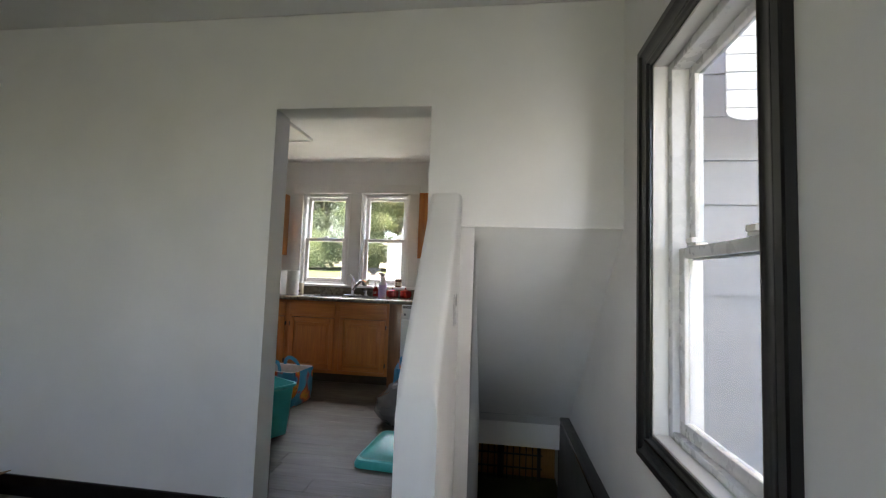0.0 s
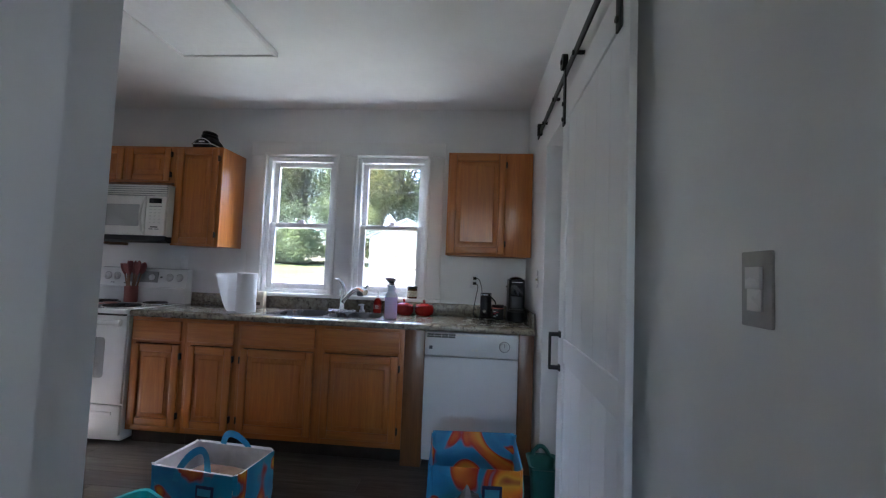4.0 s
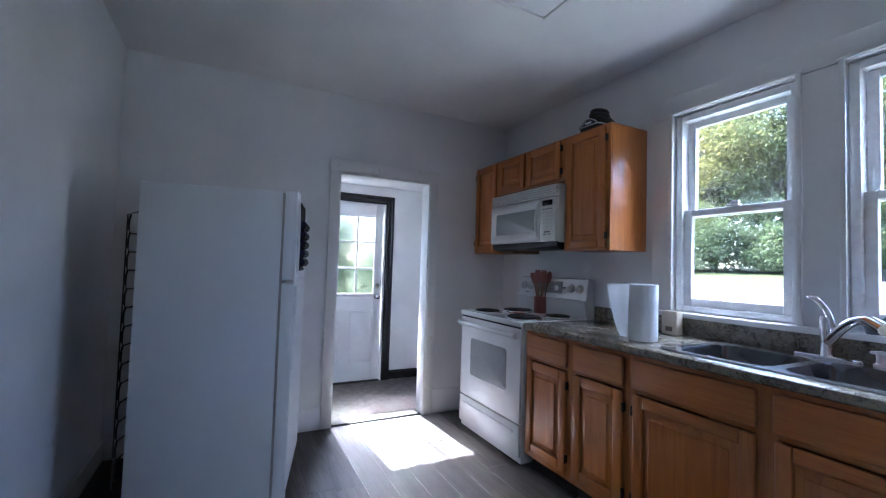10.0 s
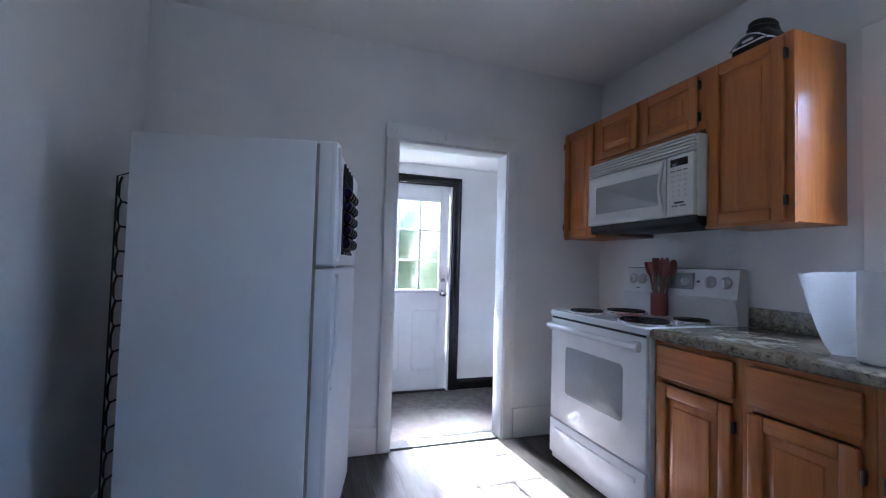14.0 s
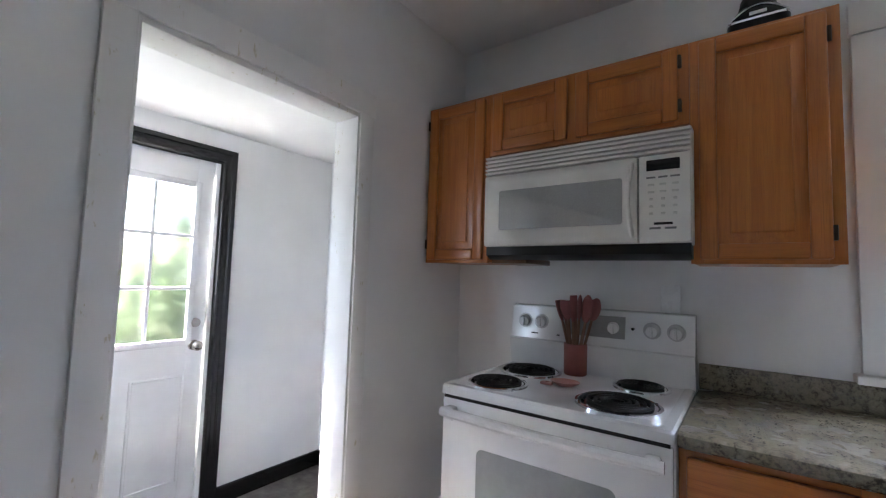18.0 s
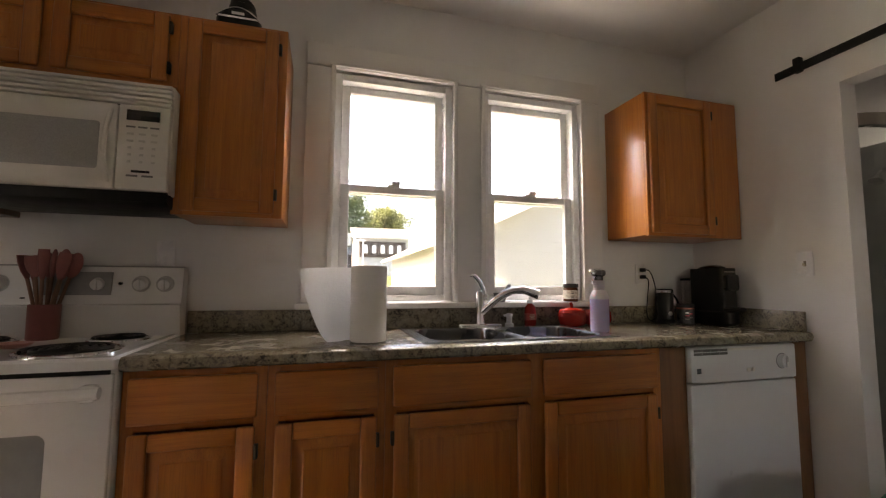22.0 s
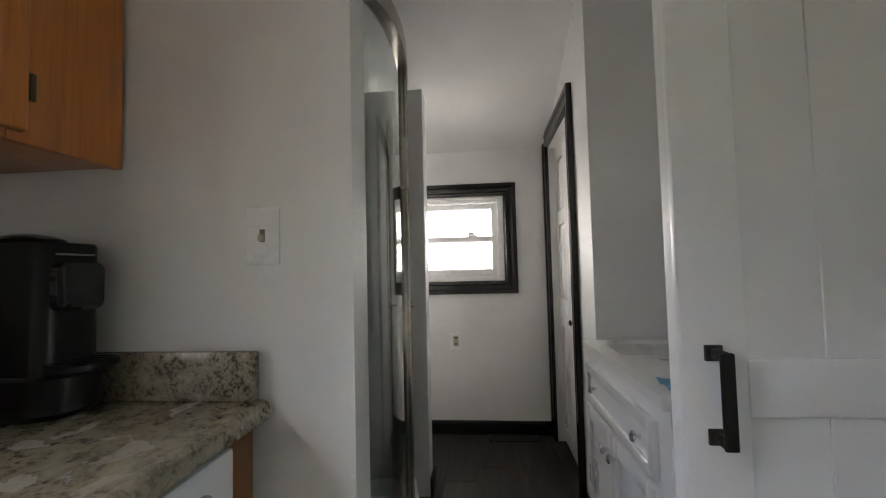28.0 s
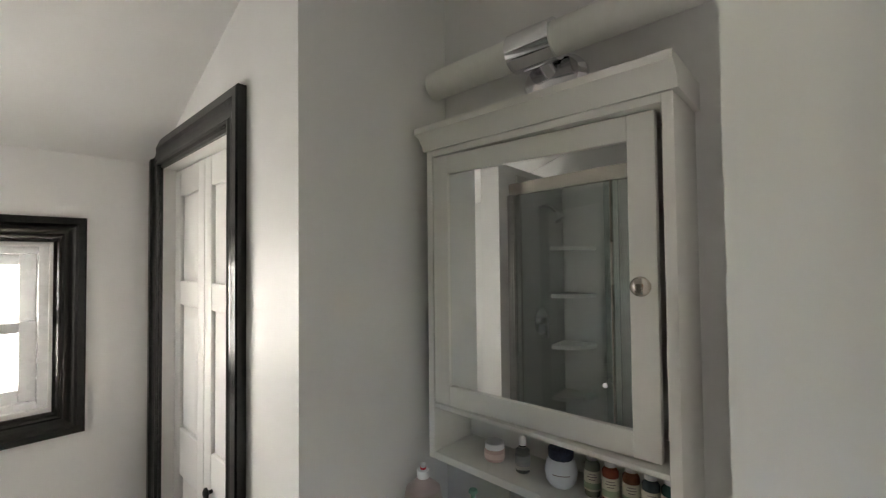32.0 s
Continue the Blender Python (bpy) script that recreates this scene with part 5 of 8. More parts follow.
bf = thing("faucet", (0.505, -1.755, 0.873), "chrome bathroom faucet with clear acrylic handles", "faucet")
FX, FY = 0.505, -1.755
bm = bm_new()
loft(bm, [rr(FX - 0.085, FX + 0.085, FY - 0.026, FY + 0.026, 0.025, 0.8735), rr(FX - 0.085, FX + 0.085, FY - 0.026, FY + 0.026, 0.025, 0.882), rr(FX - 0.078, FX + 0.078, FY - 0.02, FY + 0.02, 0.019, 0.888)], True)
part("base", bm, CHROME, bf)
bm = bm_new()
loft(bm, [[(FX + a * w, y, z + b * h) for a, b in ((-1, -0.5), (-0.7, 0.3), (-0.3, 0.6), (0.3, 0.6), (0.7, 0.3), (1, -0.5))] for y, z, w, h in ((FY - 0.018, 0.895, 0.02, 0.02), (FY + 0.005, 0.905, 0.018, 0.026), (FY + 0.04, 0.908, 0.014, 0.018), (FY + 0.08, 0.904, 0.012, 0.014), (FY + 0.092, 0.9, 0.01, 0.01))], True)
cyl(bm, (FX, FY - 0.014, 0.9), (FX, FY - 0.014, 0.925), 0.004, seg=8)
part("spout", bm, CHROME, bf)
ACRYL = glassy("clear_acrylic", (0.9, 0.92, 0.92), 0.12, 1.4, 0.8)
for x in (FX - 0.056, FX + 0.056):
    bm = bm_new()
    lathe(bm, (x, FY, 0.885), [(0.024, 0), (0.023, 0.008), (0.016, 0.014), (0.013, 0.026), (0.001, 0.027)], 16)
    part("collar", bm, CHROME, bf)
    bm = bm_new()
    lathe(bm, (x, FY, 0.902), [(0.014, 0), (0.023, 0.003), (0.026, 0.01), (0.026, 0.034), (0.022, 0.042), (0.012, 0.046), (0.001, 0.046)], 10)
    part("handle", bm, ACRYL, bf, "clear acrylic knob handle")

# mirror cabinet
MC = paint("cabinet_cream_paint", (0.76, 0.75, 0.71), 0.35, 0.02, 0.04)
mc = thing("mirror_cabinet", (0.525, -1.85, 1.075), "cream-white bathroom wall cabinet with a mirrored door and an open shelf", "cabinet")
for nm, a, b, c, d, e, f in (("side_panel", 0.25, 0.268, -1.918, -1.772, 1.075, 1.815), ("side_panel", 0.782, 0.8, -1.918, -1.772, 1.075, 1.815), ("bottom_shelf", 0.268, 0.782, -1.918, -1.772, 1.075, 1.092), ("shelf", 0.268, 0.782, -1.918, -1.772, 1.197, 1.207), ("top_panel", 0.268, 0.782, -1.918, -1.772, 1.8, 1.815), ("back_panel", 0.268, 0.782, -1.918, -1.908, 1.092, 1.8)):
    bm = bm_new()
    box(bm, a, b, c, d, e, f, 0.0015)
    part(nm, bm, MC, mc)
bm = bm_new()
prism(bm, [(-1.918, 1.816), (-1.768, 1.816), (-1.764, 1.828), (-1.752, 1.845), (-1.738, 1.852), (-1.738, 1.866), (-1.918, 1.866)], "x", 0.242, 0.808)
part("cornice", bm, MC, mc)
md = thing("door", (0, 0, 0))
md.parent = mc
md.location = Vector((0.78, -1.774, 1.21)) - origin(mc)
md.rotation_euler = (0, 0, radians(2.2))


def in_door(name, bm, mat, label=""):
    me = finish(bm, name)
    me.transform(Matrix.Translation((-0.78, 1.774, -1.21)))
    me.materials.append(mat)
    ob = new(name, me)
    ob.parent = md
    return tagged(ob, label)


bm = bm_new()
frame_ring(bm, 0.284, 0.779, 1.21, 1.797, 0.045, -1.79, -1.772, 0.002)
in_door("door_frame", bm, MC)
bm = bm_new()
box(bm, 0.33, 0.733, -1.784, -1.779, 1.256, 1.751)
in_door("mirror", bm, MIRROR, "clear mirror glass")
bm = bm_new()
ball(bm, (0.306, -1.752, 1.502), 0.017, 14, (1, 0.75, 1))
cyl(bm, (0.306, -1.772, 1.502), (0.306, -1.755, 1.502), 0.007, seg=10)
in_door("knob", bm, NICKEL, "brushed nickel knob")

# wall lamp over the cabinet
wl = thing("wall_lamp", (0.5, -1.92, 1.92), "chrome wall lamp with a frosted white tube, switched off", "lamp")
bm = bm_new()
lathe(bm, (0, 0, 0), [(0.078, 0), (0.078, 0.012), (0.066, 0.026), (0.002, 0.03)], 28, (1, 0.7))
bmesh.ops.transform(bm, verts=bm.verts, matrix=Matrix.Translation((0.525, -1.919, 1.955)) @ Matrix.Rotation(radians(-90), 4, "X"))
part("wall_plate", bm, CHROME, wl)
bm = bm_new()
cyl(bm, (0.525, -1.9, 1.965), (0.535, -1.86, 2.0), 0.016, seg=12)
part("arm", bm, CHROME, wl)
bm = bm_new()
cyl(bm, (0.485, -1.845, 2.012), (0.59, -1.845, 2.012), 0.043, seg=32)
part("sleeve", bm, CHROME, wl)
bm = bm_new()
cyl(bm, (0.2, -1.845, 2.012), (0.84, -1.845, 2.012), 0.036, seg=28)
part("tube", bm, plain("frosted_tube", (0.78, 0.78, 0.74), 0.5, 0, 0.02), wl)


fv = thing("floor_vent", (1.875, -1.21, BZ + 0.001), "black slotted metal floor vent beside the baseboard", "vent")
bm = bm_new()
for a, b, c, d in ((1.825, 1.925, -1.36, -1.345), (1.825, 1.925, -1.07, -1.055), (1.825, 1.838, -1.345, -1.07), (1.912, 1.925, -1.345, -1.07)):
    box(bm, a, b, c, d, BZ + 0.001, BZ + 0.008, 0.001)
part("frame", bm, IRON, fv)
for q in range(10):
    bm = bm_new()
    y = -1.338 + q * 0.027
    box(bm, 1.838, 1.912, y, y + 0.015, BZ + 0.002, BZ + 0.006)
    part("slat", bm, IRON, fv)

# ---- toiletries ----
def bottle(name, c, profile, mat, label, cat, cap=None, capmat=None, capname="cap", scale=(1, 1), band=None, bandmat=None, seg=18, size=1.0):
    if c[2] > 1.05:
        size = 0.82
    profile = [(r * size, h * size) for r, h in profile]
    cap = [(r * size, h * size) for r, h in cap] if cap else None
    band = tuple(q * size for q in band) if band else None
    t = thing(name, c, label, cat)
    bm = bm_new()
    lathe(bm, c, profile, seg, scale)
    b = part("body", bm, mat, t)
    if cap:
        bm = bm_new()
        lathe(bm, c, cap, 14)
        part(capname, bm, capmat, t)
    if band:
        r0, z0, z1 = band
        bm = bm_new()
        lathe(bm, c, [(r0, z0), (r0 + 0.0006, z0 + 0.0005), (r0 + 0.0006, z1 - 0.0005), (r0, z1)], seg, scale)
        part("label", bm, bandmat, t)
    return t


def print_patch(parent, c, r, mid, half, z0, z1, mat, name="print", squash=1.0, round_=False):
    """A thin printed patch on a round bottle: mid and half in degrees, heights over the foot."""
    bm = bm_new()
    n = 9
    cols = []
    for k in range(n):
        u = 2 * k / (n - 1) - 1
        a = radians(mid + half * u)
        m, h = (z0 + z1) / 2, (z1 - z0) / 2 * (math.sqrt(max(0.02, 1 - u * u)) if round_ else 1)
        cols.append([bm.verts.new((c[0] + q * math.cos(a), c[1] + q * math.sin(a) * squash, c[2] + z)) for q, z in ((r, m - h), (r + 0.0006, m - h), (r + 0.0006, m + h), (r, m + h))])
    for p, q in zip(cols, cols[1:]):
        for i in range(4):
            bm.faces.new((p[i], q[i], q[(i + 1) % 4], p[(i + 1) % 4]))
    bm.faces.new(cols[0][::-1])
    bm.faces.new(cols[-1])
    return part(name, bm, mat, parent)


WHITEPL = plain("white_plastic", (0.8, 0.8, 0.8), 0.35, 0, 0.03)
PINKLOT = plain("pink_grey_plastic", (0.43, 0.35, 0.34), 0.35, 0, 0.04)
BEIGEINK = plain("yellow_print", (0.6, 0.45, 0.1), 0.5)
REDINK = plain("red_print", (0.6, 0.03, 0.06), 0.5)
GREENINK = plain("pale_green_print", (0.2, 0.55, 0.35), 0.5)
GREENSOAP = glassy("green_soap", (0.05, 0.6, 0.3), 0.1, 1.35, 0.7)
lot = bottle("lotion_bottle", (0.815, -1.765, 0.8735), [(0.044, 0), (0.047, 0.01), (0.047, 0.1), (0.042, 0.125), (0.016, 0.146), (0.012, 0.15)], PINKLOT, "greyish-pink lotion bottle with a red round label", "bottle", [(0.015, 0.15), (0.015, 0.168), (0.006, 0.17), (0.006, 0.182), (0.001, 0.183)], WHITEPL, "pump", (1.0, 1.0))
LOTC = (0.815, -1.765, 0.8735)
GREYINK = plain("grey_print", (0.22, 0.18, 0.18), 0.5)
print_patch(lot, LOTC, 0.0472, 138, 19, 0.088, 0.116, REDINK, "round_label", 1.0, True)
for w, z, h, m in ((14, 0.079, 0.0016, GREYINK), (27, 0.072, 0.003, REDINK), (26, 0.0665, 0.0026, REDINK), (30, 0.058, 0.0035, REDINK), (16, 0.049, 0.0016, GREYINK), (7, 0.04, 0.004, GREYINK), (9, 0.026, 0.0016, GREYINK)):
    print_patch(lot, LOTC, 0.0472, 138 + (27 - w) * 0.8, w, z - h / 2, z + h / 2, m)
bm = bm_new()
lathe(bm, (LOTC[0], LOTC[1], LOTC[2]), [(0.0075, 0.168), (0.0075, 0.174), (0.001, 0.1745)], 14)
part("pump_ring", bm, REDINK, lot)
gs = bottle("hand_soap", (0.68, -1.79, 0.8735), [(0.03, 0), (0.042, 0.012), (0.045, 0.05), (0.038, 0.088), (0.014, 0.104), (0.012, 0.11)], GREENSOAP, "green pump bottle of hand soap", "bottle", [(0.014, 0.108), (0.014, 0.122), (0.005, 0.124), (0.005, 0.15), (0.011, 0.152), (0.009, 0.158)], glassy("pale_green_plastic", (0.5, 0.85, 0.7), 0.2, 1.4, 0.5), "pump", (1, 0.7), (0.0452, 0.03, 0.068), plain("dark_green_label", (0.01, 0.12, 0.06), 0.4))
for k in range(22):
    a, z = 100 + (k * 37) % 62, 0.034 + (k * 13) % 32 * 0.001
    print_patch(gs, (0.68, -1.79, 0.8735), 0.046, a, 2.5 + k % 3, z - 0.0012, z + 0.0012 + 0.0008 * (k % 2), (WHITEPL, GREENINK, BEIGEINK, REDINK, GREENINK)[k % 5], "print", 0.7)
SZ = 1.093
bottle("cream_jar", (0.652, -1.835, SZ), [(0.026, 0), (0.028, 0.003), (0.028, 0.03), (0.026, 0.032)], plain("pink_cream", (0.6, 0.42, 0.38), 0.35), "small pink cream jar with a white lid", "jar", [(0.0275, 0.032), (0.0275, 0.046), (0.025, 0.048), (0.001, 0.0485)], WHITEPL, "lid", band=(0.0283, 0.008, 0.022), bandmat=plain("pale_pink_label", (0.72, 0.56, 0.52), 0.4))
bottle("serum_bottle", (0.574, -1.83, SZ), [(0.018, 0), (0.019, 0.003), (0.019, 0.055), (0.01, 0.062), (0.009, 0.068)], CLEAR, "small clear spray bottle", "bottle", [(0.01, 0.068), (0.01, 0.085), (0.005, 0.092), (0.001, 0.093)], WHITEPL, band=(0.0193, 0.018, 0.045), bandmat=plain("grey_label", (0.35, 0.36, 0.38), 0.4))
rj = bottle("candle_jar", (0.487, -1.835, SZ), [(0.026, 0), (0.036, 0.012), (0.04, 0.035), (0.034, 0.06), (0.026, 0.068)], plain("frosted_blue_glass", (0.62, 0.66, 0.7), 0.25, 0, 0.05), "round frosted jar with a dark cloth-covered lid", "jar", [(0.029, 0.066), (0.031, 0.07), (0.031, 0.088), (0.028, 0.092), (0.001, 0.093)], plain("navy_lid", (0.02, 0.025, 0.05), 0.7, 0, 0.4, 300), "lid")
LABELC = plain("cream_label_paper", (0.6, 0.58, 0.48), 0.5, 0, 0.1, 60)
LABELG = plain("sage_label_band", (0.3, 0.36, 0.26), 0.5, 0, 0.1, 60)
FROST = glassy("frosted_cap", (0.85, 0.86, 0.86), 0.4, 1.3, 0.35)
for k, (x, col) in enumerate(((0.425, (0.4, 0.42, 0.34)), (0.388, (0.42, 0.11, 0.06)), (0.352, (0.4, 0.17, 0.09)), (0.317, (0.12, 0.17, 0.18)), (0.286, (0.08, 0.2, 0.17)))):
    c = (x, -1.842 + 0.004 * (k % 2), SZ)
    tb = bottle("toner_bottle", c, [(0.0165, 0), (0.018, 0.003), (0.018, 0.072), (0.014, 0.078), (0.0095, 0.08), (0.009, 0.084)], glassy("toner_" + "abcde"[k], col, 0.12, 1.3, 0.45), "small tinted toner bottle with a tall frosted cap", "bottle", [(0.0125, 0.082), (0.0125, 0.092), (0.0075, 0.098), (0.0065, 0.118), (0.001, 0.119)], FROST, band=(0.0183, 0.014, 0.06), bandmat=LABELC)
    print_patch(tb, c, 0.0157, 112, 70, 0.016, 0.027, LABELG, "label_band")
    for z, w in ((0.044, 26), (0.039, 34), (0.034, 22)):
        print_patch(tb, c, 0.0157, 112, w, z - 0.0007, z + 0.0007, GREYINK)
print_patch(rj, (0.487, -1.835, SZ), 0.0328, 118, 30, 0.03, 0.0315, GREYINK)
bm = bm_new()
n = 18
g = [[bm.verts.new((0.168 + 0.1 * i / (n - 1), -1.58 + 0.13 * j / (n - 1), 0.8745 + 0.007 * abs(math.sin(i * 0.35 + j * 0.13)) + 0.003 * (1 + math.cos(j * 0.5 + i * 0.2)))) for j in range(n)] for i in range(n)]
for i in range(n - 1):
    for j in range(n - 1):
        bm.faces.new((g[i][j], g[i + 1][j], g[i + 1][j + 1], g[i][j + 1]))
bmesh.ops.solidify(bm, geom=bm.faces[:], thickness=0.003)
solid("wash_cloth", bm, paint("blue_cloth", (0.2, 0.42, 0.58), 0.95, 0.1, 0.9, 300), "crumpled blue wash cloth on the vanity edge", "cloth")

# ---- closet folding door ----
d2 = thing("door_2", (1.545, -1.505, BZ), "white panelled folding closet door with a black knob", "door", "", "structure")
for a, b in ((1.238, 1.543), (1.548, 1.853)):
    bm = bm_new()
    box(bm, a + 0.002, b - 0.002, -1.53, -1.512, BZ + 0.014, 1.883)
    leaf = part("leaf", bm, TRIMW, d2)
    w = 0.058
    spans = ((1.485, 1.79), (0.965, 1.4), (0.2, 0.8))
    for c, d in ((a, a + w), (b - w, b)):
        bm = bm_new()
        box(bm, c, d, -1.5125, -1.498, BZ + 0.012, 1.885, 0.004)
        part("stile", bm, TRIMW, leaf)
    for c, d in ((1.79, 1.885), (1.4, 1.485), (0.8, 0.965), (BZ + 0.012, 0.2)):
        bm = bm_new()
        box(bm, a + w, b - w, -1.5125, -1.4985, c, d, 0.004)
        part("rail", bm, TRIMW, leaf)
    for c, d in spans:
        bm = bm_new()
        p, q = a + w + 0.006, b - w - 0.006
        loft(bm, [[(x, y, z) for x, z, _ in rr(p + g, q - g, c + 0.006 + g, d - 0.006 - g, 0.002, 0)] for g, y in ((0, -1.5118), (0.004, -1.5085), (0.03, -1.5015), (0.036, -1.5005))], True)
        part("panel", bm, TRIMW, leaf)
round_knob(d2, 1.469, -1.5, 0.857, 1, 0.016, BLACKPL)
bm = bm_new()
frame_ring(bm, 1.226, 1.864, BZ, 1.904, 0.014, -1.565, -1.466, 0.002, "y", False)
tagged(part("jamb_closet", bm, TRIMW), "white-painted closet jamb", "trim", "", "structure")
d2.location.y -= 0.012

# ---- shower ----
SURR = plain("white_acrylic_surround", (0.74, 0.75, 0.74), 0.2, 0, 0.02, 4)
sh = thing("shower", (0.66, -0.4, BZ), "curved glass shower enclosure with brushed nickel framing", "shower")


def bow(u, out=0.0):
    x = 0.128 + (1.19 - 0.128) * u
    return x, -0.665 - 0.13 * math.sin(math.pi * max(u, 0.0) ** 0.6) - out


bm = bm_new()
N = 25
outer = [bow(k / (N - 1), 0.045) for k in range(N)]
poly = [(0.124, -0.003)] + outer + [(1.192, -0.003)]
vs0 = [bm.verts.new((x, y, BZ + 0.001)) for x, y in poly]
vs1 = [bm.verts.new((x, y, BZ + 0.09)) for x, y in poly]
inner = [(0.16, -0.04)] + [(0.16 + (1.155 - 0.16) * k / (N - 1), bow(k / (N - 1))[1] + 0.04) for k in range(N)] + [(1.155, -0.04)]
vs2 = [bm.verts.new((x, y, BZ + 0.09)) for x, y in inner]
vs3 = [bm.verts.new((x * 0.97 + 0.02, y * 0.96 - 0.012, BZ + 0.03)) for x, y in inner]
for p, q in ((vs0, vs1), (vs1, vs2), (vs2, vs3)):
    for k in range(len(poly)):
        j = (k + 1) % len(poly)
        bm.faces.new((p[k], p[j], q[j], q[k]))
bm.faces.new(vs3)
part("tray", bm, SURR, sh)
for nm, a, b, c, d in (("wall_panel", 0.148, 0.16, -0.65, -0.014), ("wall_panel", 1.181, 1.194, -0.61, -0.014), ("wall_panel", 0.122, 1.194, -0.0135, -0.002)):
    bm = bm_new()
    box(bm, a, b, c, d, BZ + 0.09, 1.99, 0.002)
    part(nm, bm, SURR, sh)


def bowbar(name, z0, z1, t0, t1, mat, u0=0.0, u1=1.0):
    bm = bm_new()
    rows = []
    for k in range(N):
        u = u0 + (u1 - u0) * k / (N - 1)
        (xa, ya), (xb, yb) = bow(u, t1), bow(u, t0)
        rows.append([bm.verts.new(p) for p in ((xa, ya, z0), (xa, ya, z1), (xb, yb, z1), (xb, yb, z0))])
    for p, q in zip(rows, rows[1:]):
        for k in range(4):
            bm.faces.new((p[k], q[k], q[(k + 1) % 4], p[(k + 1) % 4]))
    bm.faces.new(rows[0])
    bm.faces.new(rows[-1][::-1])
    return part(name, bm, mat, sh)


bowbar("top_rail", 1.872, 1.93, -0.02, 0.022, NICKEL)
bowbar("bottom_rail", BZ + 0.09, BZ + 0.122, -0.016, 0.018, NICKEL)
bowbar("fixed_glass", BZ + 0.122, 1.872, -0.008, -0.002, SHOWERGL, 0.01, 0.53)
bowbar("sliding_glass", BZ + 0.125, 1.872, 0.006, 0.012, SHOWERGL, 0.47, 0.985)
for u, w in ((0.04, 0.03), (0.5, 0.007)):
    x, y = bow(u)
    bm = bm_new()
    box(bm, x - w / 2, x + w / 2, y - 0.018, y + 0.02, BZ + 0.12, 1.873, 0.004)
    if w > 0.02:
        cyl(bm, (x, y - 0.018, BZ + 0.12), (x, y - 0.018, 1.873), 0.009, seg=8)
    part("post", bm, NICKEL, sh)
bm = bm_new()
box(bm, 1.17, 1.193, -0.698, -0.617, BZ + 0.1, 1.873, 0.002)
POSTM = plain("satin_post_metal", (0.5, 0.49, 0.47), 0.4, 1.0, 0.02, 6)
jp = part("jamb_post", bm, POSTM, sh)
for q, w in ((-0.69, 0.016), (-0.668, 0.014), (-0.646, 0.022), (-0.625, 0.014)):
    bm = bm_new()
    box(bm, 1.192 - (0.034 if w < 0.02 else 0.05), 1.1695, q - w / 2, q + w / 2, BZ + 0.1, 1.873, 0.004)
    part("rib", bm, POSTM, jp)
bm = bm_new()
x, y = bow(0.53)
cyl(bm, (x, y - 0.03, 1.03), (x, y + 0.05, 1.03), 0.01, 0.008, 12)
ball(bm, (x, y + 0.055, 1.03), 0.014, 12, (1, 0.7, 1))
part("door_knob", bm, CHROME, sh)
bm = bm_new()
tube(bm, [(1.18, -0.36, 1.84), (1.14, -0.36, 1.85), (1.1, -0.36, 1.83), (1.07, -0.36, 1.8)], 0.01, 10)
cyl(bm, (1.075, -0.36, 1.805), (1.05, -0.36, 1.765), 0.014, 0.036, 16)
part("shower_head", bm, CHROME, sh)
bm = bm_new()
cyl(bm, (1.18, -0.36, 1.2), (1.172, -0.36, 1.2), 0.075, seg=28)
cyl(bm, (1.172, -0.36, 1.2), (1.135, -0.36, 1.2), 0.025, 0.02, 16)
box(bm, 1.132, 1.15, -0.372, -0.348, 1.11, 1.2, 0.006)
part("valve", bm, CHROME, sh)
for z in (0.72, 1.02, 1.32, 1.6):
    bm = bm_new()
    q = [(1.18, -0.015)] + [(1.18 - 0.2 * math.cos(radians(a)), -0.015 - 0.2 * math.sin(radians(a))) for a in range(0, 91, 9)]
    prism(bm, q, "z", z, z + 0.022)
    part("corner_shelf", bm, SURR, sh)


# ---- things on the worktop ----
C = 0.9125
pt = thing("paper_towel", (-2.015, -0.45, C), "standing roll of white paper towel with a loose sheet", "paper towel")
bm = bm_new()
lathe(bm, (-2.015, -0.45, C), [(0.02, 0.004), (0.064, 0.0), (0.067, 0.003), (0.067, 0.274), (0.064, 0.278), (0.02, 0.276), (0.02, 0.2)], 36)
part("roll", bm, PAPER, pt)
bm = bm_new()
n, h = 16, 10
rows = []
for i in range(n):
    u = i / (n - 1)
    rows.append([bm.verts.new((-2.04 - (0.12 + 0.115 * v ** 0.7) * u, -0.388 - 0.04 * u - 0.012 * math.sin(2.5 * u) + 0.01 * u * v + 0.006 * math.sin(6 * u + 2 * v) * u, C + 0.002 + 0.272 * v - 0.008 * u * u)) for v in (j / (h - 1) for j in range(h))])
for p, q in zip(rows, rows[1:]):
    for j in range(h - 1):
        bm.faces.new((p[j], q[j], q[j + 1], p[j + 1]))
bmesh.ops.solidify(bm, geom=bm.faces[:], thickness=0.0012)
part("loose_sheet", bm, PAPER, pt)
BEIGE = plain("beige_plastic", (0.6, 0.52, 0.4), 0.5, 0, 0.06)
bx = thing("timer_box", (-2.1, -0.1, C), "small beige plastic box with a dark label", "box")
bm = bm_new()
box(bm, -2.145, -2.055, -0.13, -0.075, C, C + 0.13, 0.005)
part("body", bm, BEIGE, bx)
bm = bm_new()
box(bm, -2.12, -2.08, -0.1315, -0.13, C + 0.02, C + 0.045)
part("label", bm, plain("brown_label", (0.12, 0.09, 0.06), 0.6), bx)

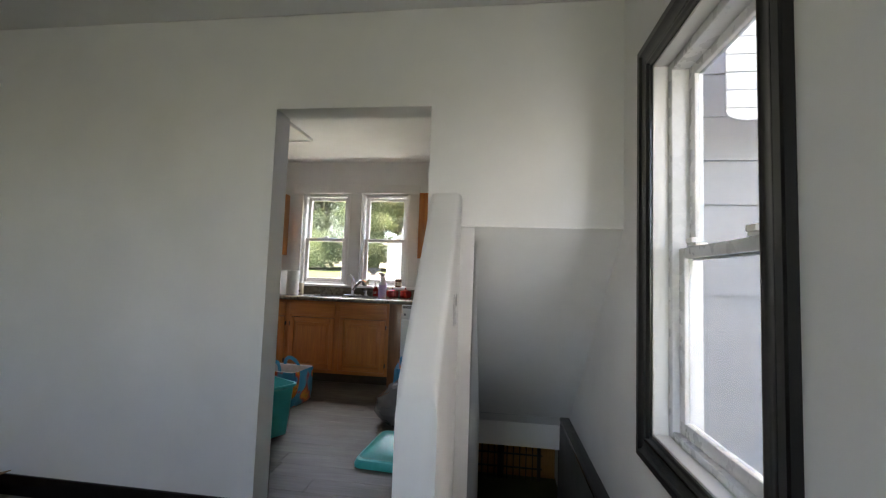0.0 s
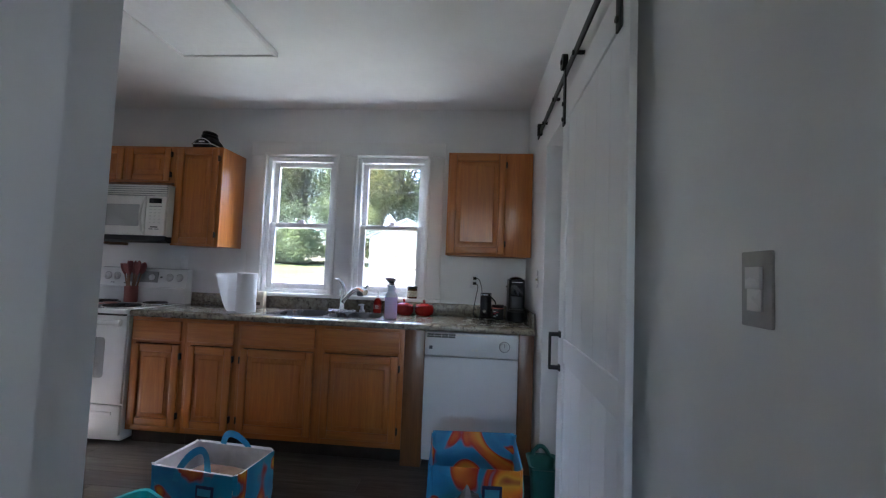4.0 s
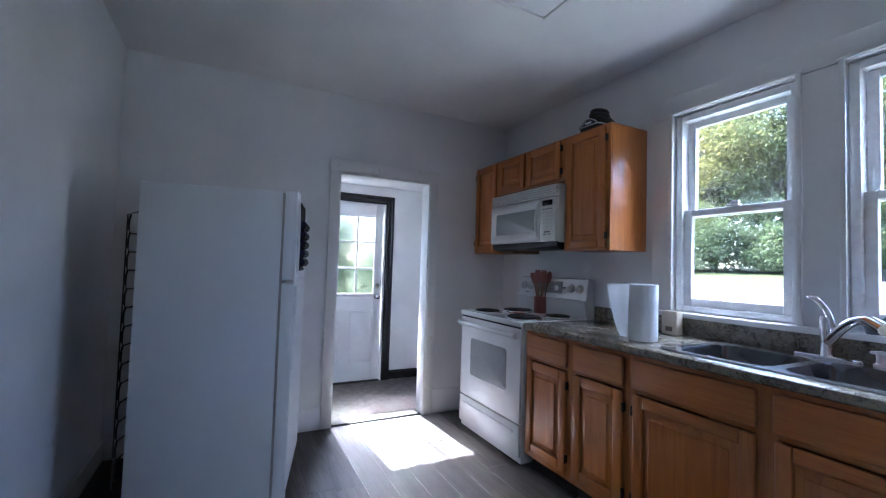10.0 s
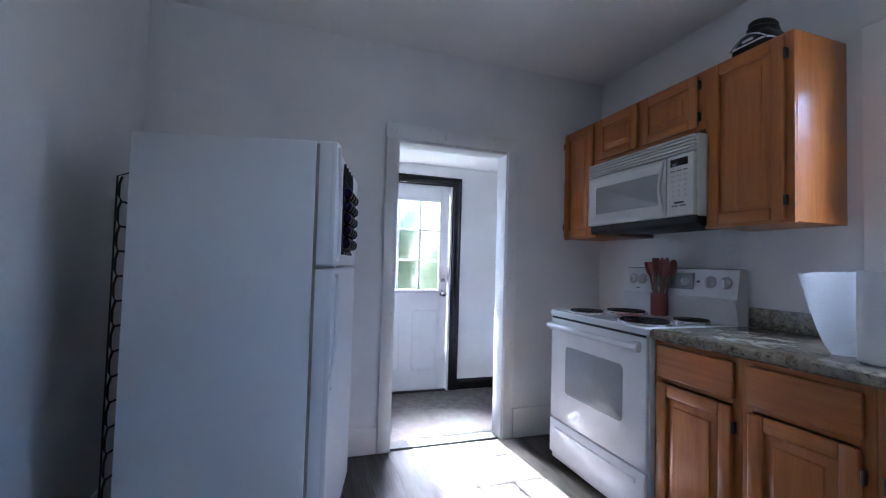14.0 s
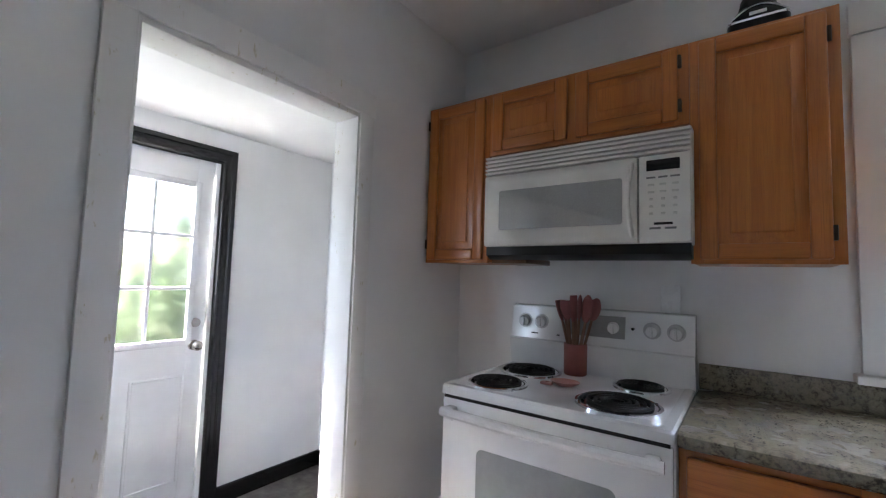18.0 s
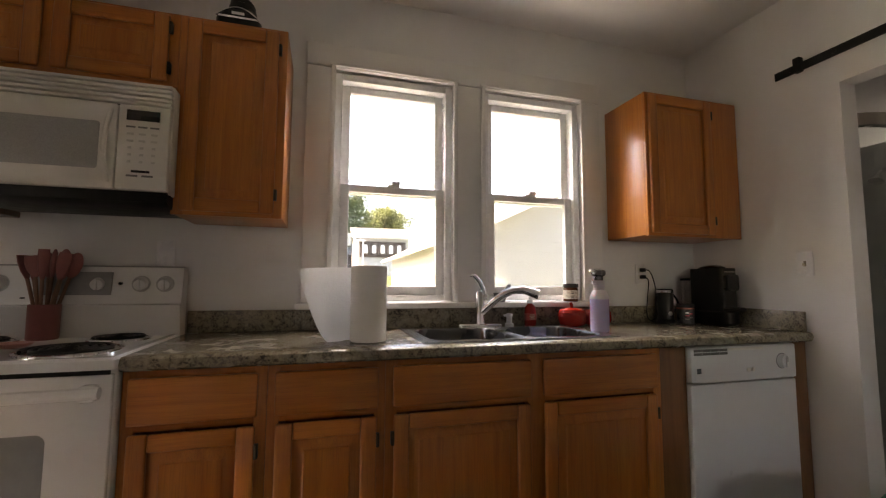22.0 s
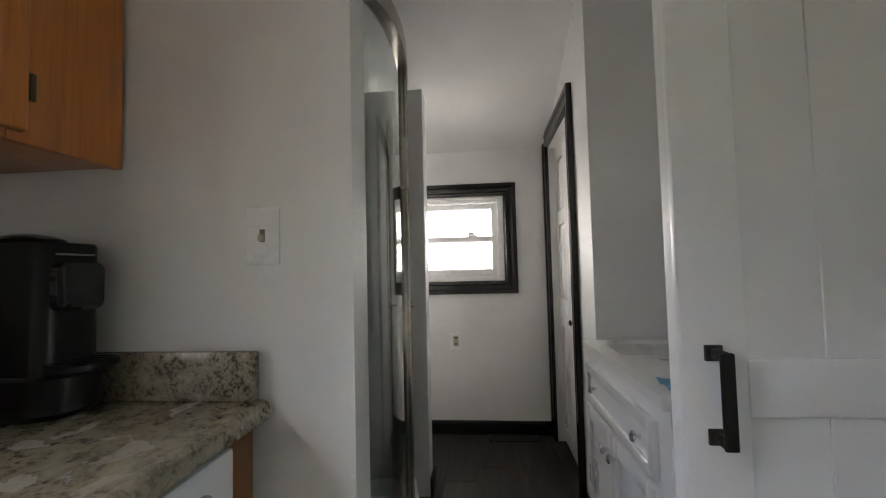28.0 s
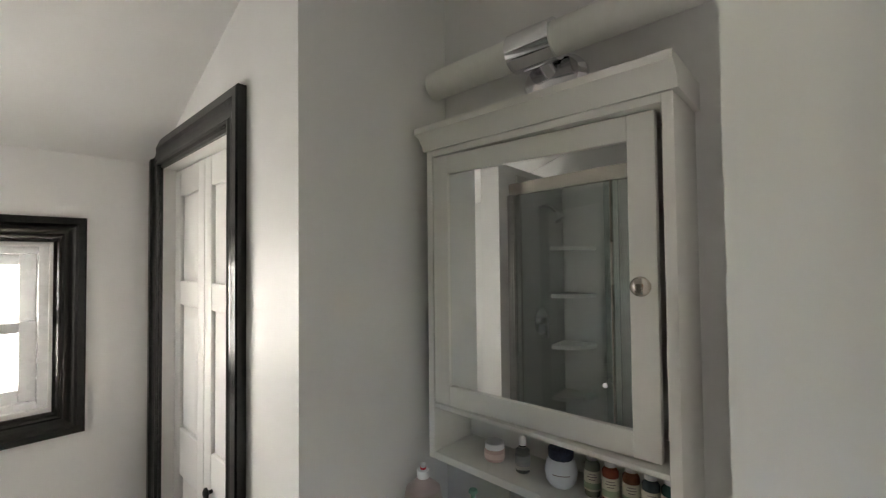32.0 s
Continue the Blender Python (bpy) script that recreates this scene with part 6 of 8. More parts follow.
sp = thing("spray_bottle", (-0.975, -0.405, C), "clear spray bottle of pale purple cleaner with a chrome trigger", "bottle")
PURP = plain("purple_liquid", (0.6, 0.5, 0.76), 0.18, 0, 0.04, 8, Subsurface_Weight=0.25)
FROST = plain("frosted_plastic", (0.68, 0.66, 0.72), 0.3, 0, 0.03, 8, Subsurface_Weight=0.2)
cc = (-0.975, -0.405, C)
bm = bm_new()
lathe(bm, cc, [(0.04, 0), (0.044, 0.004), (0.045, 0.02), (0.045, 0.148)], 24, (1, 0.72))
part("liquid_body", bm, PURP, sp)
bm = bm_new()
lathe(bm, cc, [(0.045, 0.148), (0.044, 0.16), (0.03, 0.185), (0.026, 0.19)] + [(0.026 + 0.0015 * (k % 2), 0.19 + k * 0.0036) for k in range(10)] + [(0.028, 0.226), (0.026, 0.232)], 24, (1, 0.8))
part("neck", bm, FROST, sp)
bm = bm_new()
lathe(bm, (cc[0], cc[1], C), [(0.018, 0.232), (0.019, 0.25), (0.014, 0.254)], 16)
box(bm, cc[0] - 0.034, cc[0] + 0.03, cc[1] - 0.014, cc[1] + 0.014, C + 0.252, C + 0.28, 0.008)
part("trigger_body", bm, plain("dark_chrome", (0.22, 0.22, 0.23), 0.1, 1.0, 0.05), sp)
bm = bm_new()
tube(bm, [(cc[0] - 0.022, cc[1], C + 0.252), (cc[0] - 0.03, cc[1], C + 0.236), (cc[0] - 0.034, cc[1], C + 0.218)], 0.005, 8)
box(bm, cc[0] - 0.05, cc[0] + 0.012, cc[1] - 0.011, cc[1] + 0.011, C + 0.264, C + 0.286, 0.007)
part("nozzle", bm, CHROME, sp)

rs = thing("soap_dispenser", (-1.15, -0.075, C), "red pump bottle of liquid soap with a white pump", "bottle")
bm = bm_new()
lathe(bm, (-1.15, -0.075, C), [(0.028, 0), (0.032, 0.005), (0.032, 0.07), (0.026, 0.1), (0.012, 0.115), (0.012, 0.12)], 20, (1, 0.7))
part("body", bm, plain("red_soap", (0.28, 0.02, 0.015), 0.12, 0, 0.06), rs)
bm = bm_new()
lathe(bm, (-1.15, -0.075, C), [(0.0325, 0.03), (0.0332, 0.031), (0.0332, 0.065), (0.0325, 0.066)], 20, (1, 0.7))
lb = part("label", bm, plain("red_label", (0.35, 0.035, 0.022), 0.4, 0, 0.3, 80), rs)
for dz, w in ((0.058, 0.012), (0.051, 0.016), (0.043, 0.009), (0.037, 0.014)):
    bm = bm_new()
    box(bm, -1.15 - w, -1.15 + w, -0.0995, -0.0975, C + dz - 0.0018, C + dz + 0.0018)
    part("print_line", bm, plain("pale_print", (0.6, 0.5, 0.42), 0.5), lb)
bm = bm_new()
lathe(bm, (-1.15, -0.075, C), [(0.017, 0.116), (0.017, 0.132), (0.007, 0.135), (0.007, 0.158), (0.013, 0.161), (0.012, 0.172), (0.001, 0.173)], 14)
box(bm, -1.192, -1.15, -0.081, -0.069, C + 0.16, C + 0.17, 0.003)
part("pump", bm, WHITEPL, rs)
sd = thing("sink_pump", (-1.27, -0.08, 0.9185), "white built-in soap pump on the sink rim", "pump")
bm = bm_new()
lathe(bm, (-1.27, -0.08, 0.9185), [(0.022, 0), (0.022, 0.008), (0.014, 0.012), (0.014, 0.045), (0.018, 0.05), (0.017, 0.058), (0.002, 0.06)], 16)
box(bm, -1.3, -1.27, -0.087, -0.073, 0.963, 0.974, 0.003)
part("body", bm, WHITEPL, sd)

REDG = plain("red_glazed_ceramic", (0.26, 0.014, 0.009), 0.12, 0, 0.1, 12)


def pumpkin_pot(x, y, r, label):
    t = thing("lidded_pot", (x, y, C), label, "pot", "red pumpkin pots")

    def ribbed(prof, seg=48):
        bm = bm_new()
        rings = []
        for rad, h in prof:
            rings.append([bm.verts.new((x + rad * (1 + 0.085 * abs(math.cos(4.5 * 2 * math.pi * k / seg)) ** 0.6) * math.cos(2 * math.pi * k / seg), y + rad * (1 + 0.085 * abs(math.cos(4.5 * 2 * math.pi * k / seg)) ** 0.6) * math.sin(2 * math.pi * k / seg), C + h)) for k in range(seg)])
        for p, q in zip(rings, rings[1:]):
            for k in range(seg):
                bm.faces.new((p[k], p[(k + 1) % seg], q[(k + 1) % seg], q[k]))
        bm.faces.new(rings[0][::-1])
        bm.faces.new(rings[-1])
        return bm

    part("bowl", ribbed([(r * 0.7, 0), (r * 0.86, 0.008), (r * 0.98, 0.03), (r * 0.95, 0.058), (r * 0.93, 0.062)]), REDG, t)
    bm = ribbed([(r * 0.95, 0.0625), (r * 0.97, 0.067), (r * 0.85, 0.083), (r * 0.5, 0.094), (r * 0.15, 0.096)])
    lid = part("lid", bm, REDG, t)
    bm = bm_new()
    tube(bm, [(x, y, C + 0.094), (x - 0.002, y, C + 0.108), (x - 0.008, y, C + 0.118)], 0.0085, 10)
    part("stem", bm, REDG, lid)
    for s in (-1, 1):
        bm = bm_new()
        box(bm, x + s * r * 0.93 - 0.012, x + s * r * 0.93 + 0.012, y - 0.02, y + 0.02, C + 0.05, C + 0.06, 0.004)
        part("handle", bm, REDG, t)


pumpkin_pot(-0.93, -0.115, 0.068, "glossy red pumpkin-shaped lidded pot below the window sill")
pumpkin_pot(-0.775, -0.11, 0.068, "glossy red pumpkin-shaped lidded pot near the coffee things")
S = 1.0345
cj = thing("candle_jar", (-0.885, -0.036, S), "small amber candle jar with a black lid on the sill", "jar")
bm = bm_new()
lathe(bm, (-0.885, -0.036, S), [(0.037, 0), (0.04, 0.003), (0.04, 0.068), (0.036, 0.075)], 22)
part("glass", bm, plain("amber_glass", (0.08, 0.025, 0.01), 0.1, 0, 0.05), cj)
bm = bm_new()
lathe(bm, (-0.885, -0.036, S), [(0.0404, 0.014), (0.0408, 0.0145), (0.0408, 0.06), (0.0404, 0.0605)], 22)
part("label", bm, plain("cream_label", (0.5, 0.46, 0.38), 0.5, 0, 0.35, 90), cj)
for dz, w in ((0.052, 0.014), (0.044, 0.018), (0.03, 0.02), (0.022, 0.012)):
    bm = bm_new()
    box(bm, 0.0406, 0.0412, -w / 2, w / 2, dz - 0.0015, dz + 0.0015)
    bmesh.ops.transform(bm, verts=bm.verts, matrix=Matrix.Translation((-0.885, -0.036, S)) @ Matrix.Rotation(radians(250), 4, "Z"))
    part("print_line", bm, BLACKPL, cj)
bm = bm_new()
lathe(bm, (-0.885, -0.036, S), [(0.0395, 0.075), (0.041, 0.077), (0.041, 0.092), (0.038, 0.096), (0.001, 0.097)], 22)
part("lid", bm, BLACKPL, cj)
GREYST = plain("grey_stone", (0.14, 0.15, 0.16), 0.55, 0, 0.15, 90)
mo = thing("mortar", (-1.3, -0.038, S), "small grey stone mortar and pestle on the sill", "mortar")
bm = bm_new()
lathe(bm, (-1.3, -0.038, S), [(0.024, 0), (0.026, 0.006), (0.032, 0.03), (0.036, 0.046), (0.033, 0.047), (0.024, 0.02), (0.002, 0.012)], 22)
part("bowl", bm, GREYST, mo)
bm = bm_new()
tube(bm, [(-1.305, -0.04, S + 0.018), (-1.275, -0.036, S + 0.055), (-1.25, -0.034, S + 0.08)], 0.008, 10)
ball(bm, (-1.248, -0.034, S + 0.083), 0.011, 10)
part("pestle", bm, GREYST, mo)

gr = thing("coffee_grinder", (-0.305, -0.085, C), "black electric coffee grinder with a steel band", "grinder")
bm = bm_new()
lathe(bm, (-0.305, -0.085, C), [(0.05, 0), (0.051, 0.012), (0.043, 0.022), (0.043, 0.17)], 26)
part("body", bm, BLACKPL, gr)
bm = bm_new()
lathe(bm, (-0.305, -0.085, C), [(0.0435, 0.17), (0.044, 0.172), (0.044, 0.184), (0.042, 0.186)], 26)
part("band", bm, STEEL, gr)
bm = bm_new()
lathe(bm, (-0.305, -0.085, C), [(0.043, 0.186), (0.04, 0.192), (0.001, 0.193)], 26)
part("lid", bm, BLACKPL, gr)
bm = bm_new()
cyl(bm, (-0.315, -0.1285, C + 0.055), (-0.316, -0.132, C + 0.055), 0.012, seg=16)
part("button", bm, CHROME, gr)
bm = bm_new()
tube(bm, arc(lambda u: (-0.265 + 0.035 * math.sin(math.pi * u), -0.1, C + 0.06 + 0.1 * u), 10), 0.006, 8)
part("handle", bm, BLACKPL, gr)
cn = thing("coffee_tin", (-0.215, -0.135, C), "dark round coffee tin with red and white lettering bars", "tin")
bm = bm_new()
lathe(bm, (-0.215, -0.135, C), [(0.043, 0), (0.044, 0.003), (0.044, 0.088), (0.043, 0.09)], 26)
part("body", bm, plain("dark_print_tin", (0.025, 0.022, 0.022), 0.3), cn)
bm = bm_new()
lathe(bm, (-0.215, -0.135, C), [(0.0445, 0.09), (0.0455, 0.092), (0.0455, 0.106), (0.043, 0.109), (0.001, 0.11)], 26)
part("lid", bm, BLACKPL, cn)
bm = bm_new()
lathe(bm, (-0.215, -0.135, C), [(0.0442, 0.08), (0.0446, 0.081), (0.0446, 0.087), (0.0442, 0.088)], 26)
part("band", bm, plain("red_white_band", (0.5, 0.12, 0.08), 0.4), cn)
for k, (a, z, w, mt) in enumerate(((235, 0.045, 0.022, REDINK), (235, 0.06, 0.018, WHITEPL), (262, 0.035, 0.014, WHITEPL), (262, 0.055, 0.02, REDINK), (235, 0.025, 0.02, WHITEPL))):
    bm = bm_new()
    box(bm, 0.0435, 0.0446, -w / 2, w / 2, z - 0.003, z + 0.003)
    bmesh.ops.transform(bm, verts=bm.verts, matrix=Matrix.Translation((-0.215, -0.135, C)) @ Matrix.Rotation(radians(a), 4, "Z"))
    part("lettering_bar", bm, mt, cn)
km = thing("coffee_maker", (-0.09, -0.19, C), "black capsule coffee maker with a clear water tank", "coffee maker")
bm = bm_new()
loft(bm, [rr(-0.15, -0.035, -0.312, -0.1, 0.025, C + z) for z in (0.06, 0.3)] + [rr(-0.147, -0.038, -0.309, -0.103, 0.023, C + 0.306)], True)
part("body", bm, BLACKPL, km)
bm = bm_new()
lathe(bm, (-0.092, -0.205, C + 0.304), [(0.055, 0), (0.05, 0.01), (0.036, 0.017), (0.018, 0.021), (0.001, 0.022)], 22, (0.9, 1.45))
part("head", bm, BLACKGL, km)
bm = bm_new()
loft(bm, [rr(-0.15, -0.036, -0.318, -0.1, 0.05, C), rr(-0.157, -0.03, -0.335, -0.098, 0.055, C + 0.012), rr(-0.157, -0.03, -0.335, -0.098, 0.055, C + 0.07), rr(-0.152, -0.034, -0.33, -0.1, 0.05, C + 0.076)], True)
part("base", bm, BLACKPL, km)
bm = bm_new()
loft(bm, [rr(-0.143, -0.045, -0.366, -0.29, 0.03, C + 0.077), rr(-0.148, -0.04, -0.374, -0.29, 0.034, C + 0.083), rr(-0.148, -0.04, -0.374, -0.29, 0.034, C + 0.093), rr(-0.144, -0.044, -0.37, -0.29, 0.032, C + 0.096)], True)
tray = part("drip_tray", bm, BLACKPL, km)
for k in range(5):
    bm = bm_new()
    box(bm, -0.138 + k * 0.018, -0.13 + k * 0.018, -0.362, -0.316, C + 0.0955, C + 0.098, 0.001)
    part("grate_bar", bm, BLACKGL, tray)
bm = bm_new()
loft(bm, [[(x, -0.311, z) for x, z, _ in rr(-0.138, -0.047, C + 0.185, C + 0.27, 0.014, 0)], [(x, -0.326, z) for x, z, _ in rr(-0.138, -0.047, C + 0.185, C + 0.27, 0.016, 0)], [(x, -0.331, z) for x, z, _ in rr(-0.132, -0.053, C + 0.191, C + 0.264, 0.014, 0)]], True)
part("brew_head", bm, BLACKGL, km)
bm = bm_new()
box(bm, -0.13, -0.055, -0.3135, -0.311, C + 0.283, C + 0.287, 0.0008)
part("trim_line", bm, STEEL, km)
bm = bm_new()
lathe(bm, (-0.115, -0.062, C), [(0.034, 0.012), (0.035, 0.015), (0.037, 0.24)], 22)
part("water_tank", bm, CLEAR, km, "clear plastic water tank")
bm = bm_new()
lathe(bm, (-0.115, -0.062, C), [(0.039, 0.24), (0.04, 0.242), (0.04, 0.252), (0.001, 0.256)], 22)
part("tank_lid", bm, BLACKPL, km)
for k, pts in enumerate(([(-0.397, -0.025, 1.212), (-0.36, -0.04, 1.2), (-0.335, -0.05, 1.1), (-0.345, -0.06, 0.98), (-0.33, -0.085, 0.92), (-0.29, -0.1, 0.918)], [(-0.397, -0.025, 1.172), (-0.37, -0.035, 1.15), (-0.385, -0.04, 1.05), (-0.4, -0.05, 0.95), (-0.38, -0.07, 0.919), (-0.33, -0.06, 0.918)])):
    cd = thing("power_cord", (-0.38, -0.04, C), "black power cord hanging from the wall socket", "cord", "power cords")
    P = [Vector(p) for p in pts]
    fine = []
    for i in range(len(P) - 1):
        p0, p1, p2, p3 = P[max(i - 1, 0)], P[i], P[i + 1], P[min(i + 2, len(P) - 1)]
        for j in range(6):
            u = j / 6
            fine.append(0.5 * ((2 * p1) + (p2 - p0) * u + (2 * p0 - 5 * p1 + 4 * p2 - p3) * u * u + (3 * p1 - p0 - 3 * p2 + p3) * u ** 3))
    bm = bm_new()
    tube(bm, fine + [P[-1]], 0.0032, 8)
    part("cable", bm, BLACKPL, cd)
    bm = bm_new()
    z = pts[0][2]
    box(bm, -0.409, -0.383, -0.034, -0.0085, z - 0.011, z + 0.011, 0.004)
    part("plug", bm, BLACKPL, cd)

# ---- stove-top things and cabinet-top thing ----
PINK = plain("dusty_pink_silicone", (0.3, 0.095, 0.085), 0.45, 0, 0.06)
HANDLEW = wood("utensil_wood", (0.3, 0.15, 0.085), (0.2, 0.09, 0.05), "z")
ck = thing("utensil_crock", (-3.175, -0.13, 0.9125), "dusty-pink crock full of pink silicone kitchen utensils", "utensil holder")
bm = bm_new()
lathe(bm, (-3.175, -0.13, 0.9125), [(0.044, 0), (0.047, 0.003), (0.048, 0.128), (0.045, 0.13), (0.042, 0.1), (0.001, 0.02)], 26)
part("crock", bm, PINK, ck)
for k, (dx, dy, lx, kind) in enumerate(((-0.02, 0.01, -0.045, "spatula"), (0.0, 0.015, -0.01, "spoon"), (0.02, 0.0, 0.035, "spoon"), (-0.01, -0.015, -0.025, "turner"), (0.015, -0.012, 0.05, "spatula"), (0.005, 0.0, 0.015, "ladle"), (-0.016, -0.01, -0.06, "turner"), (0.022, 0.012, 0.066, "spoon"), (-0.004, -0.02, 0.004, "spatula"))):
    b0 = Vector((-3.175 + dx * 0.5, -0.13 + dy, 0.95))
    b1 = Vector((-3.175 + dx + lx * 0.62, -0.13 + dy * 1.3, 1.135 + 0.008 * (k % 2)))
    b2 = Vector((-3.175 + dx + lx * 0.95, -0.13 + dy * 1.5, 1.222 + 0.012 * (k % 3)))
    bm = bm_new()
    tube(bm, [b0, b1], 0.006, 8)
    h = part("utensil", bm, HANDLEW, ck)
    bm = bm_new()
    d = (b2 - b1)
    if kind in ("spatula", "turner"):
        w = 0.022 if kind == "spatula" else 0.029
        m = Matrix.Translation((b1 + b2) / 2) @ d.to_track_quat("Z", "Y").to_matrix().to_4x4() @ Matrix.Rotation(0.5 * k, 4, "Z")
        loft(bm, [[m @ Vector((x, y, z)) for x, y, _ in rr(-ww, ww, -0.004, 0.004, 0.0035, 0, 3)] for ww, z in ((0.007, -d.length / 2), (w * 0.8, -d.length / 6), (w, d.length / 5), (w * 0.9, d.length / 2))], True)
    else:
        m = Matrix.Translation((b1 + b2) / 2) @ d.to_track_quat("Z", "Y").to_matrix().to_4x4() @ Matrix.Rotation(0.7 * k, 4, "Z")
        bmesh.ops.create_uvsphere(bm, u_segments=14, v_segments=10, radius=1, matrix=m @ Matrix.Diagonal((0.025, 0.011, d.length * 0.54, 1)))
    part("utensil_head", bm, PINK, h)
sr = thing("spoon_rest", (-3.15, -0.36, 0.9125), "dusty-pink ceramic spoon rest on the cooktop", "spoon rest")
bm = bm_new()
lathe(bm, (-3.14, -0.35, 0.9125), [(0.03, 0), (0.048, 0.012), (0.05, 0.016), (0.046, 0.015), (0.028, 0.005), (0.001, 0.004)], 22, (1.1, 0.9))
box(bm, -3.22, -3.175, -0.4, -0.372, 0.9135, 0.924, 0.004)
part("dish", bm, plain("pink_ceramic", (0.5, 0.25, 0.22), 0.3), sr)
T = 2.1405
bl = thing("blender_base", (-2.49, -0.19, T), "black blender motor base with silver trim on top of the cabinet", "blender base")
bm = bm_new()
loft(bm, [rr(-2.6, -2.38, -0.3, -0.12, 0.03, T + z) for z in (0.0, 0.03)] + [rr(-2.575, -2.405, -0.28, -0.135, 0.03, T + 0.075), rr(-2.555, -2.425, -0.265, -0.15, 0.03, T + 0.1)], True)
part("body", bm, BLACKPL, bl)
bm = bm_new()
loft(bm, [rr(-2.603, -2.377, -0.303, -0.117, 0.032, T + z) for z in (0.026, 0.034)])
tube(bm, arc(lambda u: (-2.595 + 0.21 * u, -0.3, T + 0.03 + 0.045 * math.sin(math.pi * u)), 14), 0.004, 6)
part("silver_trim", bm, CHROME, bl)
bm = bm_new()
lathe(bm, (-2.49, -0.21, T), [(0.068, 0.085), (0.07, 0.118), (0.062, 0.124), (0.064, 0.142), (0.056, 0.152), (0.001, 0.154)], 22)
part("coupling", bm, BLACKPL, bl)
bm = bm_new()
box(bm, -2.52, -2.46, -0.3015, -0.298, T + 0.045, T + 0.055)
part("badge", bm, WHITEPL, bl)
bl.scale = (0.76, 1.1, 0.95)
bl.location.x -= 0.045

# ---- things on the floor ----
TEAL = plain("teal_plastic", (0.02, 0.42, 0.43), 0.35, 0, 0.05)


def rot(points, c, deg):
    a = radians(deg)
    return [(c[0] + (x - c[0]) * math.cos(a) - (y - c[1]) * math.sin(a), c[1] + (x - c[0]) * math.sin(a) + (y - c[1]) * math.cos(a), z) for x, y, z in points]


to = thing("storage_tote", (-1.49, -2.06, 0), "open teal plastic storage tote without its lid", "tote")
tc = (-1.49, -2.06)
bm = bm_new()
L = [(0.5, 0.36, 0.0), (0.56, 0.4, 0.33), (0.59, 0.43, 0.345), (0.59, 0.43, 0.36), (0.565, 0.405, 0.36), (0.55, 0.39, 0.33), (0.49, 0.35, 0.012)]
loft(bm, [rot(rr(tc[0] - a / 2, tc[0] + a / 2, tc[1] - b / 2, tc[1] + b / 2, 0.04, z), tc, -28) for a, b, z in L], True)
part("tub", bm, TEAL, to)
bm = bm_new()
lid = thing("tote_lid", (-0.3, -2.19, 0), "teal plastic tote lid lying on the floor", "lid")
lc = (-0.3, -2.2)
prof_l = [(0.46, 0.54, 0.0), (0.46, 0.54, 0.02), (0.44, 0.52, 0.045), (0.41, 0.49, 0.05), (0.37, 0.45, 0.038)]
loft(bm, [rot(rr(lc[0] - a / 2, lc[0] + a / 2, lc[1] - b / 2, lc[1] + b / 2, 0.05, z), lc, -4) for a, b, z in prof_l], True)
lp = part("panel", bm, TEAL, lid)
bm = bm_new()
box(bm, -0.33, -0.27, -2.22, -2.19, 0.0385, 0.0395)
part("sticker", bm, plain("cream_sticker", (0.6, 0.55, 0.3), 0.6, 0, 0.4, 60), lp)


def bag_mat(name):
    n = Nodes(name)
    v = n.coords((1, 1, 1))
    w = n.noise(v, 3.1, 2, 0.4, 1.6)
    col = n.ramp(w, [(0.36, (0.02, 0.22, 0.42)), (0.47, (0.03, 0.3, 0.5)), (0.5, (0.5, 0.03, 0.01)), (0.55, (0.75, 0.2, 0.01)), (0.6, (0.75, 0.36, 0.03)), (0.64, (0.3, 0.02, 0.02)), (0.7, (0.02, 0.2, 0.4))])
    n.bump(n.noise(v, 25, 3), 0.4, 0.004)
    return n.set(Base_Color=col, Roughness=0.35)


BAG = bag_mat("printed_shopping_bag")
BLUEB = plain("blue_bag_tape", (0.05, 0.32, 0.5), 0.5)
INNER = plain("pale_bag_lining", (0.62, 0.6, 0.6), 0.6, 0, 0.1, 20)
NAVY = plain("navy_badge", (0.02, 0.03, 0.1), 0.5, 0, 0.2, 30)


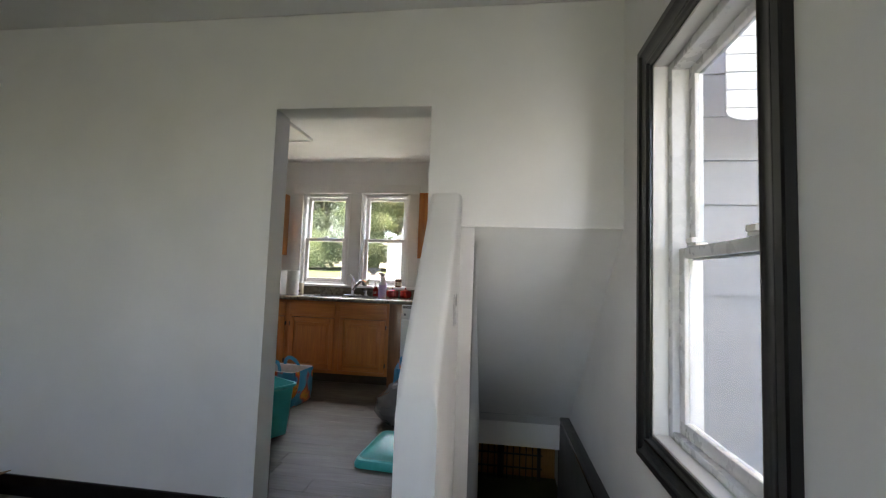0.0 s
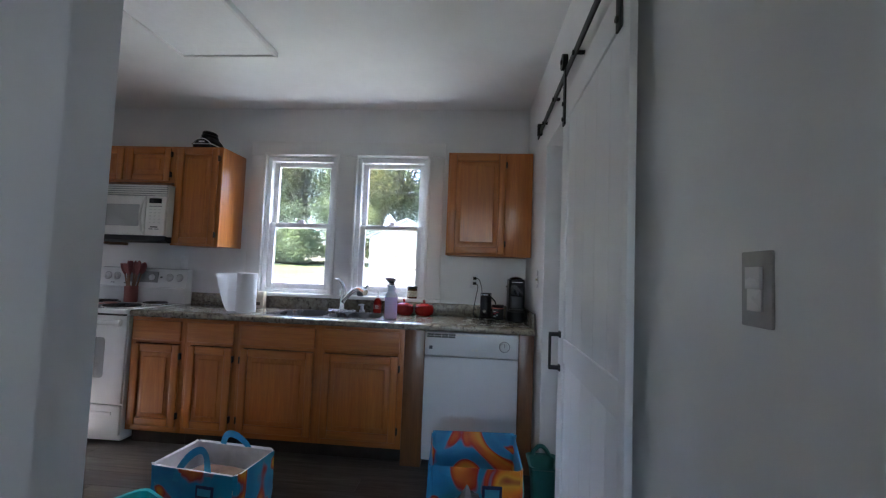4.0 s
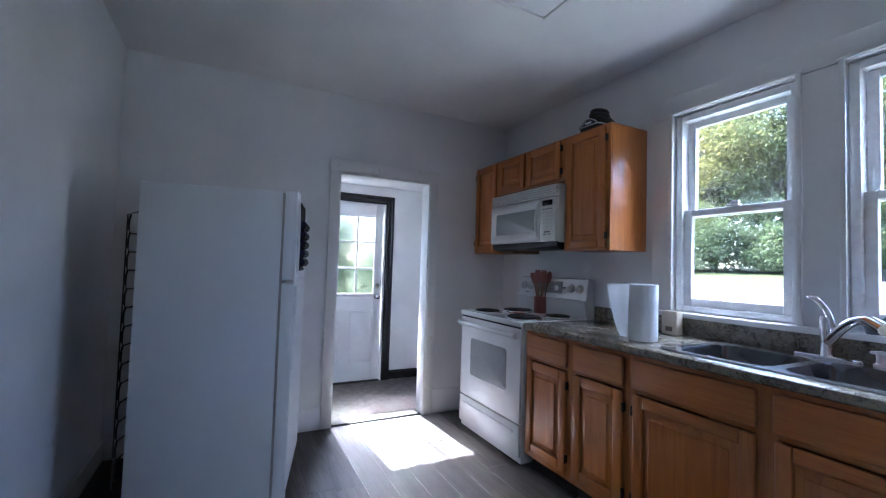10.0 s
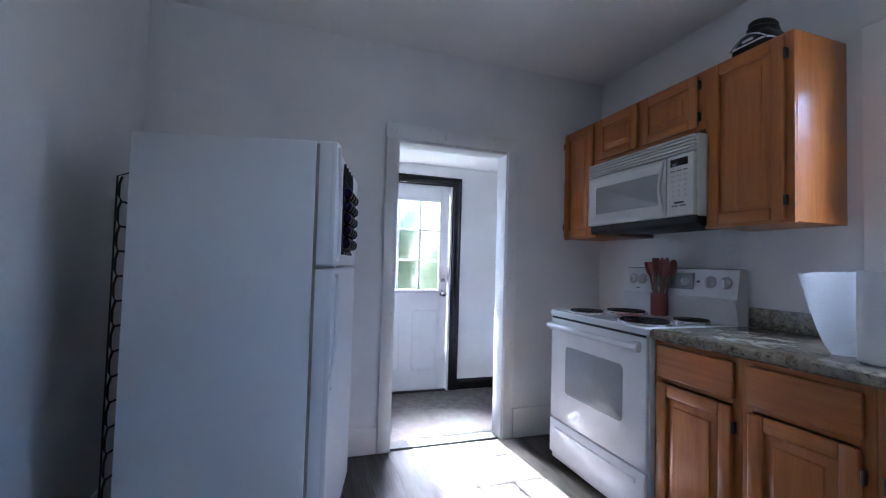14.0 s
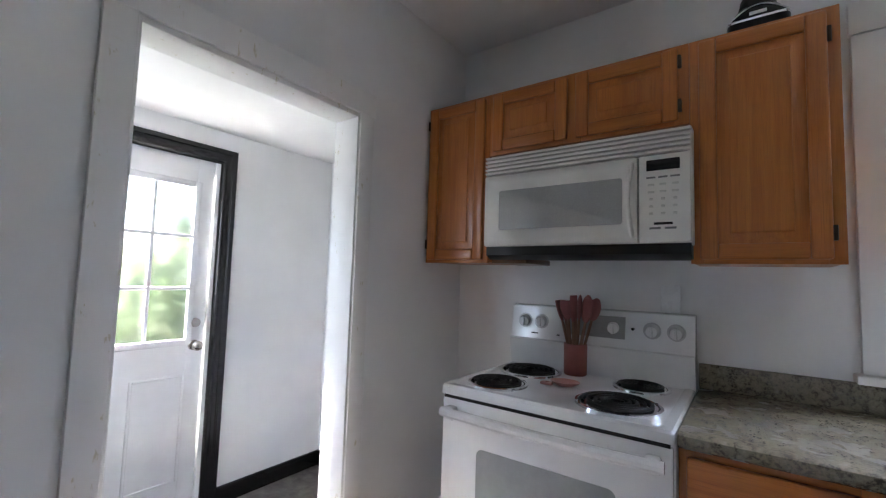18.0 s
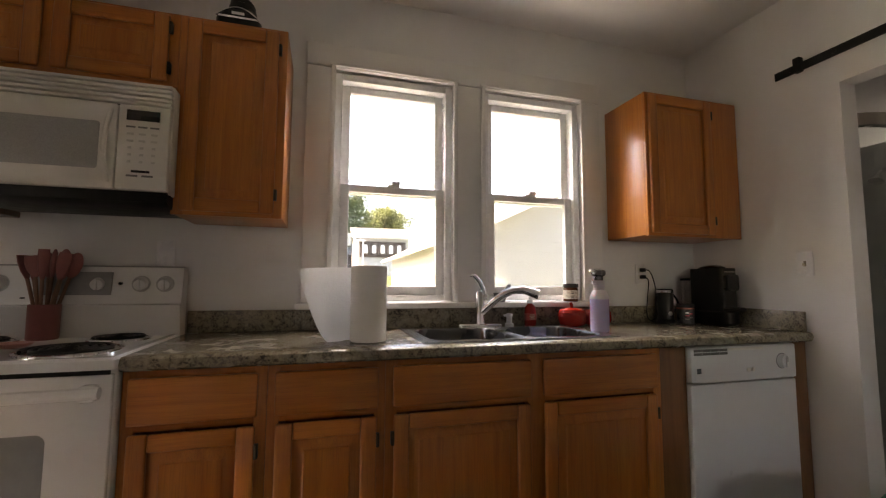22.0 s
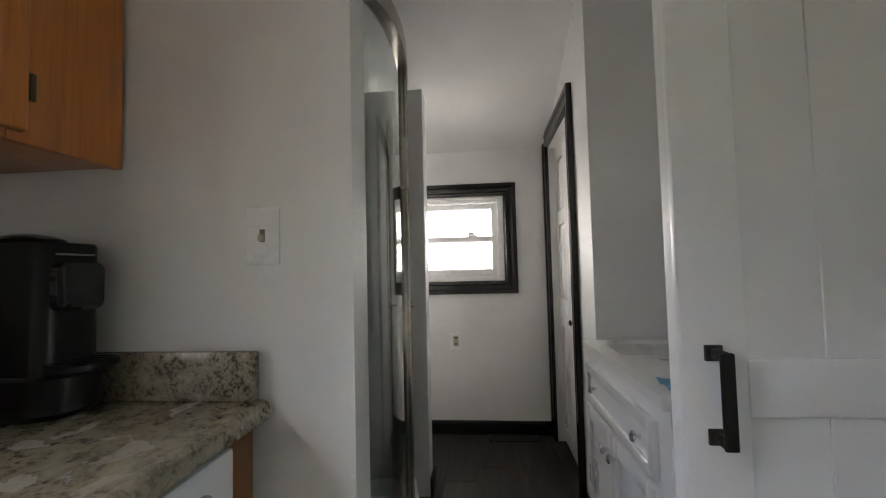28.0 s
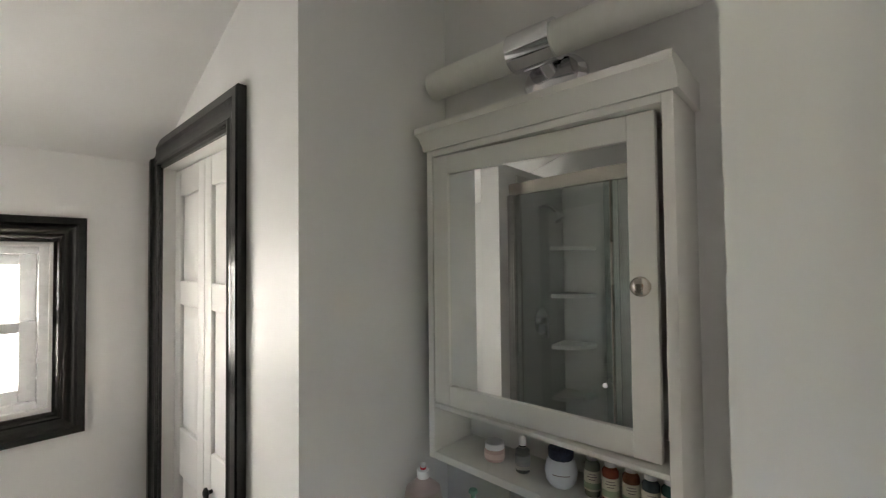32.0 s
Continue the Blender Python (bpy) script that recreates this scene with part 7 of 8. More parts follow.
def bag(x0, x1, y0, y1, h, deg, label, back=0.0, handles=True, lining=None):
    c = ((x0 + x1) / 2, (y0 + y1) / 2)
    t = thing("shopping_bag", (*c, 0), label, "bag", "printed shopping bags")
    rnd = random.Random(int(abs(x0) * 100))

    def ring(s, z, w=0.0):
        pts = rr(c[0] - (x1 - x0) / 2 * s, c[0] + (x1 - x0) / 2 * s, c[1] - (y1 - y0) / 2 * s, c[1] + (y1 - y0) / 2 * s, 0.025, z)
        return rot([(x + rnd.uniform(-w, w), y + rnd.uniform(-w, w), q + (back * max(0, (y - c[1]) / (y1 - y0) * 2) if z > 0.3 * h else 0) + rnd.uniform(-w, w)) for x, y, q in pts], c, deg)

    rim = ring(1.0, h, 0.006)
    bm = bm_new()
    loft(bm, [ring(0.93, 0.001), ring(0.98, 0.02), ring(1.02, h * 0.35, 0.006), ring(1.0, h * 0.7, 0.008), rim])
    part("sack", bm, BAG, t)
    bm = bm_new()
    loft(bm, [rim, ring(0.965, h - 0.004, 0.003), ring(0.95, h * 0.55, 0.006), ring(0.9, 0.012)], True)
    part("lining", bm, lining or INNER, t)
    if handles:
        for s in (-1, 1):
            y = c[1] + s * (y1 - y0) * 0.5
            bm = bm_new()
            rows = []
            for k in range(17):
                u = k / 16
                bend = math.sin(math.pi * u)
                mid = Vector((c[0] - 0.085 + 0.17 * u, y + s * 0.006 - s * 0.05 * bend, h - 0.06 + 0.13 * bend ** 0.55))
                out = Vector((-math.cos(math.pi * u), 0, math.sin(math.pi * u))) * 0.017
                rows.append([bm.verts.new(p) for p in rot([tuple(mid - out), tuple(mid + out)], c, deg)])
            for p, q in zip(rows, rows[1:]):
                bm.faces.new((p[0], q[0], q[1], p[1]))
            bmesh.ops.solidify(bm, geom=bm.faces[:], thickness=0.003)
            part("handle", bm, BLUEB, t)
    for nm, a0, a1, b0, b1, d, mt in (("badge", 0.03, 0.12, 0.46, 0.8, 0.011, NAVY), ("badge_bar", 0.042, 0.108, 0.66, 0.76, 0.0135, BLUEB), ("badge_bar", 0.045, 0.105, 0.52, 0.6, 0.0135, WHITEPL)):
        bm = bm_new()
        a = rot([(c[0] + a0, y0 - d, h * b0), (c[0] + a1, y0 - d, h * b0), (c[0] + a1, y0 - d, h * b1), (c[0] + a0, y0 - d, h * b1)], c, deg)
        f0 = [bm.verts.new((p[0], p[1] + 0.004, p[2])) for p in a]
        f1 = [bm.verts.new((p[0], p[1] - 0.001, p[2])) for p in a]
        bm.faces.new(f1)
        for k in range(4):
            bm.faces.new((f0[k], f0[(k + 1) % 4], f1[(k + 1) % 4], f1[k]))
        part(nm, bm, mt, t)
    return t


bag(-0.58, -0.14, -1.36, -1.08, 0.36, 3, "blue and orange printed shopping bag stuffed full beside the dishwasher", 0.06, False, BAG)
bag(-1.86, -1.4, -1.46, -1.16, 0.3, -6, "open blue and orange printed shopping bag with blue handles")
bx2 = thing("paper_sack", (-1.63, -1.31, 0.013), "brown paper sack inside an open shopping bag", "sack")
bm = bm_new()
loft(bm, [rot(rr(-1.63 - a, -1.63 + a, -1.31 - b, -1.31 + b, 0.03, z), (-1.63, -1.31), -6) for a, b, z in ((0.17, 0.1, 0.014), (0.175, 0.105, 0.12), (0.16, 0.095, 0.2), (0.1, 0.05, 0.235))], True)
part("body", bm, plain("brown_paper", (0.16, 0.09, 0.05), 0.8, 0, 0.2, 30), bx2)
tb = thing("trash_bag", (-0.4, -1.62, 0), "knotted translucent grey plastic bag of rubbish", "bag")
bm = bm_new()
bmesh.ops.create_uvsphere(bm, u_segments=44, v_segments=26, radius=1)
for v in bm.verts:
    d = v.co.normalized()
    r = 1 + 0.1 * noise.noise(d * 3.1) + 0.12 * abs(noise.noise(d * 6.0)) + 0.03 * noise.noise(d * 17)
    z = d.z * r
    v.co = (-0.4 + d.x * r * 0.24, -1.63 + d.y * r * 0.2, max(0.001, 0.13 + z * 0.15 + (0.05 if z > 0.85 else 0) * (z - 0.85) * 8))
part("sack", bm, Nodes("grey_plastic_film").set(Base_Color=(0.13, 0.12, 0.12), Roughness=0.22, Coat_Weight=0.3), tb)
bm = bm_new()
tube(bm, arc(lambda u: (-0.4 + 0.03 * math.sin(5 * u), -1.63 + 0.03 * math.cos(6 * u), 0.27 + 0.07 * u), 9), 0.013, 8)
part("knot", bm, plain("pale_film", (0.4, 0.39, 0.4), 0.3), tb)
gt = thing("plastic_basket", (0.02, -0.94, 0), "small dark green plastic basket with slotted handles", "basket")
bm = bm_new()
gc = (0.015, -0.945)
loft(bm, [rr(gc[0] - a, gc[0] + a, gc[1] - b, gc[1] + b, 0.03, z) for a, b, z in ((0.055, 0.065, 0.001), (0.062, 0.075, 0.12), (0.075, 0.09, 0.225), (0.085, 0.1, 0.235), (0.085, 0.1, 0.243), (0.07, 0.085, 0.235), (0.055, 0.068, 0.1), (0.05, 0.06, 0.012))], True)
part("tub", bm, plain("dark_green_plastic", (0.02, 0.13, 0.11), 0.45), gt)
bm = bm_new()
tube(bm, arc(lambda u: (gc[0] - 0.05 + 0.1 * u, gc[1] + 0.09, 0.236 + 0.05 * math.sin(math.pi * u)), 12), 0.012, 8)
part("handle", bm, plain("dark_green_plastic_b", (0.02, 0.12, 0.1), 0.45), gt)

# ---- front room ----
CARD = plain("brown_cardboard", (0.3, 0.17, 0.08), 0.85, 0, 0.12, 14)
cb = thing("cardboard_box", (-2.4, -3.45, 0), "open cardboard box with crumpled plastic packaging in it", "box")
bm = bm_new()
c = (-2.4, -3.47)
for x0, x1, y0, y1 in ((-2.75, -2.05, -3.72, -3.714), (-2.75, -2.05, -3.226, -3.22), (-2.75, -2.744, -3.714, -3.226), (-2.056, -2.05, -3.714, -3.226)):
    box(bm, x0, x1, y0, y1, 0.001, 0.16, 0.001)
box(bm, -2.744, -2.056, -3.714, -3.226, 0.001, 0.006)
part("carton", bm, CARD, cb)
for p in ([(-2.05, 0.16), (-1.95, 0.19), (-1.95, 0.194), (-2.056, 0.164)], ):
    bm = bm_new()
    prism(bm, p, "y", -3.714, -3.226)
    part("flap", bm, CARD, cb)
wr = thing("packaging", (-2.4, -3.47, 0.006), "crumpled clear and white plastic packaging film", "packaging")
bm = bm_new()
n = 26
g = [[bm.verts.new((-2.72 + 0.64 * i / (n - 1), -3.69 + 0.44 * j / (n - 1), 0.14 + 0.06 * noise.noise((i * 0.31, j * 0.29, 0.3)) + 0.035 * noise.noise((i * 0.9, j * 0.8, 2.3)))) for j in range(n)] for i in range(n)]
for i in range(n - 1):
    for j in range(n - 1):
        bm.faces.new((g[i][j], g[i + 1][j], g[i + 1][j + 1], g[i][j + 1]))
bmesh.ops.solidify(bm, geom=bm.faces[:], thickness=0.004)
part("film", bm, Nodes("white_film").set(Base_Color=(0.62, 0.62, 0.63), Roughness=0.25), wr, "", False)
vg = thing("wall_vent", (-2.62, -3.1, 0.0), "black floor-level return-air cover standing against the wall", "vent")
bm = bm_new()
box(bm, -2.82, -2.43, -3.135, -3.101, 0.001, 0.225, 0.012)
shell = part("cover", bm, BLACKTRIM, vg)
for k in range(5):
    bm = bm_new()
    box(bm, -2.77, -2.48, -3.14, -3.134, 0.04 + k * 0.032, 0.06 + k * 0.032, 0.003)
    part("slat", bm, BLACKPL, shell)

# ---- foot of the basement stairs ----
LATT = plain("dark_lattice_wood", (0.03, 0.018, 0.012), 0.5, 0, 0.2)
AMBER = wood("amber_pine", (0.6, 0.33, 0.11), (0.45, 0.22, 0.06), "z")
ls = thing("lattice_screen", (0.4, -1.16, -2.4), "dark wooden lattice screen in front of amber boards", "screen")
for k in range(18):
    bm = bm_new()
    x = -0.235 + k * 0.0545
    w = {11: 0.055, 17: 0.03}.get(k, 0.008)
    box(bm, x - w / 2, x + w / 2, -1.18, -1.16, -2.4, -0.14)
    part("upright", bm, LATT, ls)
for k in range(20):
    bm = bm_new()
    box(bm, -0.3, 0.72, -1.178, -1.162, -2.36 + k * 0.112, -2.352 + k * 0.112)
    part("crossbar", bm, LATT, ls)
bm = bm_new()
box(bm, -0.55, 0.835, -1.1, -1.08, -2.4, -0.13)
part("backing_board", bm, AMBER, ls)
lamp("basement_bulb", "POINT", Matrix.Translation((0.1, -1.5, -1.1)), 6.5, (1.0, 0.72, 0.4))


# ---- outdoors ----
def rise(y):
    """Height of the ground: level round the house, rising to the street and the trees."""
    return -0.55 + 0.077 * min(max(y - 4.0, 0.0), 32.0)


def ground_mat():
    n = Nodes("lawn")
    v = n.coords()
    f = n.noise(v, 3.5, 6, 0.7)
    g = n.noise(v, 0.25, 4)
    return n.set(Base_Color=n.mix(0.5, n.ramp(f, [(0.3, (0.045, 0.058, 0.02)), (0.7, (0.095, 0.105, 0.045))]), n.ramp(g, [(0.35, (0.05, 0.065, 0.025)), (0.65, (0.1, 0.1, 0.05))])), Roughness=0.95, Specular_IOR_Level=0.05)


LAWN = ground_mat()
ASPHALT = plain("pale_asphalt", (0.115, 0.112, 0.106), 0.9, 0, 0.2, 3, Specular_IOR_Level=0.1)
CONCRETE = plain("concrete", (0.165, 0.163, 0.157), 0.9, 0, 0.12, 2, Specular_IOR_Level=0.1)
SIDING = paint("white_siding", (0.36, 0.357, 0.35), 0.6, 0.04)
CREAM = paint("cream_block", (0.44, 0.44, 0.42), 0.6, 0.04)
GREYSIDE = paint("grey_siding", (0.33, 0.34, 0.36), 0.6, 0.05)
ROOF = plain("grey_shingle", (0.2, 0.19, 0.18), 0.9, 0, 0.3, 9)
DARKWOOD = plain("dark_wood", (0.05, 0.035, 0.03), 0.8, 0, 0.3, 8)
bm = bm_new()
rows = [[bm.verts.new((x, y, rise(y))) for x in (-400, 400)] for y in (-400, 4, 36, 400)]
for p, q in zip(rows, rows[1:]):
    bm.faces.new((p[0], p[1], q[1], q[0]))
tagged(part("ground", bm, LAWN, None, "", False), "mown lawn rising towards the street and the trees", "ground", "", "structure")


def strip(name, x0, x1, y0, y1, up, mat, label, cat):
    bm = bm_new()
    v = [bm.verts.new((x, y, rise(y) + h)) for h in (-0.1, up) for x, y in ((x0, y0), (x1, y0), (x1, y1), (x0, y1))]
    for q in ((0, 1, 2, 3), (4, 5, 6, 7), (0, 1, 5, 4), (1, 2, 6, 5), (2, 3, 7, 6), (3, 0, 4, 7)):
        bm.faces.new([v[k] for k in q])
    return tagged(part(name, bm, mat, None, "", False), label, cat, "", "structure")


strip("road", -60, 0.5, 14.2, 17.8, 0.02, ASPHALT, "pale sunlit street", "road")
strip("pavement", -10.5, -3.2, 17.81, 27.9, 0.025, CONCRETE, "pale concrete driveway in front of the garage", "driveway")


def house(name, x0, x1, y0, y1, h, ridge, along, wallmat, label, board=0.2, category="house", z=None):
    """A gabled building with lapped siding; along: the axis of its ridge."""
    GZ = rise(y0) - 0.1 if z is None else z
    t = thing(name, ((x0 + x1) / 2, (y0 + y1) / 2, GZ), label, category)
    bm = bm_new()
    n = int(h / board)
    for k in range(n):
        z0 = GZ + k * board
        lo = [bm.verts.new(p) for p in ((x0 - 0.016, y0 - 0.016, z0), (x1 + 0.016, y0 - 0.016, z0), (x1 + 0.016, y1 + 0.016, z0), (x0 - 0.016, y1 + 0.016, z0))]
        hi = [bm.verts.new(p) for p in ((x0, y0, z0 + board), (x1, y0, z0 + board), (x1, y1, z0 + board), (x0, y1, z0 + board))]
        for i in range(4):
            j = (i + 1) % 4
            bm.faces.new((lo[i], lo[j], hi[j], hi[i]))
        bm.faces.new(lo)
    part("wall", bm, wallmat, t, "", False)
    zt = GZ + n * board
    bm = bm_new()
    if along == "y":
        prism(bm, [(x0, zt), (x1, zt), ((x0 + x1) / 2, zt + ridge)], "y", y0, y1)
    else:
        prism(bm, [(y0, zt), (y1, zt), ((y0 + y1) / 2, zt + ridge)], "x", x0, x1)
    part("gable", bm, wallmat, t, "", False)
    e, th = 0.32, 0.13
    a0, a1, c0, c1 = (x0, x1, y0, y1) if along == "y" else (y0, y1, x0, x1)
    c, hw = (a0 + a1) / 2, (a1 - a0) / 2
    s = ridge / hw
    for nm, mat, d0, d1, out in (("soffit", VINYL, 0.012, 0.07, 0.0), ("roof", ROOF, 0.071, th, 0.03)):
        bm = bm_new()
        q = e + out
        prism(bm, [(c - hw - q, zt - q * s + d0), (c, zt + ridge + d0), (c + hw + q, zt - q * s + d0), (c + hw + q, zt - q * s + d1), (c, zt + ridge + d1), (c - hw - q, zt - q * s + d1)], along, c0 - q, c1 + q)
        part(nm, bm, mat, t, "", False)
    return t


gar = house("garage", -8.6, -3.0, 28, 35, 2.6, 1.35, "y", SIDING, "white detached garage across the street", 0.2, "garage")
GB = rise(28)
TANDOOR = paint("tan_garage_door", (0.5, 0.4, 0.24), 0.6, 0.04)
for k in range(4):
    bm = bm_new()
    box(bm, -7.3, -4.6, 27.93, 27.99, GB + 0.03 + k * 0.5, GB + 0.51 + k * 0.5, 0.02)
    part("door_section", bm, TANDOOR, gar, "tan sectional garage door")
nb = house("neighbour_house", 0.83, 8.4, 5.8, 16.8, 2.86, 1.75, "y", CREAM, "cream block neighbouring building with a low gable roof", 0.22, z=-0.62)
bm = bm_new()
tube(bm, [(0.5, 6.1, 2.1), (0.6, 6.1, 1.98), (0.76, 5.95, 1.82), (0.78, 5.95, 1.7), (0.78, 5.95, -0.5)], 0.04, 8)
part("downspout", bm, VINYL, nb)
bm = bm_new()
box(bm, 0.36, 0.47, 5.5, 17.1, 2.06, 2.16, 0.02)
part("gutter", bm, VINYL, nb)
sl = 1.75 / 3.785
for nm, sgn in (("rake_board", -1), ("rake_board", 1)):
    bm = bm_new()
    zt, xe = -0.62 + 13 * 0.22, 4.615 + sgn * (3.785 + 0.36)
    prism(bm, [(xe, zt - 0.36 * sl - 0.02), (4.615, zt + 1.75 - 0.02), (4.615, zt + 1.75 + 0.15), (xe, zt - 0.36 * sl + 0.15)], "y", 5.4, 5.435)
    part(nm, bm, VINYL, nb)
bm = bm_new()
box(bm, 0.46, 0.83, 5.44, 5.8, 1.98, 2.06, 0.01)
part("eave_return", bm, VINYL, nb)
fh = house("small_house", 0.45, 5.0, 34, 39, 3.4, 1.0, "x", SIDING, "small white house with a dark screened porch", 0.2)
GF = rise(34)
bm = bm_new()
box(bm, 0.8, 4.7, 33.9, 33.97, GF + 1.6, GF + 2.95, 0.01)
porch = part("porch_screen", bm, DARKWOOD, fh)
for k in range(5):
    bm = bm_new()
    x = 1.1 + k * 0.72
    loft(bm, [[(x + a, y, GF + b) for a, b in ((0, 1.95), (0.34, 1.95), (0.34, 2.5), (0.29, 2.62), (0.17, 2.68), (0.05, 2.62), (0, 2.5))] for y in (33.89, 33.86)], True)
    part("window_pane", bm, VINYL, porch)
for x in (0.5, 0.95):
    bm = bm_new()
    box(bm, x, x + 0.12, 33.3, 33.42, GF - 0.1, GF + 2.9, 0.02)
    part("porch_post", bm, VINYL, fh)
bm = bm_new()
box(bm, 0.3, 1.2, 33.2, 33.95, GF + 2.9, GF + 3.0, 0.02)
part("porch_roof", bm, VINYL, fh)
bm = bm_new()
tube(bm, [(0.52, 33.3, GF + 0.95), (0.1, 32.6, GF + 0.6), (0.05, 32.5, GF + 0.0)], 0.05, 6)
part("handrail", bm, VINYL, fh)
house("side_house", 4.6, 12.4, -9, 2, 5.2, 2.4, "x", SIDING, "white-sided house next door beyond the bathroom window", 0.2)
# unseen storey and roof, added to shade the wall of the house next door
bm = bm_new()
box(bm, -5.15, 1.0, FS - 0.1, 0.16, 2.73, 5.0)
tagged(part("wall_upper_shade", bm, SIDING, None, "", False), "unseen white siding block, added to shade the house next door", "wall", "", "structure")
bm = bm_new()
prism(bm, [(-5.5, 4.9), (-2.07, 6.6), (1.35, 4.9), (1.35, 5.02), (-2.07, 6.72), (-5.5, 5.02)], "y", FS - 0.4, 0.3)
tagged(part("roof", bm, ROOF, None, "", False), "unseen grey shingle roof, added to block the sun", "roof", "", "structure")
house("shed", -4.2, 2.4, 42, 45, 2.4, 0.9, "x", DARKWOOD, "dark shed under the trees", 0.3, "shed")

# lapped siding on the outside of the bath wing
wing = thing("wall_wing", (1.55, -2.33, -0.5), "grey-white lapped siding of the bath wing", "wall", "", "structure")
for k in range(12):
    bm = bm_new()
    z = -0.5 + k * 0.27
    prism(bm, [(-2.301, z), (-2.318, z), (-2.306, z + 0.271), (-2.301, z + 0.271)], "x", 1.002, 2.1)
    part("board", bm, GREYSIDE, wing, "", False)
# white metal awning on the side of the house, seen past the front-room window
aw = thing("awning", (1.3, -2.6, 2.0), "white ribbed metal awning with a scalloped lower edge", "awning")
for k in range(6):
    bm = bm_new()
    z = 2.13 + k * 0.1
    box(bm, 1.5, 2.1, -2.62, -2.6, z + 0.002, z + 0.098, 0.006)
    part("rib", bm, VINYL, aw)
for k in range(3):
    bm = bm_new()
    x = 1.5 + k * 0.2
    prism(bm, [(x, 2.13), (x + 0.2, 2.13)] + [(x + 0.1 + 0.1 * math.cos(math.pi * j / 8), 2.11 - 0.045 * math.sin(math.pi * j / 8)) for j in range(9)], "y", -2.615, -2.605)
    part("scallop", bm, VINYL, aw)
bm = bm_new()
tube(bm, [(1.0, -2.61, 2.6), (1.52, -2.61, 2.68)], 0.015, 6)
part("bracket", bm, VINYL, aw)

LEAF = []
for k, (a, b) in enumerate((((0.055, 0.085, 0.035), (0.14, 0.18, 0.08)), ((0.085, 0.115, 0.04), (0.21, 0.23, 0.09)), ((0.13, 0.14, 0.04), (0.28, 0.25, 0.08)))):
    n = Nodes("foliage_%s" % "abc"[k])
    g = n.t.nodes.new("ShaderNodeNewGeometry")
    col = n.ramp(g.outputs["Random Per Island"], [(0.1, a), (0.9, b)])
    n.set(Base_Color=col, Roughness=0.7)
    tr, mx = n.t.nodes.new("ShaderNodeBsdfTranslucent"), n.t.nodes.new("ShaderNodeMixShader")
    n.link(col, tr.inputs["Color"])
    mx.inputs[0].default_value = 0.45
    n.link(n.b.outputs[0], mx.inputs[1])
    n.link(tr.outputs[0], mx.inputs[2])
    n.link(mx.outputs[0], n.t.nodes["Material Output"].inputs["Surface"])
    LEAF.append(n.m)
BARK = plain("bark", (0.09, 0.07, 0.05), 0.9, 0, 0.3, 14)


def tree(x, y, h, r, mat, seed, leaf=0.5, count=9000, label="broad leafy tree in early autumn colour", low=0.28):
    rnd = random.Random(seed)
    GZ = rise(y)
    t = thing("tree", (x, y, GZ), label, "tree", "trees along the street")
    bm = bm_new()
    cyl(bm, (x, y, GZ - 0.1), (x, y, GZ + h * 0.55), h * 0.026, h * 0.012, 9)
    clumps = []
    for k in range(34):
        a, u = rnd.uniform(0, 6.283), rnd.uniform(0.15, 1)
        z = GZ + h * rnd.uniform(low, 0.93)
        rad = r * math.sin(math.pi * min(0.98, max(0.12, (z - GZ) / h * 0.95))) * u if low > 0.2 else r * u * (1.0 - 0.55 * (z - GZ) / h)
        c = (x + rad * math.cos(a), y + rad * math.sin(a), z)
        clumps.append((c, r * rnd.uniform(0.2, 0.44)))
        cyl(bm, (x, y, GZ + h * rnd.uniform(0.2, 0.45)), c, h * 0.009, h * 0.002, 6)
    part("trunk", bm, BARK, t)
    verts, faces = [], []
    for k in range(count):
        c, cr = clumps[k % len(clumps)]
        d = Vector((rnd.gauss(0, 1), rnd.gauss(0, 1), rnd.gauss(0, 0.85))).normalized() * cr * rnd.uniform(0.35, 1.12)
        p = Vector(c) + d
        if p.z < GZ + 0.1:
            continue
        s = leaf * rnd.uniform(0.45, 1.2)
        u = Vector((rnd.gauss(0, 1), rnd.gauss(0, 1), rnd.gauss(0, 1))).normalized()
        v = u.orthogonal().normalized()
        w = (u.cross(v) * 0.6 + d.normalized() * 0.25)
        i = len(verts)
        verts += [p - u * s * 0.5, p + w * s * 0.45, p + u * s * 0.5, p - w * s * 0.45 + v * s * 0.12]
        faces.append((i, i + 1, i + 2, i + 3))
    me = bpy.data.meshes.new("crown")
    me.from_pydata([tuple(q - Vector((x, y, GZ))) for q in verts], [], faces)
    me.materials.append(mat)
    ob = new("crown", me)
    ob.parent = t
    return t


TREES = ((-34, 37, 14, 6.5, 1), (-28, 39, 16, 7, 0), (-23, 36, 15, 6, 2), (-18.5, 38, 16, 6, 1), (-13.5, 40, 17, 6.5, 1), (-9, 42, 20, 6.5, 2), (-5.0, 41, 13, 5.2, 0), (-2.0, 43, 11.5, 4.8, 0), (1.2, 46, 11, 3.8, 1), (-40, 33, 13, 6, 0), (5, 52, 9, 4, 1), (-36, 46, 17, 7, 0), (-30, 48, 19, 7, 1), (-24, 47, 19, 7, 0), (-18, 48, 20, 7, 1), (-13, 50, 20, 7, 0))
for k, (x, y, h, r, m) in enumerate(TREES):
    tree(x, y, h, r, LEAF[m], 40 + k, 0.3, 9000 if -3 < x < 4 else 18000)
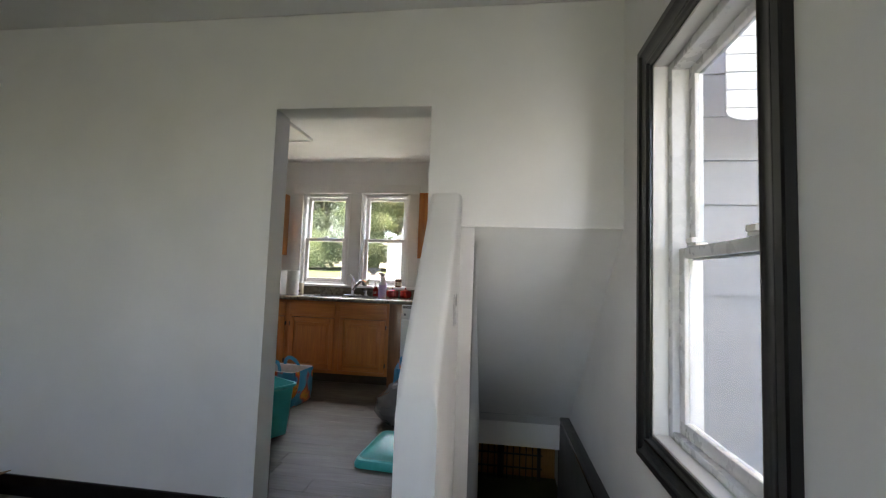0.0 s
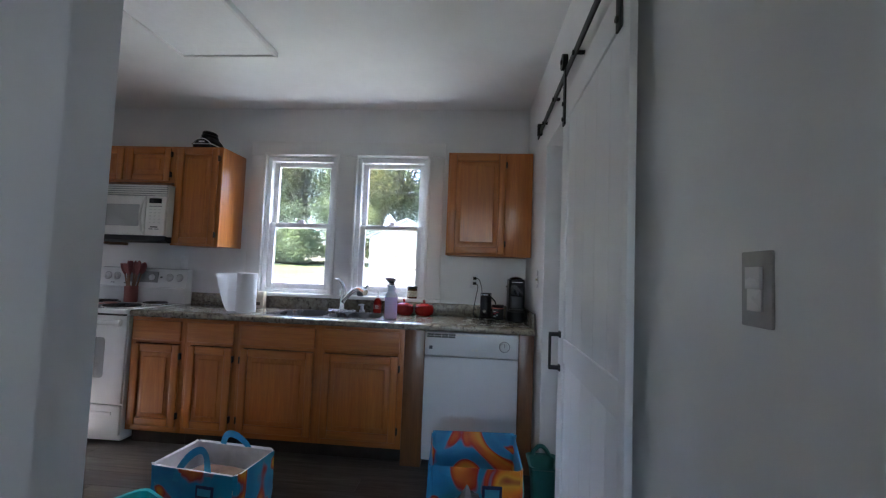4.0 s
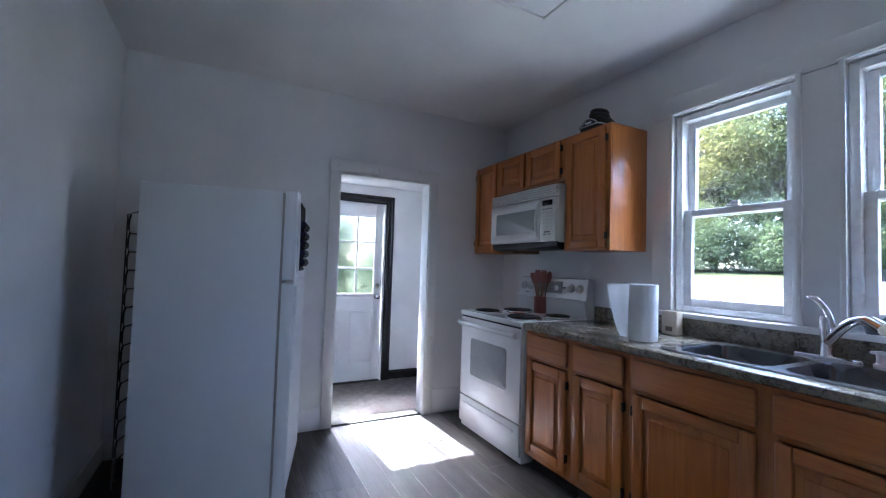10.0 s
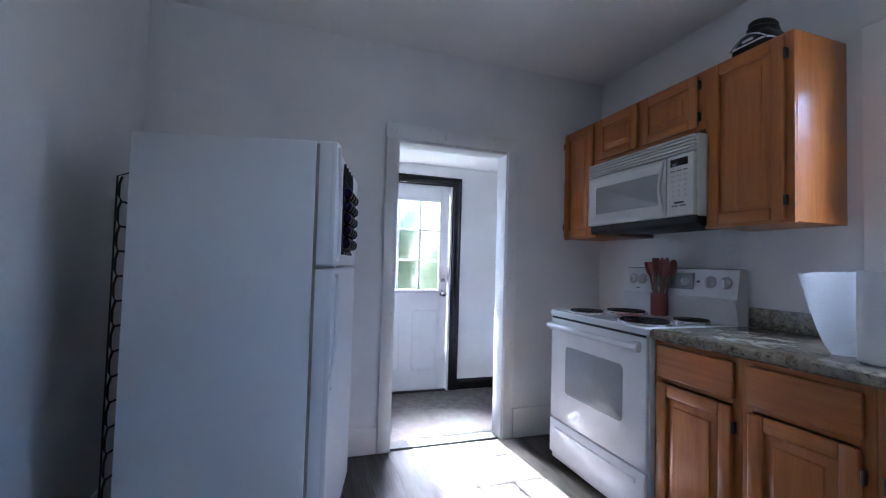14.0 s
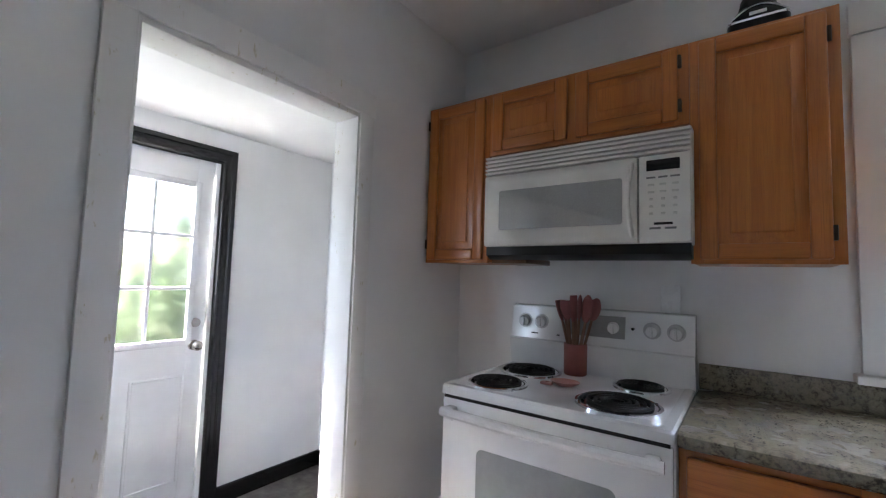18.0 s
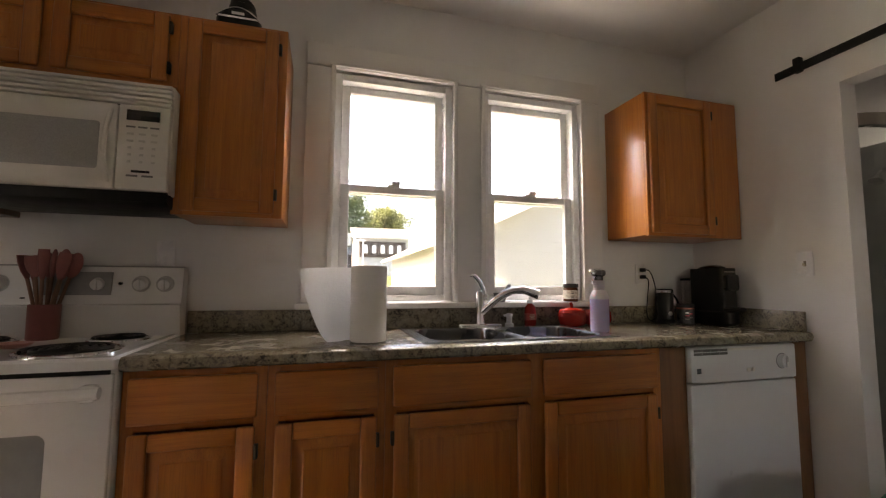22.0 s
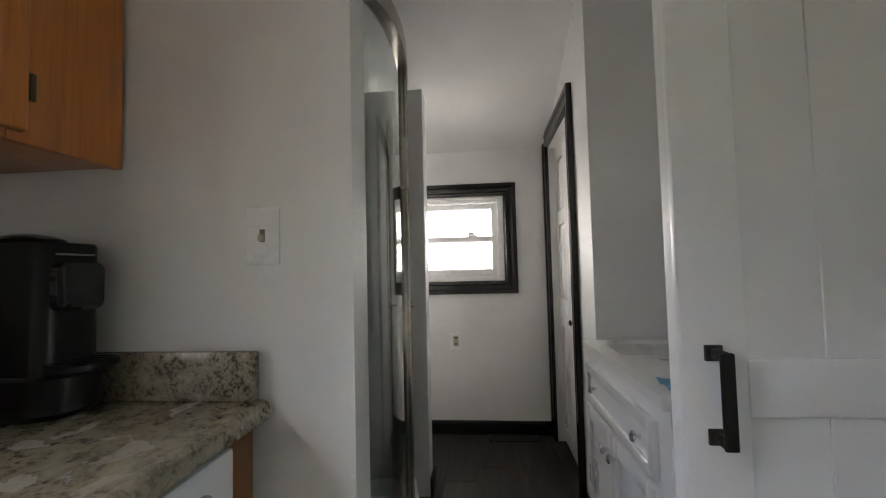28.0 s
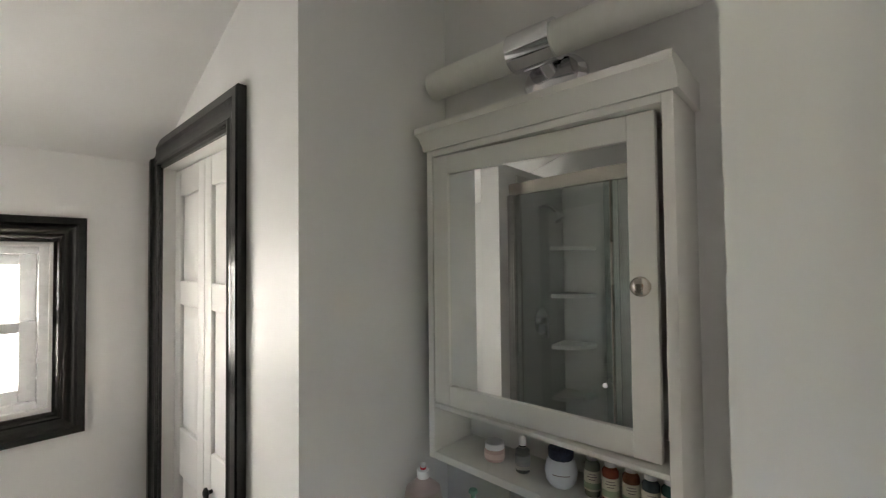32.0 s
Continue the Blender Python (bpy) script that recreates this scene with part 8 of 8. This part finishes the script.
for k, (x, y, h, r) in enumerate(((-31, 31.5, 5, 3.6), (-26.5, 32, 4.5, 3.4), (-22, 31.5, 5.2, 3.6), (-17.5, 32, 5, 3.6), (-13.5, 32.5, 5.5, 3.4), (-10.8, 33, 5, 2.6), (-36, 31, 5, 3.6), (-29, 30.6, 3.4, 3), (-24.4, 30.8, 3.2, 3), (-19.8, 30.6, 3.6, 3), (-15.4, 31, 3.3, 3), (-12, 31.6, 3.2, 2.4))):
    tree(x, y, h, r, LEAF[(0, 0, 1, 0, 0, 1, 0, 0, 1, 0, 0, 1)[k]], 60 + k, 0.2, 11000, "dense green bush at the edge of the lawn", 0.06)
for k, (x, y) in enumerate(((-14, -4), (-16, 1.5), (-13.5, 4), (-12.5, -1.2))):
    tree(x, y, 6.5, 3, LEAF[0], 80 + k, 0.35, 1600, "bushy green tree behind the house", 0.1)


for k, (x, y) in enumerate(((-10.6, -4.6), (-10.2, -2.6), (-10.8, -0.6), (-10.3, 1.4), (-10.7, 3.4))):
    tree(x, y, 3.0, 1.9, LEAF[0], 90 + k, 0.2, 3600, "green bush behind the back door", 0.08)


def wheeled_bin(x, y, mat, label):
    z = rise(y)
    t = thing("wheeled_bin", (x, y, z), label, "bin", "wheeled bins on the lawn")
    bm = bm_new()
    loft(bm, [rr(x - a, x + a, y - b, y + b, 0.05, z + h) for a, b, h in ((0.22, 0.26, 0.05), (0.29, 0.33, 0.95))], True)
    part("body", bm, mat, t)
    bm = bm_new()
    box(bm, x - 0.31, x + 0.31, y - 0.36, y + 0.36, z + 0.952, z + 1.04, 0.03)
    part("lid", bm, mat, t)
    for q in (-0.26, 0.26):
        bm = bm_new()
        cyl(bm, (x + q - 0.03, y + 0.24, z + 0.1), (x + q + 0.03, y + 0.24, z + 0.1), 0.1, seg=12)
        part("wheel", bm, BLACKPL, t)


wheeled_bin(-2.57, 24, plain("bright_green_plastic", (0.04, 0.33, 0.1), 0.5), "bright green wheeled bin")
wheeled_bin(-1.58, 24, plain("dark_green_bin", (0.02, 0.05, 0.04), 0.5), "dark green wheeled bin")
hoop = thing("backboard", (-0.9, 33, rise(33)), "white rectangular backboard on a grey pole", "backboard")
bm = bm_new()
box(bm, -1.7, 0.0, 32.97, 33.0, 4.2, 5.25, 0.03)
part("board", bm, SIDING, hoop)
bm = bm_new()
cyl(bm, (-0.85, 33.1, rise(33) - 0.1), (-0.85, 33.1, 4.9), 0.06, seg=10)
part("pole", bm, BARK, hoop)
# wire fence beside the garage
fence = thing("fence", (-1.3, 31, rise(31)), "grey wire garden fence", "fence")
for k in range(5):
    bm = bm_new()
    x = -2.9 + k * 0.8
    cyl(bm, (x, 31, rise(31) - 0.05), (x, 31, rise(31) + 1.1), 0.03, seg=6)
    part("post", bm, STEEL, fence)
for z in (0.35, 0.7, 1.05):
    bm = bm_new()
    cyl(bm, (-2.9, 31, rise(31) + z), (0.3, 31, rise(31) + z), 0.02, seg=5)
    part("rail", bm, STEEL, fence)
# trailer parked by the garage
trailer = thing("trailer", (-9.6, 26.5, rise(26.5)), "dark low trailer parked by the garage", "trailer")
bm = bm_new()
box(bm, -10.4, -8.8, 26.1, 27.0, rise(26.5) + 0.3, rise(26.5) + 0.5, 0.04)
part("bed", bm, BLACKPL, trailer)
for q in (-9.8, -9.1):
    bm = bm_new()
    cyl(bm, (q, 25.95, rise(26.5) + 0.3), (q, 26.1, rise(26.5) + 0.3), 0.28, seg=14)
    part("wheel", bm, BLACKPL, trailer)
# utility pole with two overhead wires
pole = thing("utility_pole", (-30, 22.6, rise(22.6)), "wooden utility pole carrying two thin overhead wires", "utility pole")
for x, y in ((-45, 22), (30, 25)):
    bm = bm_new()
    cyl(bm, (x, y, rise(y) - 0.2), (x, y, rise(y) + 8.5), 0.15, 0.11, 10)
    part("post", bm, BARK, pole)
for k, z in enumerate((5.2, 6.4)):
    bm = bm_new()
    tube(bm, arc(lambda u: (-45 + 75 * u, 22 + 3 * u, z + 0.84 - 0.9 * math.sin(math.pi * u)), 16), 0.018, 5)
    part("wire", bm, BLACKPL, pole)
